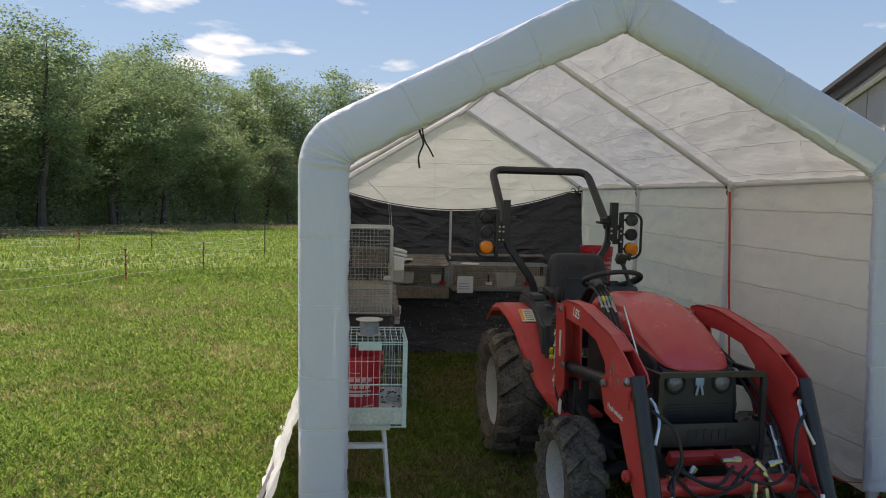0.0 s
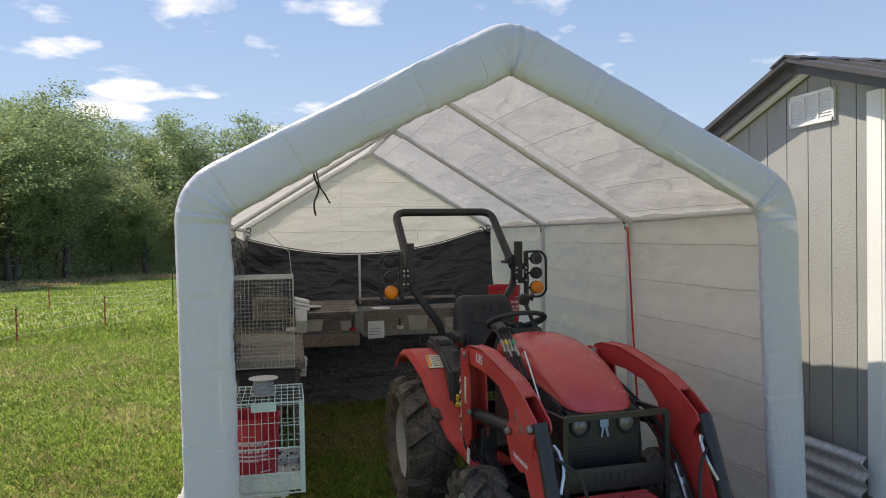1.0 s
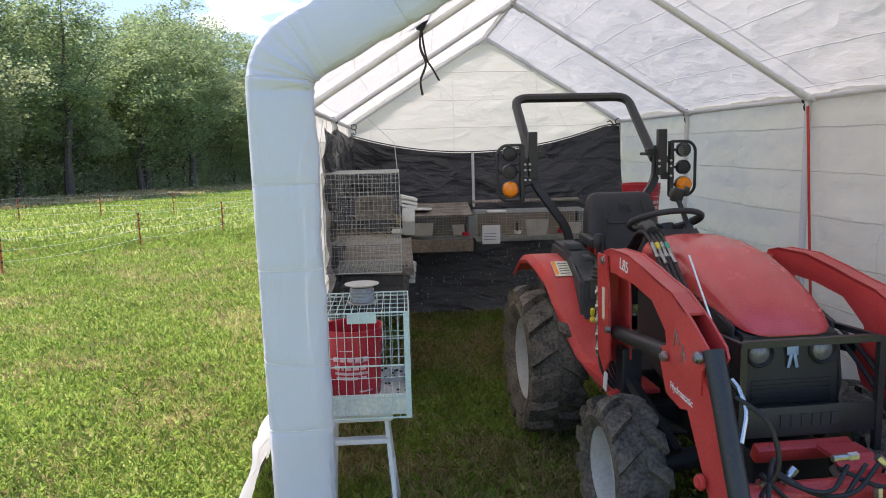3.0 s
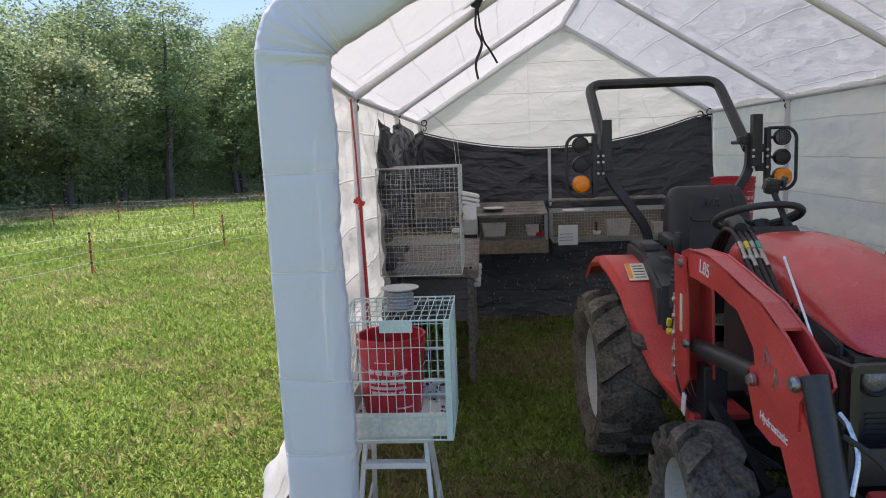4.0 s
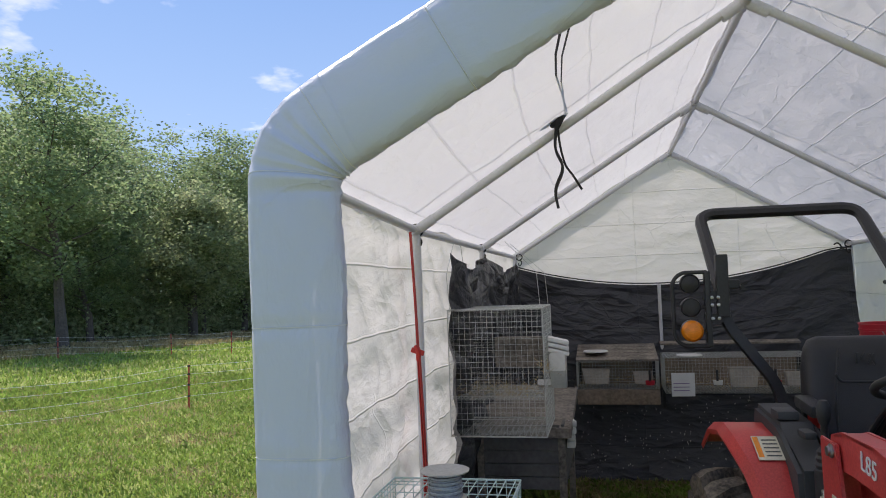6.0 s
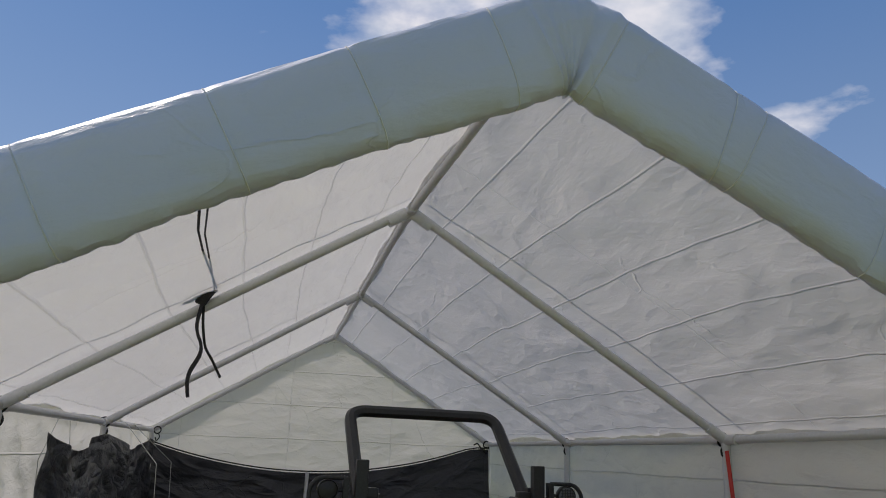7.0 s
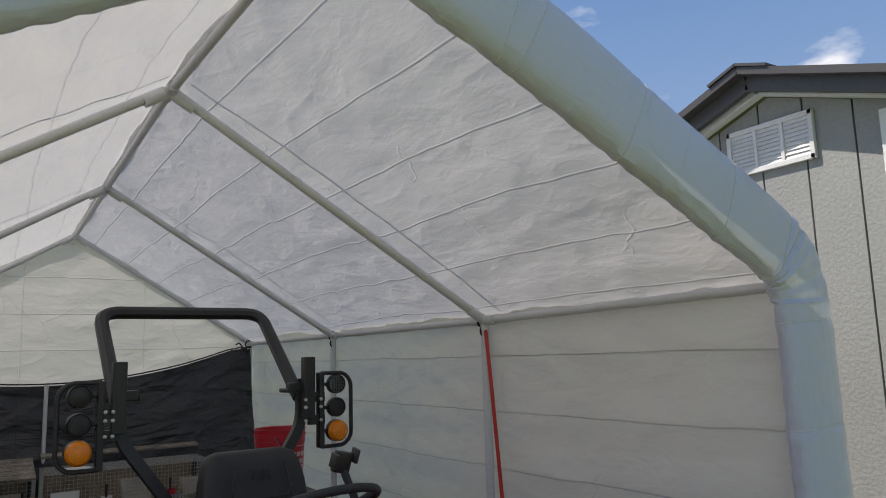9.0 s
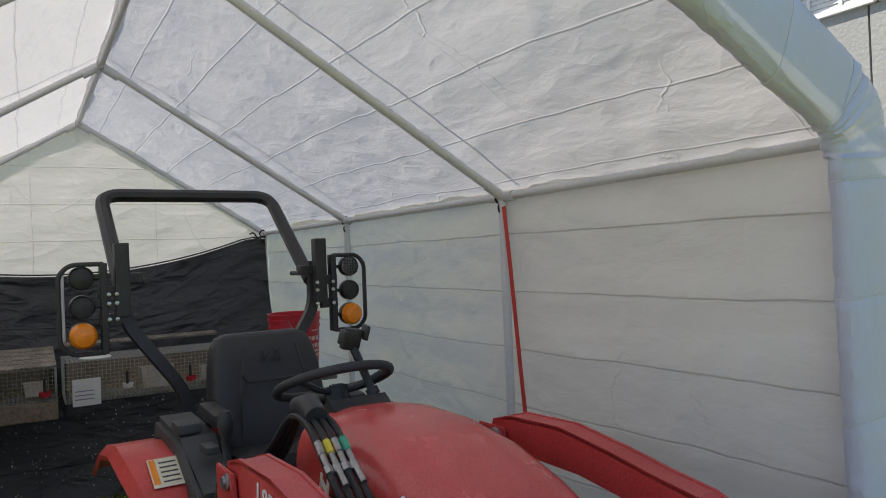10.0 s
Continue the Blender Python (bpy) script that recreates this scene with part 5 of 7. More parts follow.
for k, mm in enumerate((M_STEEL, M_YELLOW, M_STEEL, M_GREEN)):
    d = 0.023 * k
    bm = bmesh.new()
    tube(bm, [(-0.335 + d, -0.045, 1.348), (-0.34 + d, -0.085, 1.326)], 0.0105, 8)
    part("hose_ring", bm, mm, tractor, ("steel", "yellow", "steel", "green")[k] + " marked coupling")
    bm = bmesh.new()
    tube(bm, [(-0.34 + d, -0.085, 1.326), (-0.35 + d, -0.19, 1.262 + 0.012 * (k % 2))], 0.0085, 8)
    tube(bm, [(-0.344 + d, -0.12, 1.305), (-0.346 + d, -0.14, 1.293)], 0.012, 6)
    part("hose_coupling", bm, M_STEEL, tractor, "worn steel coupling")
# valve cluster beside the mast
for k in range(5):
    z = 1.09 - 0.075 * k
    bm = bmesh.new()
    tube(bm, [(-0.455, 0.22 + 0.015 * (k % 2), z), (-0.515, 0.20, z - 0.03)], 0.018, 8)
    tube(bm, [(-0.50, 0.235, z + 0.01), (-0.50, 0.225, z - 0.06)], 0.015, 8)
    tube(bm, [(-0.50, 0.233, z - 0.01), (-0.50, 0.23, z - 0.03)], 0.021, 6)
    part("quick_coupler", bm, M_CHROME, tractor, "zinc quick coupler")
bm = bmesh.new()
box(bm, (-0.475, 0.20, 0.92), (0.06, 0.05, 0.12), bevel=0.006)
part("coupler_block", bm, M_STEEL, tractor)
bm = bmesh.new()
lathe(bm, [(0.0, -0.016), (0.014, -0.012), (0.018, 0.0), (0.014, 0.012)], 10, "x", (-0.52, 0.27, 0.915))
box(bm, (-0.52, 0.275, 0.955), (0.022, 0.022, 0.04), (20, 0, 0), 0.008)
part("coupler_cap", bm, M_YELLOW, tractor, "yellow dust cap")
for k in range(4):
    d = 0.022 * k
    bm = bmesh.new()
    tube(bm, rounded([(-0.49 + d, 0.235, 1.08), (-0.47 + d, 0.27, 1.24 - d), (-0.42 + d, 0.36, 1.20), (-0.34 + d, 0.48, 0.98)], 0.08, 8), 0.011, 8)
    tube(bm, rounded([(-0.50 + d, 0.22, 0.80), (-0.51 + d, 0.18, 0.68), (-0.44 + d, 0.05, 0.54), (-0.28 + d, -0.2, 0.46)], 0.1, 8), 0.009, 8)
    part("coupler_hose", bm, M_HOSE, tractor, "black hose")

# roll bar: lower posts, and the hoop folded part way back
RB = 1.82
for s in (-1, 1):
    bm = bmesh.new()
    tube(bm, rounded([(s * 0.20, RB - 0.1, 1.00), (s * 0.22, RB - 0.05, 1.22), (s * 0.46, RB, 1.56), (s * 0.46, RB, 1.80)], 0.08, 6), 0.036, 4)
    part("roll_bar_post", bm, M_BLACK, tractor, "black roll bar lower post", False)
bm = bmesh.new()
hoop = rounded([(-0.46, RB + 0.03, 1.70), (-0.455, RB + 0.62, 2.19), (0.465, RB + 0.62, 2.19), (0.46, RB + 0.03, 1.70)], 0.11, 8)
tube(bm, hoop, 0.036, 8)
part("roll_bar_hoop", bm, M_BLACK, tractor, "black roll bar hoop folded back")
for s in (-1, 1):
    lamp = sub("light_rack", tractor, (s * 0.475, RB - 0.03, -0.02), label="black lamp rack with work lights and amber beacon")
    bm = bmesh.new()
    box(bm, (0, -0.03, 1.77), (0.062, 0.055, 0.33), bevel=0.006)
    box(bm, (s * 0.075, -0.02, 1.65), (0.03, 0.05, 0.40), bevel=0.006)
    box(bm, (s * 0.05, -0.02, 1.72), (0.09, 0.03, 0.05))
    box(bm, (s * 0.05, -0.02, 1.60), (0.09, 0.03, 0.05))
    part("rack_plate", bm, M_BLACK, lamp, smooth=False)
    bm = bmesh.new()
    tube(bm, rounded([(s * 0.075, -0.03, 1.845), (s * 0.21, -0.03, 1.845), (s * 0.255, -0.03, 1.80), (s * 0.255, -0.03, 1.50), (s * 0.21, -0.03, 1.455), (s * 0.075, -0.03, 1.455)], 0.06, 6), 0.011, 8)
    part("rack_loop", bm, M_BLACK, lamp)
    for z, m_, nm, lb in ((1.785, M_LENS if s > 0 else M_BLACK, "work_light", "round work light"), (1.66, M_PLASTIC, "work_light", "round black work light"), (1.535, M_AMBER, "amber_light", "round amber warning light")):
        bm = bmesh.new()
        r = 0.052 if m_ is not M_AMBER else 0.058
        lathe(bm, [(0.0, 0.05), (r * 0.7, 0.045), (r, 0.02), (r, -0.012), (r * 0.93, -0.02), (r * 0.86, -0.012)], 24, "y", (s * 0.165, -0.03, z))
        tube(bm, [(s * 0.075, -0.02, z), (s * 0.13, -0.02, z)], 0.010, 8)
        wl_ = part(nm, bm, M_BLACK, lamp, lb)
        bm = bmesh.new()
        if m_ is M_AMBER:
            lathe(bm, [(r * 0.98, -0.008), (r * 0.96, -0.03), (r * 0.75, -0.05), (r * 0.3, -0.058), (0.001, -0.059)], 24, "y", (s * 0.165, -0.03, z))
        else:
            lathe(bm, [(r * 0.88, -0.012), (r * 0.5, -0.018), (0.001, -0.02)], 24, "y", (s * 0.165, -0.03, z))
        part("lens", bm, m_, wl_)
        if m_ is M_LENS:
            bm = bmesh.new()
            for k in range(5):
                box(bm, (s * 0.165, -0.053, z - 0.03 + 0.015 * k), (0.08, 0.004, 0.003))
                box(bm, (s * 0.165 - 0.03 + 0.015 * k, -0.053, z), (0.003, 0.004, 0.08))
            part("lamp_grid", bm, M_BLACK, wl_, smooth=False)
    bm = bmesh.new()
    for x in (-0.028, 0.06 * s):
        for z in (1.60, 1.67, 1.71):
            lathe(bm, [(0.009, -0.055), (0.009, -0.066), (0.0, -0.068)], 6, "y", (x, 0, z))
    islands(part("rack_bolt", bm, M_CHROME, lamp), "rack_bolt")
for s in (-1, 1):
    bm = bmesh.new()
    box(bm, (s * 0.43, RB - 0.01, 1.755), (0.10, 0.07, 0.05), (0, 0, 0), 0.008)
    tube(bm, [(s * 0.37, RB - 0.05, 1.74), (s * 0.37, RB + 0.06, 1.74)], 0.012, 8)
    part("roll_bar_hinge", bm, M_BLACK, tractor, "black folding hinge with pin", False)


# ---- black tarp, back of the tent ----
def tarp_back(u, v):
    # u across, v down from a sagging top line; the foot is drawn forwards
    top = 2.02 - 0.27 * (1 - ((u + 0.17) / 1.55) ** 2) if abs(u + 0.17) < 1.55 else 2.02
    z = top + (0.02 - top) * v
    return (u, 6.03 - 0.55 * max(0.0, v) ** 1.5 - 0.02 * math.sin(u * 9) * (1 - v), z)


tarp = thing("black_tarp", (0, 6.0, 0.0), 0, "black plastic tarp hung on a sagging rope, splashed with pale dirt", "tarp")
bm = sheet(lambda u, v: Vector(tarp_back(u, v / 2)) - Vector((0, 6.0, 0)), -1.52, 1.54, 0.0, 2.0, 0.035, 0.030, 31.0)
part("tarp_sheet", bm, M_TARP, tarp)
bm = bmesh.new()
tube(bm, [Vector((u, tarp_back(u, 0)[1] - 6.01, tarp_back(u, 0)[2] + 0.015)) for u in [-1.54 + 0.11 * k for k in range(29)]], 0.006, 6)
part("rope", bm, M_BSTRAP, tarp, "thin black rope")
side_tarp = thing("side_tarp", (-1.50, 4.4, 0.0), 0, "black tarp pinned along the side sheet", "tarp")
bm = sheet(lambda u, v: (0.02 * math.sin(u * 13) * (0.4 + v), u, 2.0 - 0.10 * math.sin(u * 1.9 + 0.6) ** 2 - v), -1.75, 1.60, 0.0, 1.85, 0.04, 0.045, 40.0)
part("tarp_sheet", bm, M_TARP, side_tarp)
bm = bmesh.new()
rnd = random.Random(5)
for k in range(260):
    u, v = rnd.uniform(-0.95, 1.0), rnd.betavariate(2.2, 1.6) * 0.55 + 0.42
    p = Vector(tarp_back(u, min(v, 0.97))) + Vector((0, -0.05, 0))
    r = rnd.uniform(0.002, 0.006)
    n = 5
    ring = [bm.verts.new((p.x + r * math.cos(a) * rnd.uniform(0.6, 1.2), p.y - 6.0, p.z + r * rnd.uniform(0.8, 2.4) * math.sin(a))) for a in [2 * math.pi * i / n for i in range(n)]]
    bm.faces.new(ring)
tagged(part("splash", bm, M_RIM, tarp), "many pale dried splashes on the tarp", kind="stuff")
post = thing("tarp_post", (-0.17, 5.94, 0.0), 0, "thin white upright pole before the black tarp", "pole")
bm = bmesh.new()
tube(bm, [(0, 0, 0), (0, 0, 1.76)], 0.016, 10)
part("pole", bm, M_POLE, post)


# ---- wire mesh boxes ----
def grid_face(bm, o, u, v, du, dv, r, skip=None):
    """Wires over a rectangle from o along u and v at the spacings given."""
    o, u, v = Vector(o), Vector(u), Vector(v)
    for k in range(int(round(u.length / du)) + 1):
        p = o + u * min(1, k * du / u.length)
        tube(bm, [p, p + v], r, 4, cap=False)
    for k in range(int(round(v.length / dv)) + 1):
        p = o + v * min(1, k * dv / v.length)
        tube(bm, [p, p + u], r, 4, cap=False)


def wire_box(parent, lo, hi, pitch, r, material, faces="xXyYzZ", names="mesh_panel", dv=None):
    lo, hi = Vector(lo), Vector(hi)
    s = hi - lo
    dx, dy, dz = Vector((s.x, 0, 0)), Vector((0, s.y, 0)), Vector((0, 0, s.z))
    dv = dv or pitch
    spec = {"x": (lo, dy, dz), "X": (lo + dx, dy, dz), "y": (lo, dx, dz), "Y": (lo + dy, dx, dz), "z": (lo, dx, dy), "Z": (lo + dz, dx, dy)}
    for f in faces:
        bm = bmesh.new()
        grid_face(bm, *spec[f], pitch, dv, r)
        part(names, bm, material, parent, smooth=False)


# hanging wire cage
cage = thing("wire_cage", (-1.28, 3.02, 0.96), 0, "hanging galvanised wire-mesh cage with straw on its floor", "cage")
wire_box(cage, (-0.26, -0.30, 0.0), (0.27, 0.30, 0.70), 0.0315, 0.0011, M_WIRE)
bm = bmesh.new()
for z in (0.0, 0.70):
    tube(bm, [(-0.26, -0.3, z), (0.27, -0.3, z), (0.27, 0.3, z), (-0.26, 0.3, z), (-0.26, -0.3, z)], 0.004, 6)
for x, y in ((-0.26, -0.3), (0.27, -0.3), (0.27, 0.3), (-0.26, 0.3)):
    tube(bm, [(x, y, 0), (x, y, 0.7)], 0.003, 6)
part("cage_edge", bm, M_WIRE, cage)
bm = bmesh.new()
grid_face(bm, (-0.255, -0.29, 0.20), (0.52, 0, 0), (0, 0.58, 0), 0.0265, 0.0265, 0.0011)
part("cage_floor", bm, M_WIRE, cage, smooth=False)
bm = bmesh.new()
box(bm, (0.08, 0.22, 0.42), (0.30, 0.10, 0.18), bevel=0.006)
part("nest_box", bm, M_WOOD, cage, "weathered wooden nest box", False)
rnd = random.Random(11)
bm = bmesh.new()
for k in range(420):
    x, y = rnd.uniform(-0.25, 0.26), rnd.uniform(-0.28, 0.28)
    z = 0.205 + rnd.random() ** 2 * 0.07
    a, l = rnd.uniform(0, 6.28), rnd.uniform(0.03, 0.10)
    d = Vector((math.cos(a) * l, math.sin(a) * l, rnd.uniform(-0.015, 0.03)))
    p = Vector((x, y, z))
    w = Vector((-math.sin(a), math.cos(a), 0)) * 0.002
    bm.faces.new([bm.verts.new(q) for q in (p - w, p + w, p + d + w * 0.5, p + d - w * 0.5)])
st = part("straw", bm, M_STRAW, cage, "loose straw", False)
for x, y in ((-0.25, -0.28), (0.26, -0.28), (0.26, 0.28), (-0.25, 0.28)):
    bm = bmesh.new()
    tube(bm, [(x, y, 0.70), (x - 0.015, y + 0.01, 0.9), (x * 0.6 - 0.10, y * 0.4, 1.085)], 0.0018, 5)
    part("hanging_wire", bm, M_WIRE, cage)
# white feeder on the cage's side
feeder = thing("feeder", (-0.955, 2.95, 1.19), 0, "white plastic feeder hooked on the wire cage", "feeder")
bm = bmesh.new()
slab(bm, [(-0.07, 0.11), (-0.07, 0.21), (0.08, 0.21), (0.08, 0.0), (0.03, 0.0)], -0.04, 0.05, 0.006)
slab(bm, [(0.02, 0.02), (0.08, 0.0), (0.08, 0.03), (0.03, 0.05)], -0.12, 0.05, 0.004)
part("trough", bm, M_WHITEPL, feeder)
for z in (0.215, 0.245, 0.275):
    bm = bmesh.new()
    box(bm, (0.01, 0.0, z), (0.12, 0.14, 0.024), (0, 14, 5), 0.008)
    part("tub", bm, M_WHITEPL, feeder, "stacked white plastic tub")
bm = bmesh.new()
for k in range(60):
    a, l = rnd.uniform(0, 6.28), rnd.uniform(0.03, 0.09)
    p = Vector((-0.06 + rnd.uniform(-0.03, 0.03), -0.06 + rnd.uniform(-0.04, 0.04), 0.12 + rnd.uniform(-0.02, 0.03)))
    d = Vector((math.cos(a) * l, math.sin(a) * l, rnd.uniform(-0.03, 0.04)))
    w = Vector((-math.sin(a), math.cos(a), 0)) * 0.002
    bm.faces.new([bm.verts.new(q) for q in (p - w, p + w, p + d + w * 0.5, p + d - w * 0.5)])
part("hay", bm, M_STRAW, feeder, "wisps of hay", False)

# grey slatted hutch
hutch = thing("wooden_hutch", (-1.24, 3.95, 0.0), 0, "grey slatted wooden hutch on square legs with a sloping lid", "hutch")
for x in (-0.26, 0.26):
    for y in (-0.53, 0.53):
        bm = bmesh.new()
        box(bm, (x, y, 0.42), (0.045, 0.045, 0.84), bevel=0.004)
        part("leg", bm, M_WOOD, hutch, smooth=False)
for k in range(5):
    z = 0.49 + 0.082 * k
    for face in range(2):
        bm = bmesh.new()
        if face == 0:
            box(bm, (0, -0.535, z + 0.04), (0.50, 0.018, 0.078), bevel=0.003)
        else:
            box(bm, (0.268, 0, z + 0.04), (0.018, 1.04, 0.078), bevel=0.003)
        part("plank", bm, M_GREYPAINT, hutch, smooth=False)
bm = bmesh.new()
box(bm, (0, 0, 0.50), (0.50, 1.02, 0.02))
part("hutch_floor", bm, M_GREYPAINT, hutch, smooth=False)
bm = bmesh.new()
box(bm, (0.01, 0.0, 0.93), (0.62, 1.18, 0.022), (5, 3, 0), 0.004)
lid = part("lid", bm, M_WOOD, hutch, "weathered sloping wooden lid", False)
bm = bmesh.new()
box(bm, (0.315, 0.0, 0.905), (0.02, 1.18, 0.06), (5, 0, 0), 0.003)
box(bm, (0.0, -0.585, 0.87), (0.62, 0.02, 0.06), (0, 3, 0), 0.003)
part("lid_rim", bm, M_WOOD, hutch, smooth=False)
tubs = thing("tub_stack", (-0.93, 3.62, 0.72), 0, "small stack of white plastic tubs hooked on the hutch", "tub")
for k in range(4):
    bm = bmesh.new()
    box(bm, (0.0, 0, 0.02 + 0.045 * k), (0.055 - 0.004 * (k % 2), 0.12, 0.04), (0, 0, 6 * k), 0.008)
    part("tub", bm, M_WHITEPL, tubs)


# rear rabbit hutches on the back wall
def rear_hutch(x0, x1, z0, z1, label, mat_top, boards=5):
    w = x1 - x0
    h = thing("rabbit_hutch", ((x0 + x1) / 2, 5.55, z0), 0, label, "hutch", "hutches along the back wall")
    H = z1 - z0
    wire_box(h, (-w / 2, -0.28, 0.0), (w / 2, 0.25, H), 0.028, 0.0014, M_WIRE, "yZzxX")
    for k in range(5 - boards, 5):
        bm = bmesh.new()
        box(bm, (0, -0.24 + 0.115 * k, H + 0.018 + 0.018 * k), (w, 0.105, 0.016), (9, 0, 0.4 * (k % 3)), 0.003)
        part("plank", bm, mat_top, h, smooth=False)
    bm = bmesh.new()
    box(bm, (0, 0.25, H / 2), (w, 0.015, H))
    part("back_board", bm, M_BROWNWOOD, h, smooth=False)
    for x in (-w / 2, w / 2):
        bm = bmesh.new()
        box(bm, (x * 0.97, 0.225, -z0 / 2 + H / 2), (0.03, 0.03, z0 + H), bevel=0.003)
        part("leg", bm, M_BLACK, h, smooth=False)
    bm = bmesh.new()
    rn = random.Random(int(x0 * 100))
    for k in range(600):
        p = Vector((rn.uniform(-w / 2, w / 2), rn.uniform(-0.26, 0.2), 0.01 + 0.09 * rn.random() ** 2))
        a, l = rn.uniform(0, 6.28), rn.uniform(0.03, 0.10)
        d = Vector((math.cos(a) * l, math.sin(a) * l, rn.uniform(-0.01, 0.03)))
        wv = Vector((-math.sin(a), math.cos(a), 0)) * 0.002
        bm.faces.new([bm.verts.new(q) for q in (p - wv, p + wv, p + d + wv * 0.5, p + d - wv * 0.5)])
    part("straw", bm, M_STRAW, h, "loose straw", False)
    return h


h1 = rear_hutch(-0.95, -0.25, 0.84, 1.10, "low wire-fronted rabbit hutch under weathered planks", M_WOOD)
bm = bmesh.new()
box(bm, (0.0, -0.30, -0.045), (0.70, 0.018, 0.13), (4, 0, 0), 0.003)
part("front_board", bm, M_BROWNWOOD, h1, "raw brown board", False)
h2 = rear_hutch(-0.20, 1.00, 0.82, 1.12, "long low wire rabbit hutch with mesh top", M_WOOD, 1)


M_CLOUDY = mat("cloudy_beige_plastic", (0.50, 0.45, 0.39), 0.45, 0, 0.2, 9, 60, 0.03)


def tub_at(loc, size, label, rz=0, material=M_CLOUDY):
    t = thing("feed_tub", loc, rz, label, "tub", "tubs on the hutches")
    bm = bmesh.new()
    w, d, h = size
    lo, hi = (w * 0.42, d * 0.42), (w * 0.5, d * 0.5)
    v = [bm.verts.new((sx * lo[0], sy * lo[1], 0)) for sx, sy in ((-1, -1), (1, -1), (1, 1), (-1, 1))]
    u = [bm.verts.new((sx * hi[0], sy * hi[1], h)) for sx, sy in ((-1, -1), (1, -1), (1, 1), (-1, 1))]
    bm.faces.new(v)
    for k in range(4):
        bm.faces.new((v[k], v[(k + 1) % 4], u[(k + 1) % 4], u[k]))
    ui = [bm.verts.new((p.co.x * 0.93, p.co.y * 0.93, h)) for p in u]
    vi = [bm.verts.new((p.co.x * 0.93, p.co.y * 0.93, h * 0.3)) for p in v]
    for k in range(4):
        bm.faces.new((u[k], u[(k + 1) % 4], ui[(k + 1) % 4], ui[k]))
        bm.faces.new((ui[k], ui[(k + 1) % 4], vi[(k + 1) % 4], vi[k]))
    bm.faces.new(vi)
    bmesh.ops.bevel(bm, geom=list(bm.edges), offset=0.004, segments=1, affect="EDGES")
    part("tub_body", bm, material, t)
    bm = bmesh.new()
    tube(bm, [(-w / 2, -d / 2, h), (w / 2, -d / 2, h), (w / 2, d / 2, h), (-w / 2, d / 2, h), (-w / 2, -d / 2, h)], 0.004, 6)
    part("tub_lip", bm, material, t)
    return t


tub_at((-0.78, 5.325, 0.90), (0.24, 0.08, 0.13), "cloudy beige feed tub hooked on the hutch front")
tub_at((-0.39, 5.325, 0.90), (0.15, 0.08, 0.10), "clear grey feed tub hooked on the hutch front")
tub_at((0.44, 5.325, 0.87), (0.24, 0.08, 0.16), "cloudy beige tub hooked on the hutch front")
tub_at((0.84, 5.325, 0.88), (0.15, 0.08, 0.11), "cloudy beige feed tub hooked on the hutch front")
for k, (x, dx) in enumerate(((-0.78, 0.0), (0.02, 0.0))):
    t = thing("plastic_dish", (x, 5.42, 1.170 if k == 0 else 1.124), 0, "round white plastic dish lying on the hutch top", "dish", "dishes on the hutches")
    bm = bmesh.new()
    lathe(bm, [(0.0, 0.008), (0.09, 0.008), (0.105, 0.012), (0.11, 0.006), (0.108, 0.0), (0.0, 0.0)], 28)
    part("lid_disc", bm, M_WHITEPL, t)
card = thing("record_card", (-0.06, 5.235, 0.80), 0, "white record card wired to the hutch front", "card")
bm = bmesh.new()
box(bm, (0, 0, 0.10), (0.19, 0.006, 0.20), (4, 0, 2), 0.001)
part("card_sheet", bm, M_PAPER, card, smooth=False)
bm = bmesh.new()
box(bm, (-0.01, -0.006, 0.185), (0.15, 0.002, 0.018), (4, 0, 2))
for k in range(4):
    box(bm, (-0.015, -0.004, 0.14 - 0.03 * k), (0.13, 0.002, 0.006), (4, 0, 2))
part("writing_bars", bm, mat("violet_ink", (0.22, 0.14, 0.30), 0.6), card, smooth=False)
for k, x in enumerate((-0.33, 0.22, 0.68)):
    d = thing("drinker", (x, 5.23, 0.90), 0, "dark hanging drinker with red cup clipped to the wire", "drinker", "drinkers on the hutches")
    bm = bmesh.new()
    lathe(bm, [(0.0, 0.0), (0.035, 0.0), (0.04, 0.035), (0.036, 0.035), (0.03, 0.008), (0.0, 0.006)], 16)
    part("cup", bm, M_BUCKETRED if k != 1 else M_WHITEPL, d)
    bm = bmesh.new()
    tube(bm, [(0, 0.03, 0.02), (0, 0.03, 0.12)], 0.010, 8)
    part("pipe", bm, M_PLASTIC, d)


# ---- buckets ----
M_PRINT = mat("pale_pink_print", (0.66, 0.42, 0.44), 0.45, 0, 0.3, 40, 120, 0.0)


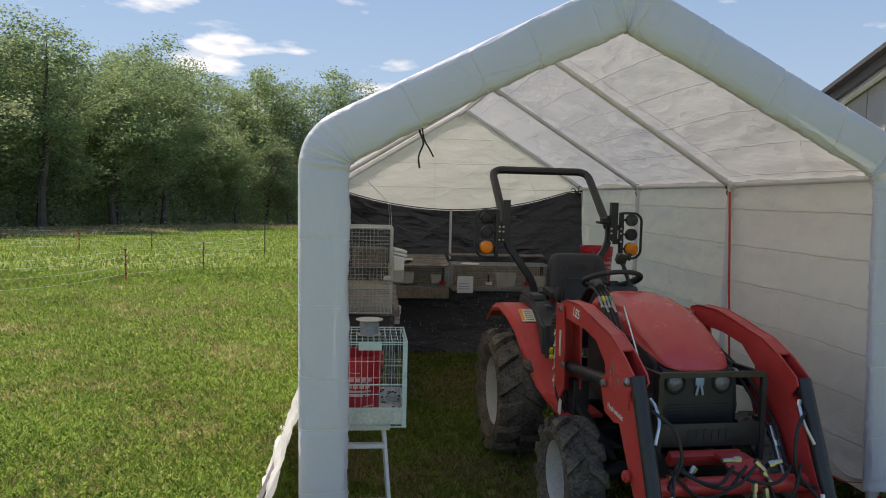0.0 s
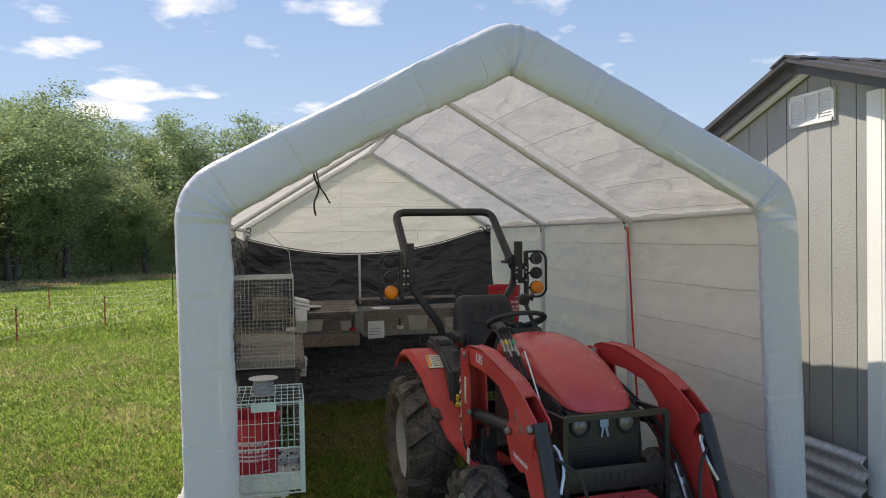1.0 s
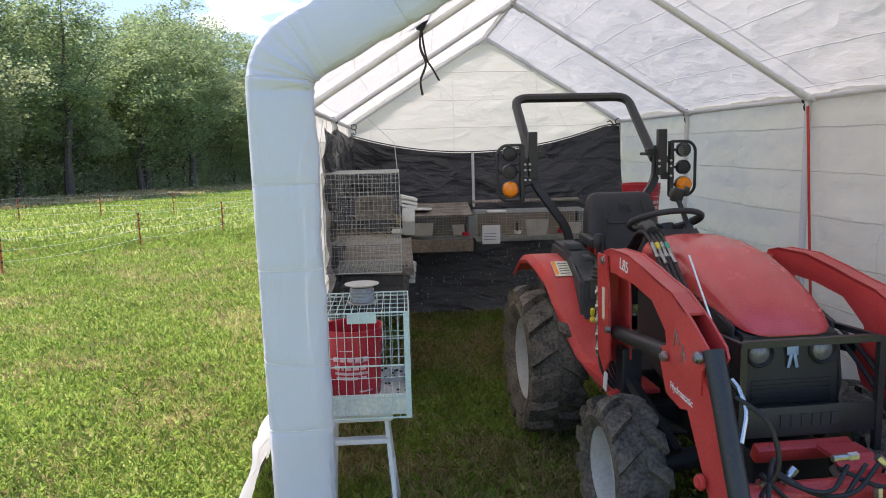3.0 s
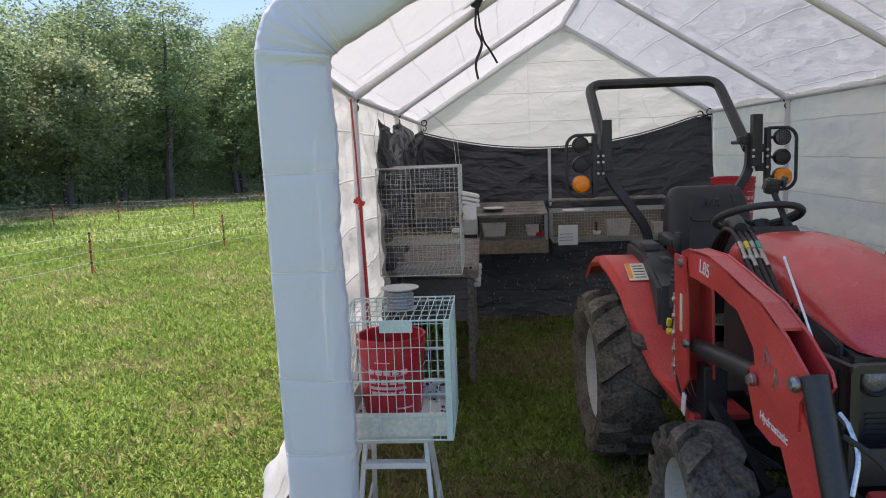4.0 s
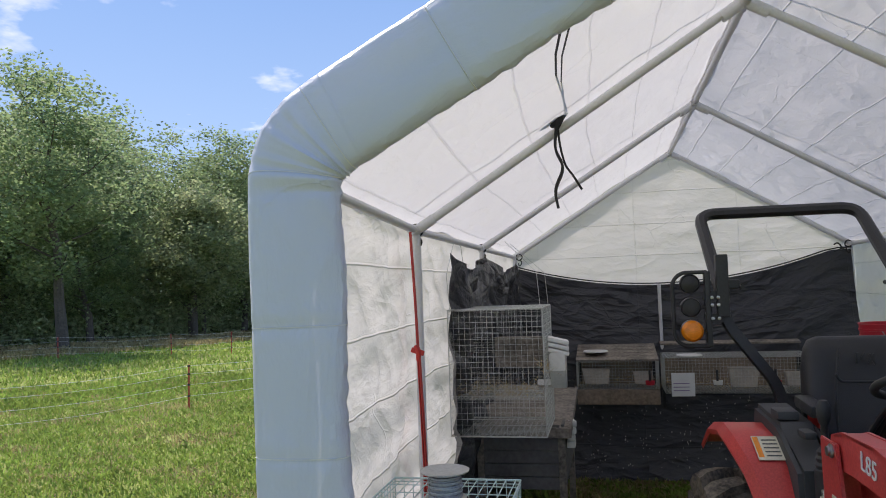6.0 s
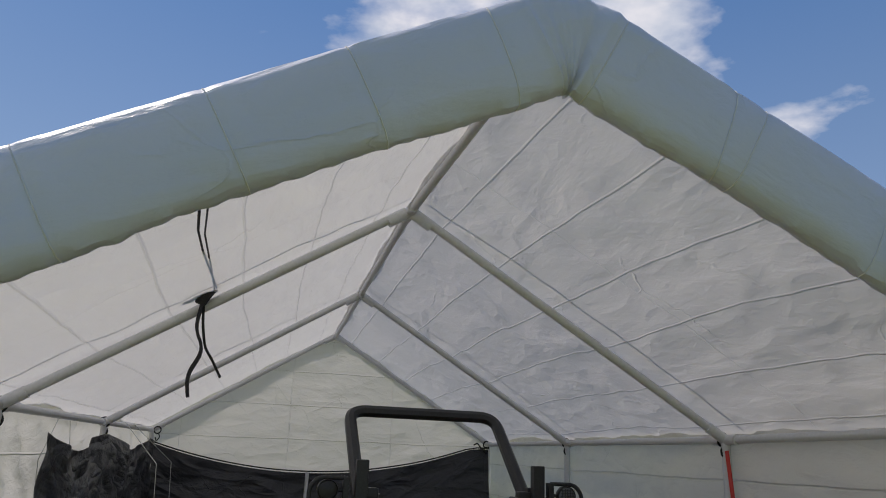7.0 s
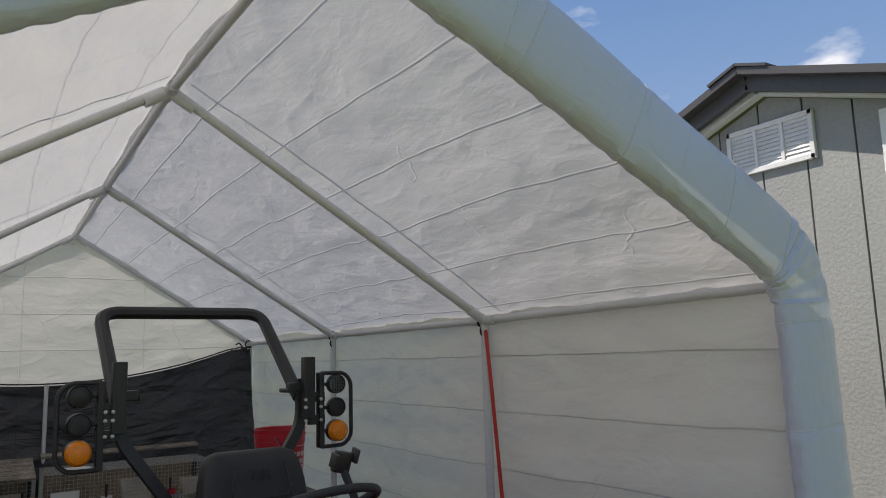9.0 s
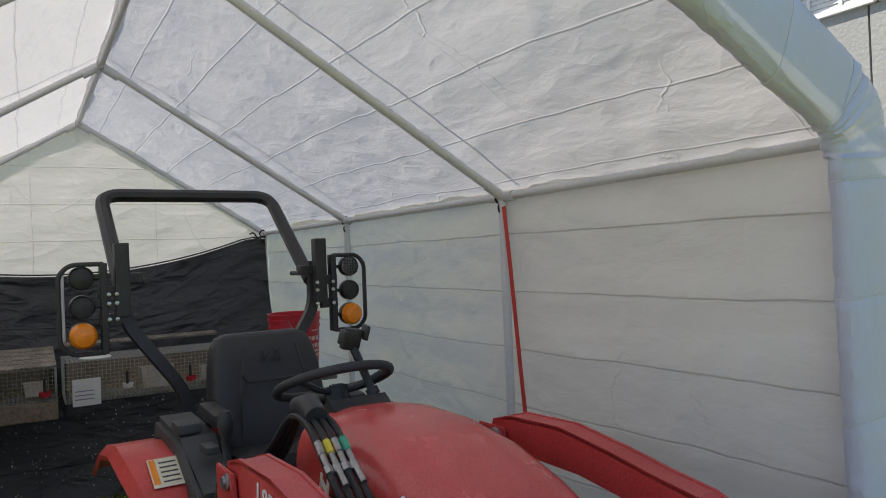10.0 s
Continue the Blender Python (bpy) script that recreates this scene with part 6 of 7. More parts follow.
def bucket_thing(loc, label, rz=0.0, lid=False):
    b = thing("plastic_bucket", loc, rz, label, "bucket", "red buckets")
    bm = bmesh.new()
    lathe(bm, [(0.001, 0.0), (0.128, 0.0), (0.132, 0.006), (0.148, 0.285), (0.152, 0.285), (0.152, 0.30), (0.149, 0.30), (0.150, 0.325), (0.156, 0.327), (0.156, 0.338), (0.151, 0.338), (0.153, 0.362), (0.158, 0.366), (0.155, 0.37), (0.148, 0.366), (0.142, 0.28), (0.126, 0.01), (0.001, 0.01)], 40)
    part("bucket_body", bm, M_BUCKETRED, b)
    bm = bmesh.new()
    tube(bm, rounded([(-0.157, 0, 0.33), (-0.150, -0.06, 0.22), (0, -0.17, 0.20), (0.150, -0.06, 0.22), (0.157, 0, 0.33)], 0.12, 8), 0.0025, 6)
    part("bail_handle", bm, M_STEEL, b, "steel wire bail")
    # printed maker's mark as plain pale blocks
    bm = bmesh.new()
    for (z, spans, h) in ((0.222, ((-52, -40), (-37, -25), (-22, -10), (-7, 5), (8, 20)), 0.024), (0.178, ((-50, -38), (-35, -30), (-27, -15), (-12, 0), (3, 15)), 0.024), (0.147, ((-50, 18),), 0.014), (0.122, ((-48, -2), (4, 16)), 0.016), (0.29, ((-38, -10),), 0.005), (0.268, ((-38, -10),), 0.005), (0.05, ((0, 30),), 0.008)):
        for a0, a1 in spans:
            n = 8
            prev = None
            for i in range(n + 1):
                a = radians(-90 + a0 + (a1 - a0) * i / n)
                r = 0.132 + 0.016 * z / 0.285 + 0.0025
                q = [bm.verts.new((r * math.cos(a), r * math.sin(a), zz)) for zz in (z - h / 2, z + h / 2)]
                if prev:
                    bm.faces.new((prev[0], q[0], q[1], prev[1]))
                prev = q
    islands(part("printed_bar", bm, M_PRINT, b, "pale printed block", False), "printed_bar")
    return b


# ---- step stool, pet crate, spool ----
stool = thing("step_stool", (-1.23, 1.02, 0.0), 0, "white steel folding step stool on the grass", "step stool")
for s in (-1, 1):
    bm = bmesh.new()
    tube(bm, [(s * 0.19, -0.34, 0.0), (s * 0.135, -0.14, 0.43)], 0.014, 4, flat=(0.03, 0.02))
    part("front_leg", bm, M_WHITE, stool, smooth=False)
    bm = bmesh.new()
    tube(bm, [(s * 0.18, 0.30, 0.0), (s * 0.13, 0.06, 0.43)], 0.012, 4, flat=(0.024, 0.018))
    part("back_leg", bm, M_WHITE, stool, smooth=False)
    bm = bmesh.new()
    tube(bm, [(s * 0.17, -0.27, 0.14), (s * 0.165, 0.20, 0.20)], 0.007, 6)
    part("brace", bm, M_WHITE, stool)
for z, y, d in ((0.14, -0.275, 0.05), (0.36, -0.175, 0.06)):
    bm = bmesh.new()
    box(bm, (0, y, z), (0.33 - z * 0.1, d, 0.018), bevel=0.003)
    part("rung", bm, M_WHITE, stool, smooth=False)
bm = bmesh.new()
box(bm, (0, -0.03, 0.437), (0.34, 0.28, 0.03), bevel=0.008)
part("top_step", bm, M_WHITE, stool, smooth=False)

stool.scale = (0.92, 0.8, 1.355)
crate = thing("pet_crate", (-1.215, 1.05, 0.615), 0, "pale mint wire pet crate with a dirty plastic tray", "crate")
cw, cd, ch = 0.23, 0.235, 0.488
wire_box(crate, (-cw, -cd, 0.0), (cw, cd, ch), 0.034, 0.0020, M_MINT, "xXyYZ", "mesh_panel", 0.095)
for z in (0.0, 0.245, ch):
    bm = bmesh.new()
    tube(bm, [(-cw, -cd, z), (cw, -cd, z), (cw, cd, z), (-cw, cd, z), (-cw, -cd, z)], 0.004, 6)
    part("crate_edge", bm, M_MINT, crate)
for c, sz in (((cw - 0.012, -cd, ch / 2), (0.026, 0.006, ch)), ((cw, 0.10, ch / 2), (0.006, 0.05, ch))):
    bm = bmesh.new()
    box(bm, c, sz, bevel=0.001)
    part("corner_strip", bm, M_MINT, crate, "flat mint corner strip", False)
bm = bmesh.new()
pan = [(-cd + 0.008, 0.11), (-cd + 0.012, 0.012), (cd - 0.012, 0.012), (cd - 0.008, 0.11), (cd - 0.014, 0.11), (cd - 0.02, 0.02), (-cd + 0.02, 0.02), (-cd + 0.014, 0.11)]
slab(bm, pan, -cw + 0.01, cw - 0.01)
for s in (-1, 1):
    box(bm, (s * (cw - 0.013), 0, 0.06), (0.006, 2 * cd - 0.02, 0.10))
part("tray", bm, mat("dirty_pale_tray", (0.58, 0.68, 0.70), 0.5, 0, 0.25, 7, 50, 0.05, tint=(0.68, 0.66, 0.58)), crate, "dirty pale plastic tray", False)
rnd = random.Random(3)
bm = bmesh.new()
for k in range(90):
    x, y = rnd.uniform(-cw + 0.02, cw - 0.02), rnd.choice((rnd.uniform(-0.22, 0.22), cd - 0.022))
    z = 0.023 if y < cd - 0.03 else rnd.uniform(0.03, 0.10)
    bmesh.ops.create_icosphere(bm, subdivisions=1, radius=rnd.uniform(0.004, 0.011), matrix=Matrix.Translation((x, y, z)) @ Matrix.Diagonal((1, 1, 0.6, 1)))
tagged(part("droppings", bm, M_DARKINK, crate), "scattered dark crumbs in the tray", kind="stuff")
bm = bmesh.new()
box(bm, (0.02, -cd - 0.006, ch - 0.02), (0.13, 0.006, 0.05), bevel=0.002)
part("crate_plate", bm, M_MINT, crate, "mint name plate without writing", False)
crate_bucket = bucket_thing((-1.26, 1.12, 0.637), "red plastic bucket with pale print inside the crate", 14)
crate_bucket.scale = (0.96, 0.96, 0.93)
spool = thing("wire_spool", (-1.20, 1.03, 1.107), 0, "spool of pale grey wire standing on the crate", "spool")
spool.scale = (0.78, 0.78, 0.78)
bm = bmesh.new()
lathe(bm, [(0.0, 0.0), (0.088, 0.0), (0.09, 0.004), (0.05, 0.008), (0.0, 0.008)], 28)
part("flange", bm, M_RIM, spool)
bm = bmesh.new()
lathe(bm, [(0.0, 0.096), (0.05, 0.096), (0.102, 0.112), (0.104, 0.118), (0.05, 0.106), (0.0, 0.106)], 28)
part("flange", bm, M_RIM, spool)
bm = bmesh.new()
pts = []
for i in range(15 * 16):
    a = 2 * math.pi * i / 16
    r = 0.066 + 0.006 * math.sin(i * 0.11)
    pts.append((r * math.cos(a), r * math.sin(a), 0.010 + 0.086 * i / (15 * 16)))
tube(bm, pts, 0.0042, 5)
lathe(bm, [(0.0, 0.008), (0.062, 0.008), (0.062, 0.096), (0.0, 0.096)], 24)
part("wound_wire", bm, mat("pale_blue_grey_wire", (0.34, 0.37, 0.40), 0.5, 0.3, 0.25), spool)

# bucket hung on the back corner pole, with its hook
bucket_thing((0.95, 3.48, 1.125), "red plastic bucket standing on a plank stand", 60)
shelf = thing("plank_stand", (0.93, 3.48, 0.0), 0, "small grey plank stand behind the tractor seat", "stand")
bm = bmesh.new()
box(bm, (0.03, 0.0, 1.113), (0.36, 0.36, 0.02), bevel=0.003)
part("shelf_board", bm, M_GREYPAINT, shelf, smooth=False)
for y in (-0.17, 0.17):
    bm = bmesh.new()
    box(bm, (0.0, y, 0.55), (0.04, 0.04, 1.11), bevel=0.003)
    part("shelf_post", bm, M_GREYPAINT, shelf, smooth=False)


# ---- straps ----
def strap(name, pts, width, material, label, group=""):
    p0 = Vector(pts[-1])
    t = thing(name, p0, 0, label, "strap", group)
    bm = bmesh.new()
    tube(bm, [Vector(p) - p0 for p in pts], 0.01, 4, flat=(width, 0.004))
    part("webbing", bm, material, t, smooth=False)
    return t


s_r = strap("red_strap", [(1.52, 2.07, 2.02), (1.515, 2.03, 1.75), (1.505, 1.97, 1.3), (1.50, 1.90, 0.75), (1.50, 1.80, 0.02)], 0.026, M_STRAP, "red webbing strap pulled tight beside the tent leg", "red tie-down straps")
s_l = strap("red_strap", [(-1.53, 1.93, 2.05), (-1.52, 1.94, 1.75), (-1.515, 1.95, 1.50)], 0.035, M_STRAP, "red webbing strap knotted half way down", "red tie-down straps")
bm = bmesh.new()
tube(bm, [(-0.008, -0.004, 0.028), (0.004, -0.008, 0.0), (0.0, 0.0, -0.034)], 0.01, 8, flat=(0.058, 0.022))
box(bm, (0.0, -0.012, 0.002), (0.062, 0.012, 0.024), (0, 18, 0), 0.004)
tube(bm, [(0.0, 0.0, -0.01), (0.005, 0.03, -0.5), (0.0, 0.05, -1.2), (0, 0.06, -1.48)], 0.01, 4, flat=(0.045, 0.004))
tube(bm, [(0.01, -0.02, -0.01), (0.015, 0.0, -0.3), (0.02, 0.03, -0.75)], 0.01, 4, flat=(0.03, 0.004))
part("knot_tail", bm, M_STRAP, s_l)
t_red = strap("red_strap", [(1.58, 0.90, 0.30), (1.57, 0.62, 0.33), (1.62, 0.42, 0.40)], 0.02, M_STRAP, "dark red strap along the foot of the side sheet", "red tie-down straps")
for x, y in ((1.55, 2.13), (-1.55, 2.13), (1.55, 4.06), (-1.55, 4.06), (1.52, 6.02), (-1.50, 6.02)):
    b = thing("bungee_cord", (x, y, EAVE), 0, "black elastic cord looped round the pole joint", "cord", "cords on the frame joints")
    s = -1 if x > 0 else 1
    bm = bmesh.new()
    ring = [(0.0 + 0.03 * math.cos(a), 0.0 + 0.012 * math.sin(2 * a), 0.03 * math.sin(a)) for a in [2 * math.pi * k / 14 for k in range(15)]]
    tube(bm, ring, 0.006, 6, cap=False)
    tube(bm, rounded([(s * 0.01, 0, -0.025), (s * 0.03, -0.01, -0.06), (s * 0.0, -0.01, -0.095), (-s * 0.01, -0.01, -0.06)], 0.02, 5), 0.005, 6)
    part("cord_loop", bm, M_BSTRAP, b)
for k, (x, dx, dz) in enumerate(((1.46, -0.10, 0.03), (1.50, -0.14, -0.03))):
    b = thing("tie_end", (x, 6.0, 2.03), 0, "loose black tie end by the back corner", "cord", "cords on the frame joints")
    bm = bmesh.new()
    tube(bm, rounded([(0, 0, 0), (dx * 0.5, -0.06, dz + 0.02), (dx, -0.12, dz)], 0.04), 0.007, 6)
    part("cord_loop", bm, M_BSTRAP, b)
# hanging black strap and cords on the second rafter
hang = thing("black_strap", (-0.85, 2.10, 2.54), 0, "black buckle strap knotted on the rafter with hanging tails", "strap")
bm = bmesh.new()
tube(bm, [(0.03, -0.01, 0.05), (0.0, -0.03, 0.02), (-0.01, -0.03, -0.03)], [0.024, 0.036, 0.022], 8)
box(bm, (-0.06, -0.03, 0.035), (0.10, 0.035, 0.05), (0, -15, 0), 0.006)
part("buckle_knot", bm, M_BSTRAP, hang)
bm = bmesh.new()
tube(bm, rounded([(0, -0.03, 0), (-0.015, -0.05, -0.14), (0.03, -0.07, -0.22), (-0.02, -0.09, -0.33), (-0.005, -0.10, -0.41)], 0.05, 5), 0.006, 4, flat=(0.026, 0.012))
tube(bm, rounded([(0.0, -0.02, 0), (0.01, -0.03, -0.12), (0.03, -0.03, -0.21), (0.06, -0.02, -0.25), (0.10, 0.0, -0.32)], 0.05, 5), 0.006, 4, flat=(0.022, 0.010))
part("strap_tail", bm, M_BSTRAP, hang, smooth=False)
bm = bmesh.new()
tube(bm, [(0.0, -0.02, 0.03), (0.01, -0.04, 0.10), (0.03, -0.5, 0.06), (0.06, -1.0, 0.01), (0.12, -1.55, -0.04)], 0.004, 6)
tube(bm, [(0.015, -0.03, 0.07), (0.05, -0.5, 0.05), (0.08, -1.0, 0.0), (0.14, -1.55, -0.05)], 0.003, 6)
part("thin_cord", bm, M_BSTRAP, hang)

# loose skirt at the front foot of the side sheet, with a rail lying on it
skirt = thing("tent_skirt", (-1.70, 0.9, 0.0), 0, "loose white sheet edge on the grass with an iron bar", "sheet")
bm = sheet(lambda u, v: (0.10 - 0.24 * max(0.0, v / 0.8) ** 0.8 - 0.04 * u * v, u, 0.66 * max(0.0, 1 - v / 0.8) ** 1.6 + 0.03), -0.55, 1.8, 0.0, 0.8, 0.03, 0.05, 55.0)
part("skirt_sheet", bm, M_COVER, skirt)
bm = bmesh.new()
tube(bm, [(-0.10, -0.35, 0.22), (-0.08, 0.5, 0.20)], 0.02, 4)
part("iron_bar", bm, M_GREYPAINT, skirt, "dark square bar", False)
skirt2 = thing("tent_skirt", (1.80, 0.6, 0.0), 0, "loose white sheet edge lying between tent and shed", "sheet")
bm = sheet(lambda u, v: (-0.10 + v, u, 0.34 * max(0.0, 1 - v / 0.45) ** 1.2 + 0.16 * (v / 0.45)), -0.22, 1.5, 0.0, 0.40, 0.03, 0.04, 65.0)
part("skirt_sheet", bm, M_COVER, skirt2)
leg_foot = thing("tent_foot_pole", (1.66, 0.5, 0.0), 0, "white pole foot below the sleeve with red tape", "pole")
bm = bmesh.new()
tube(bm, [(0, 0, 0), (0.01, 0, 0.4)], 0.013, 10)
part("pole", bm, M_POLE, leg_foot)
bm = bmesh.new()
tube(bm, [(-0.03, -0.10, 0.26), (-0.03, -0.10, 0.33)], 0.004, 4, flat=(0.035, 0.004))
part("red_tape", bm, M_STRAP, leg_foot, smooth=False)


# ---- trees ----
def quads_mesh(name, centres, normals_a, normals_b, material):
    """Many small leaves as one mesh: each a four-cornered blade round its centre."""
    n = len(centres)
    a, b = normals_a, normals_b
    verts = np.empty((n, 4, 3))
    verts[:, 0] = centres - a
    verts[:, 1] = centres - b * 0.55 + a * 0.1
    verts[:, 2] = centres + a
    verts[:, 3] = centres + b * 0.55 + a * 0.1
    me = bpy.data.meshes.new(name)
    me.vertices.add(4 * n)
    me.vertices.foreach_set("co", verts.reshape(-1))
    me.loops.add(4 * n)
    me.loops.foreach_set("vertex_index", np.arange(4 * n))
    me.polygons.add(n)
    me.polygons.foreach_set("loop_start", np.arange(0, 4 * n, 4))
    me.update(calc_edges=True)
    me.materials.append(material)
    return me


def rand_frames(rg, n, size):
    d = rg.normal(size=(n, 3)); d /= np.linalg.norm(d, axis=1)[:, None]
    e = rg.normal(size=(n, 3)); e -= d * (e * d).sum(1)[:, None]; e /= np.linalg.norm(e, axis=1)[:, None]
    s = size * rg.uniform(0.6, 1.3, n)[:, None]
    return d * s, e * s


def make_tree(loc, height, spread, seed, leaf, label, leaves=16000, low=0.14):
    """Tapered forked trunk, limbs, and a crown of leaf sprays round the twig ends."""
    rg = np.random.default_rng(seed)
    t = thing("tree", loc, 0, label, "tree", "trees of the wood edge")
    bm = bmesh.new()
    top = Vector((rg.normal() * 0.05 * height, rg.normal() * 0.05 * height, height * 0.86))
    trunk = [Vector((0, 0, -0.2))] + [top * f + Vector((rg.normal(), rg.normal(), 0)) * 0.012 * height for f in (0.2, 0.4, 0.6, 0.8)] + [top]
    r0 = 0.017 * height
    tube(bm, trunk, [r0 * 1.3, r0, r0 * 0.8, r0 * 0.58, r0 * 0.35, r0 * 0.1], 8)
    tips = []
    for k in range(16):
        f = low + (0.92 - low) * (k + rg.random()) / 16
        base = top * f
        ang = k * 2.4 + rg.normal() * 0.5
        prof = math.sin(math.pi * min(1, (f - low) / (1.06 - low)) ** 0.75) * 0.85 + 0.25
        L = spread * prof * rg.uniform(0.7, 1.15)
        rise = rg.uniform(0.25, 0.75)
        d = Vector((math.cos(ang), math.sin(ang), rise))
        p1 = base + d * L * 0.5 + Vector((0, 0, -0.03 * L))
        p2 = base + d * L
        tube(bm, [base, p1, p2], [r0 * 0.38 * (1.05 - f), r0 * 0.25 * (1.05 - f), 0.012], 5)
        tips += [(p1, 0.55 * L), (p2, 0.42 * L)]
        for j in range(3):
            q = p1 + Vector((rg.normal(), rg.normal(), rg.normal() * 0.6)) * L * 0.33
            tube(bm, [p1, q], [0.02, 0.008], 4)
            tips.append((q, 0.35 * L))
    tips += [(top, spread * 0.5), (top * 0.9, spread * 0.6), (top * 0.8, spread * 0.65), (top + Vector((0, 0, height * 0.05)), spread * 0.35)]
    part("trunk", bm, M_BARK, t)
    # sprays: clumps round each tip, leaves inside each clump
    w = np.array([max(0.3, r) ** 1.6 for _, r in tips]); w /= w.sum()
    pos = np.array([tuple(p) for p, _ in tips]); rad = np.array([max(0.35, r) for _, r in tips])
    nc = leaves // 26
    idx = rg.choice(len(tips), nc, p=w)
    off = rg.normal(size=(nc, 3)); off /= np.linalg.norm(off, axis=1)[:, None]
    cl = pos[idx] + off * (rad[idx] * rg.uniform(0.05, 1.0, nc) ** 0.6)[:, None] * np.array([1, 1, 0.75])
    n = nc * 26
    c = np.repeat(cl, 26, 0) + rg.normal(size=(n, 3)) * np.array([0.34, 0.34, 0.16])
    a, b = rand_frames(rg, n, 0.095)
    a[:, 2] *= 0.5
    ob = new("crown", quads_mesh("crown", c, a, b, leaf))
    ob.parent = t
    return t


kinds = [
    make_tree((-18.0, 36.6, ground_height(-18.0, 36.6)), 11.6, 3.2, 1, M_LEAF[0], "tall broadleaf tree in full green leaf at the wood edge"),
    make_tree((-16.5, 43.0, ground_height(-16.5, 43.0)), 10.2, 2.9, 2, M_LEAF[1], "fresh green broadleaf tree at the wood edge"),
    make_tree((-20.0, 30.5, ground_height(-20.0, 30.5)), 7.6, 2.3, 3, M_LEAF[2], "slender pale-leaved tree with thin open crown", 15000, 0.2),
    make_tree((-14.8, 47.5, ground_height(-14.8, 47.5)), 11.4, 3.4, 4, M_LEAF[0], "green oak with a broad crown"),
    make_tree((-20.8, 22.8, ground_height(-20.8, 22.8)), 11.2, 3.3, 5, M_LEAF[0], "tall broadleaf tree with several bare lower limbs", 19000, 0.24),
]
rg = np.random.default_rng(77)
edge = [(-34.0, 6.0), (-27.5, 16.0), (-23.0, 25.0), (-20.0, 33.0), (-17.5, 42.0), (-14.0, 49.5), (-7.5, 58.0), (2.0, 67.0), (14.0, 74.0)]


def along(f):
    k = min(int(f * (len(edge) - 1)), len(edge) - 2)
    u = f * (len(edge) - 1) - k
    (ax, ay), (bx, by) = edge[k], edge[k + 1]
    d = Vector((bx - ax, by - ay, 0)).normalized()
    return Vector((ax + (bx - ax) * u, ay + (by - ay) * u, 0)), Vector((-d.y, d.x, 0))


for row, (count, back, sc) in enumerate(((18, 0.6, 0.80), (16, 4.5, 0.98), (14, 10.0, 1.18))):
    for k in range(count):
        p, nrm = along(0.17 + 0.68 * (k + 0.15 + 0.7 * rg.random()) / count)
        p = p + nrm * (back + rg.uniform(-1.2, 1.2))
        src = kinds[int(rg.integers(0, 5))]
        s = sc * rg.uniform(0.82, 1.12) * (0.95 + 0.22 * k / count)
        if row == 0:
            s *= rg.choice([0.62, 0.85, 1.0])
        m = pose(p.x, p.y, ground_height(p.x, min(p.y, 90)) - 0.05, rg.normal() * 2, rg.normal() * 2, rg.uniform(0, 360))
        src.scale = (s, s, s * rg.uniform(0.92, 1.08))
        copy_thing(src, m)
        src.scale = (1, 1, 1)


# shrubs and saplings under the trees: one mass that nobody could count
def leaf_mass(name, n, place, size, material, label):
    rg_ = np.random.default_rng(len(name))
    c = place(rg_, n)
    a, b = rand_frames(rg_, len(c), size)
    a[:, 2] *= 0.7
    ob = new(name, quads_mesh(name, c, a, b, material))
    return tagged(ob, label, "shrubs", kind="stuff")


def under(rg_, n):
    f = rg_.uniform(0.15, 0.86, n // 40)
    out = []
    for v in f:
        p, nrm = along(v)
        q = p + nrm * rg_.uniform(0.0, 7.0)
        h = rg_.uniform(0.6, 4.2)
        cnt = 40
        pts = rg_.normal(size=(cnt, 3)) * np.array([0.55, 0.55, h * 0.33]) + np.array([q.x, q.y, ground_height(q.x, q.y) + h * 0.55])
        out.append(pts)
    return np.concatenate(out)


# leaf colour here is brightened in place of light held back by the crowns
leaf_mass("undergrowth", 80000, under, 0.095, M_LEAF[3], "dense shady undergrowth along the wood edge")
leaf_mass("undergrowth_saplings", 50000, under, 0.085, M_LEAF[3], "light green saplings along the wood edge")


def deep(rg_, n):
    out = []
    for v in rg_.uniform(0.15, 0.86, n // 50):
        p, nrm = along(v)
        q = p + nrm * rg_.uniform(10.0, 24.0)
        pts = rg_.normal(size=(50, 3)) * np.array([1.3, 1.3, 1.0]) + np.array([q.x, q.y, rg_.uniform(0, 7.5)])
        out.append(pts)
    return np.concatenate(out)


def middle(rg_, n):
    out = []
    for v in rg_.uniform(0.15, 0.86, n // 50):
        p, nrm = along(v)
        q = p + nrm * rg_.uniform(3.0, 10.0)
        pts = rg_.normal(size=(50, 3)) * np.array([0.8, 0.8, 0.7]) + np.array([q.x, q.y, ground_height(q.x, q.y) + rg_.uniform(0.5, 8.0)])
        out.append(pts)
    return np.concatenate(out)


# the wood's shaded inside takes the same brightened leaf colour
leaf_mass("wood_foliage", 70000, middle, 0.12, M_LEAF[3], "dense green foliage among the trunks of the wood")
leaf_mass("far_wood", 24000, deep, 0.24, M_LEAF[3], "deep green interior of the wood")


# ---- fence ----
def fence_post(x, y, h, material, label, lean=0.0):
    t = thing("fence_post", (x, y, ground_height(x, y)), 0, label, "fence post", "electric fence posts")
    bm = bmesh.new()
    tube(bm, [(0, 0, -0.1), (lean * 0.5, 0, h * 0.5), (lean, 0, h)], 0.016, 6)
    p = part("stake", bm, material, t)
    for z in (0.2, 0.38, 0.55, 0.68):
        if z < h:
            bm = bmesh.new()
            lathe(bm, [(0.020, -0.014), (0.026, 0.0), (0.020, 0.014)], 8, "z", (lean * z / h, 0, z))
            part("insulator", bm, M_PLASTIC, t)
    return t


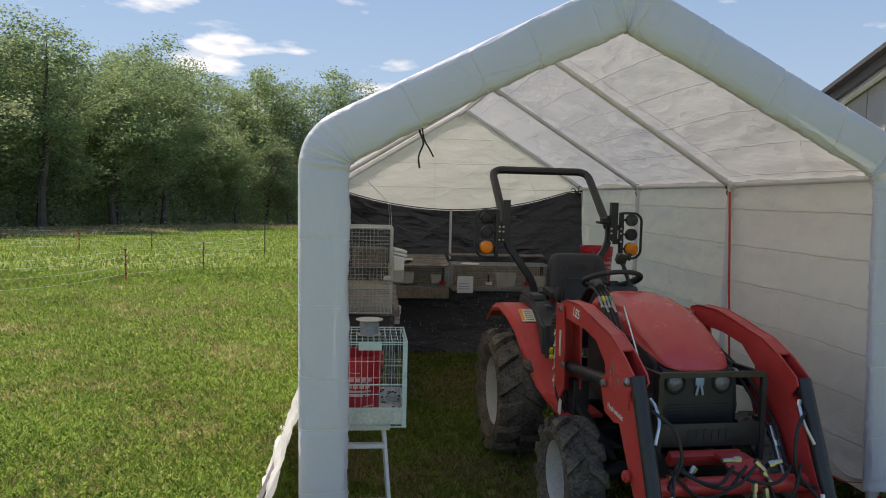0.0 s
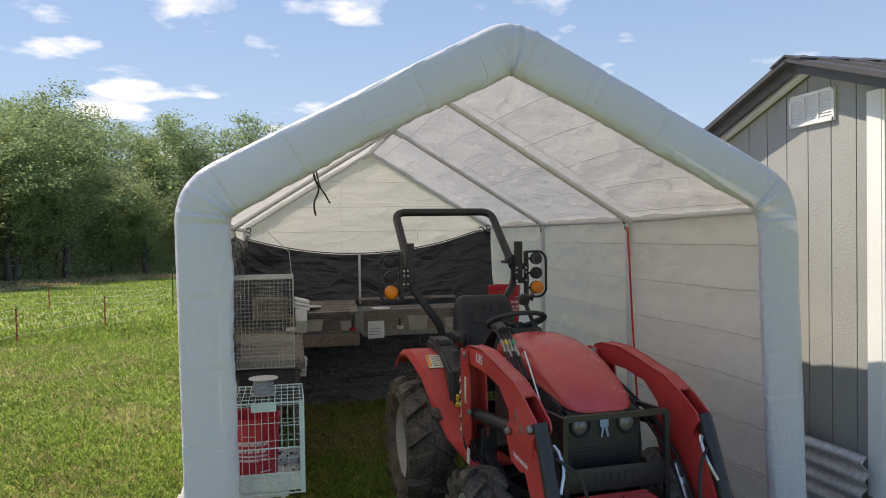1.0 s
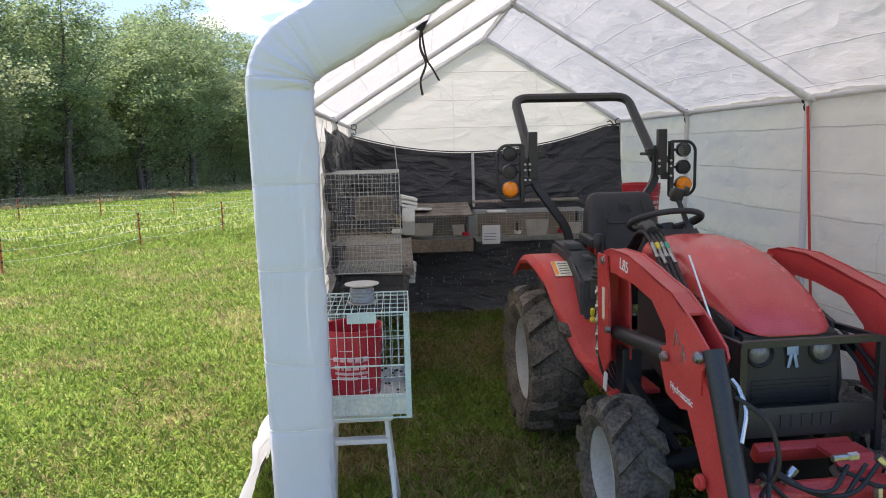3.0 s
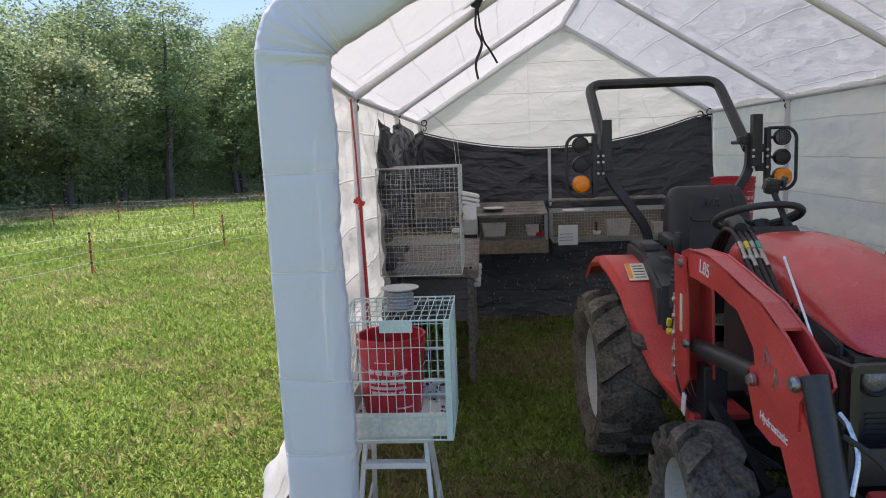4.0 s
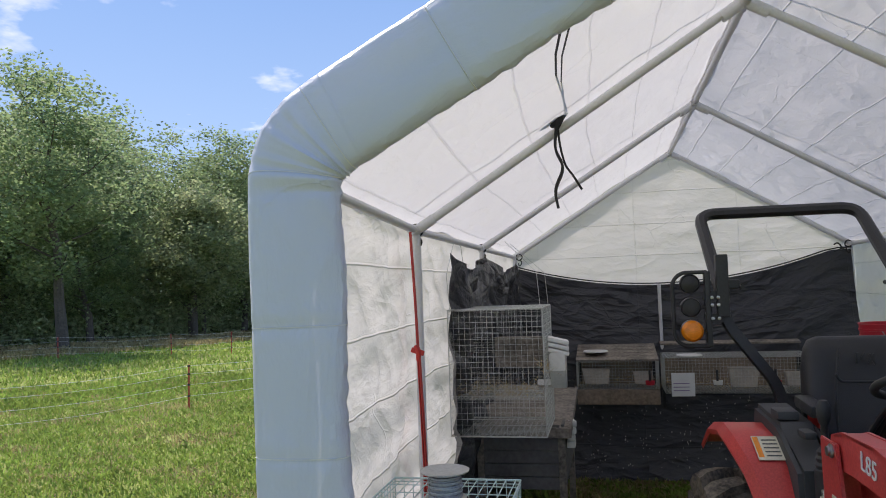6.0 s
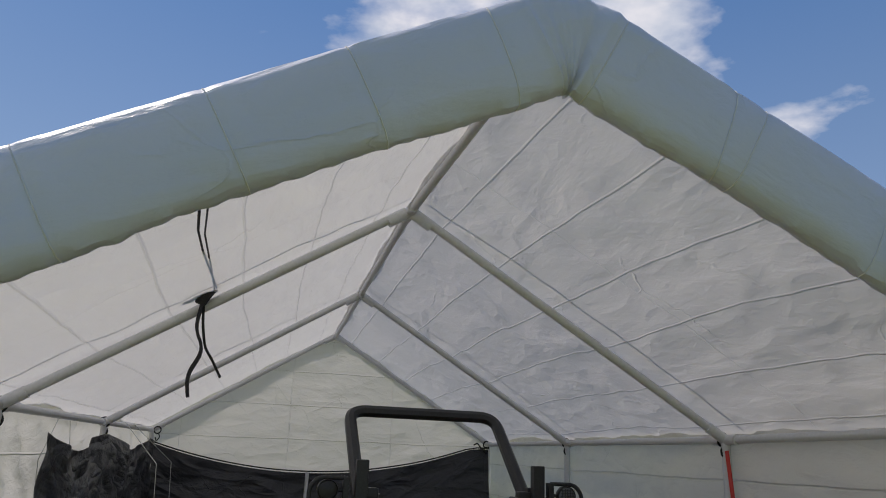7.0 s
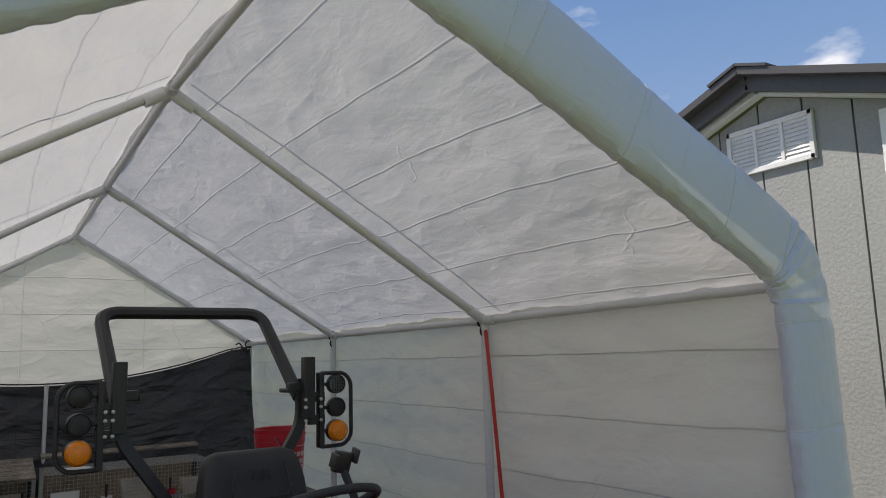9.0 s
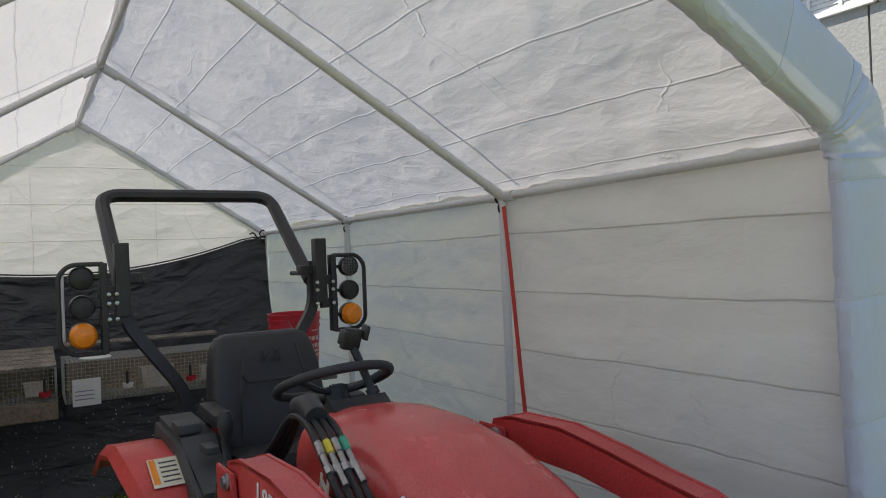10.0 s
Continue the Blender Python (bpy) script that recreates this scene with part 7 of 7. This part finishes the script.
M_POSTRED = mat("rust_red_post", (0.42, 0.07, 0.045), 0.7, 0, 0.25)
M_POSTDARK = mat("dark_green_post", (0.03, 0.05, 0.03), 0.6, 0, 0.25)
line_a = [(-9.9, 4.0), (-8.6, 6.7), (-7.27, 9.36), (-6.05, 12.04), (-5.1, 14.7), (-4.3, 19.4)]
line_b = [(-4.3, 19.4), (-7.9, 20.4), (-10.0, 20.2), (-12.0, 19.4), (-13.8, 19.0), (-17.0, 18.0), (-21.0, 16.5)]
for i, (x, y) in enumerate(line_a[:-1]):
    fence_post(x, y, 0.70, M_POSTRED, "thin rust-red electric fence post in the grass", 0.01 * (i % 3 - 1))
fence_post(*line_a[-1], 1.15, M_POSTDARK, "tall dark corner post of the electric fence")
for i, (x, y) in enumerate(line_b[1:]):
    fence_post(x, y, 0.68, M_POSTRED, "thin rust-red electric fence post in the grass", 0.012 * (i % 3 - 1))
for li, pts in enumerate((line_a, line_b)):
    for z in (0.2, 0.38, 0.55, 0.68):
        w = thing("fence_wire", (pts[0][0], pts[0][1], 0.0), 0, "thin white electric fence wire between the posts", "wire", "electric fence wires")
        bm = bmesh.new()
        path = []
        for (ax, ay), (bx, by) in zip(pts, pts[1:]):
            for k in range(6):
                f = k / 6
                x, y = ax + (bx - ax) * f, ay + (by - ay) * f
                path.append((x - pts[0][0], y - pts[0][1], ground_height(x, y) + z - 0.05 * math.sin(math.pi * f)))
        tube(bm, path, 0.0032, 4)
        part("wire", bm, M_WHITEPL, w, smooth=False)


# ---- grass ----
def grass(name, count, place, height, width, material, label):
    rg_ = np.random.default_rng(count)
    xy = place(rg_, count)
    n = len(xy)
    z = np.array([ground_height(x, y) for x, y in xy])
    base = np.column_stack([xy, z])
    ang = rg_.uniform(0, 2 * math.pi, n)
    lean = rg_.uniform(0.1, 0.9, n)
    dist = np.linalg.norm(xy - np.array([-1.0, -3.0]), axis=1)
    grow = 1.0 + dist / 14.0
    h = height * rg_.uniform(0.5, 1.3, n) * (0.75 + 0.25 * np.minimum(grow, 2.0))
    w = width * rg_.uniform(0.7, 1.3, n) * grow
    d = np.column_stack([np.cos(ang), np.sin(ang), np.zeros(n)])
    s = np.column_stack([-np.sin(ang), np.cos(ang), np.zeros(n)])
    up = np.array([0, 0, 1.0])
    v = np.empty((n, 5, 3))
    v[:, 0] = base - s * w[:, None]
    v[:, 1] = base + s * w[:, None]
    mid = base + up * (h * 0.6)[:, None] + d * (h * lean * 0.35)[:, None]
    v[:, 2] = mid + s * (w * 0.8)[:, None]
    v[:, 3] = base + up * (h * (1 - 0.35 * lean))[:, None] + d * (h * lean)[:, None]
    v[:, 4] = mid - s * (w * 0.8)[:, None]
    me = bpy.data.meshes.new(name)
    me.vertices.add(5 * n)
    me.vertices.foreach_set("co", v.reshape(-1))
    me.loops.add(5 * n)
    me.loops.foreach_set("vertex_index", np.arange(5 * n))
    me.polygons.add(n)
    me.polygons.foreach_set("loop_start", np.arange(0, 5 * n, 5))
    me.update(calc_edges=True)
    me.materials.append(material)
    return tagged(new(name, me), label, "grass", kind="stuff")


def patchy(rg_, xy, keep_dry):
    v = np.array([0.7 * noise.noise(Vector((x * 0.9, y * 0.9, 2.0))) + 0.6 * noise.noise(Vector((x * 2.6, y * 2.6, 7.0))) for x, y in xy])
    p = np.clip(0.28 + v * 2.4, 0.03, 1.0) if keep_dry else np.clip(1.0 - v * 1.5, 0.18, 1.0)
    return xy[rg_.random(len(xy)) < p]


def field_near(rg_, n, dry=False):
    # denser near the tent, thinning with distance to the west and north
    r = 2.2 + 16.0 * rg_.random(n) ** 1.5
    a = rg_.uniform(radians(78), radians(146), n)
    xy = np.column_stack([-1.0 + r * np.cos(a), -2.4 + r * np.sin(a)])
    xy = xy[(xy[:, 0] < -1.66)]
    return patchy(rg_, xy, dry)


def field_far(rg_, n):
    r = 15.0 + 38.0 * rg_.random(n) ** 1.1
    a = rg_.uniform(radians(88), radians(142), n)
    xy = np.column_stack([-1.0 + r * np.cos(a), -2.4 + r * np.sin(a)])
    return xy[(xy[:, 0] < -1.7)]


def inside(rg_, n, dry=False):
    xy = np.column_stack([rg_.uniform(-1.75, 2.1, n), rg_.uniform(-0.5, 5.4, n)])
    return patchy(rg_, xy, dry)


def by_shed(rg_, n):
    return np.column_stack([rg_.uniform(1.6, 5.0, n), rg_.uniform(-1.6, 0.9, n)])


def dry_strip(rg_, n):
    f = rg_.uniform(0.15, 0.86, n)
    out = np.empty((n, 2))
    for i, v in enumerate(f):
        p, nrm = along(v)
        q = p - nrm * (0.3 + 7.0 * rg_.random() ** 1.3)
        out[i] = (q.x, q.y)
    return out


grass("grass", 230000, field_near, 0.046, 0.0034, M_BLADE, "short green meadow grass")
grass("grass_inside", 60000, inside, 0.055, 0.0028, M_BLADE, "short shaded grass under the tent")
grass("grass_far", 60000, field_far, 0.075, 0.006, M_BLADE, "green meadow grass towards the wood")
grass("grass_by_shed", 9000, by_shed, 0.06, 0.003, M_BLADE, "grass round the shed")
grass("dry_grass", 150000, lambda r, n: field_near(r, n, True), 0.042, 0.0028, M_DRYBLADE, "patches of dry straw-coloured grass")
grass("dry_grass_inside", 70000, lambda r, n: inside(r, n, True), 0.055, 0.0026, M_DRYBLADE, "dry stems among the shaded grass")
grass("dry_grass_strip", 40000, dry_strip, 0.16, 0.008, M_DRYBLADE, "strip of tall dry grass before the wood")
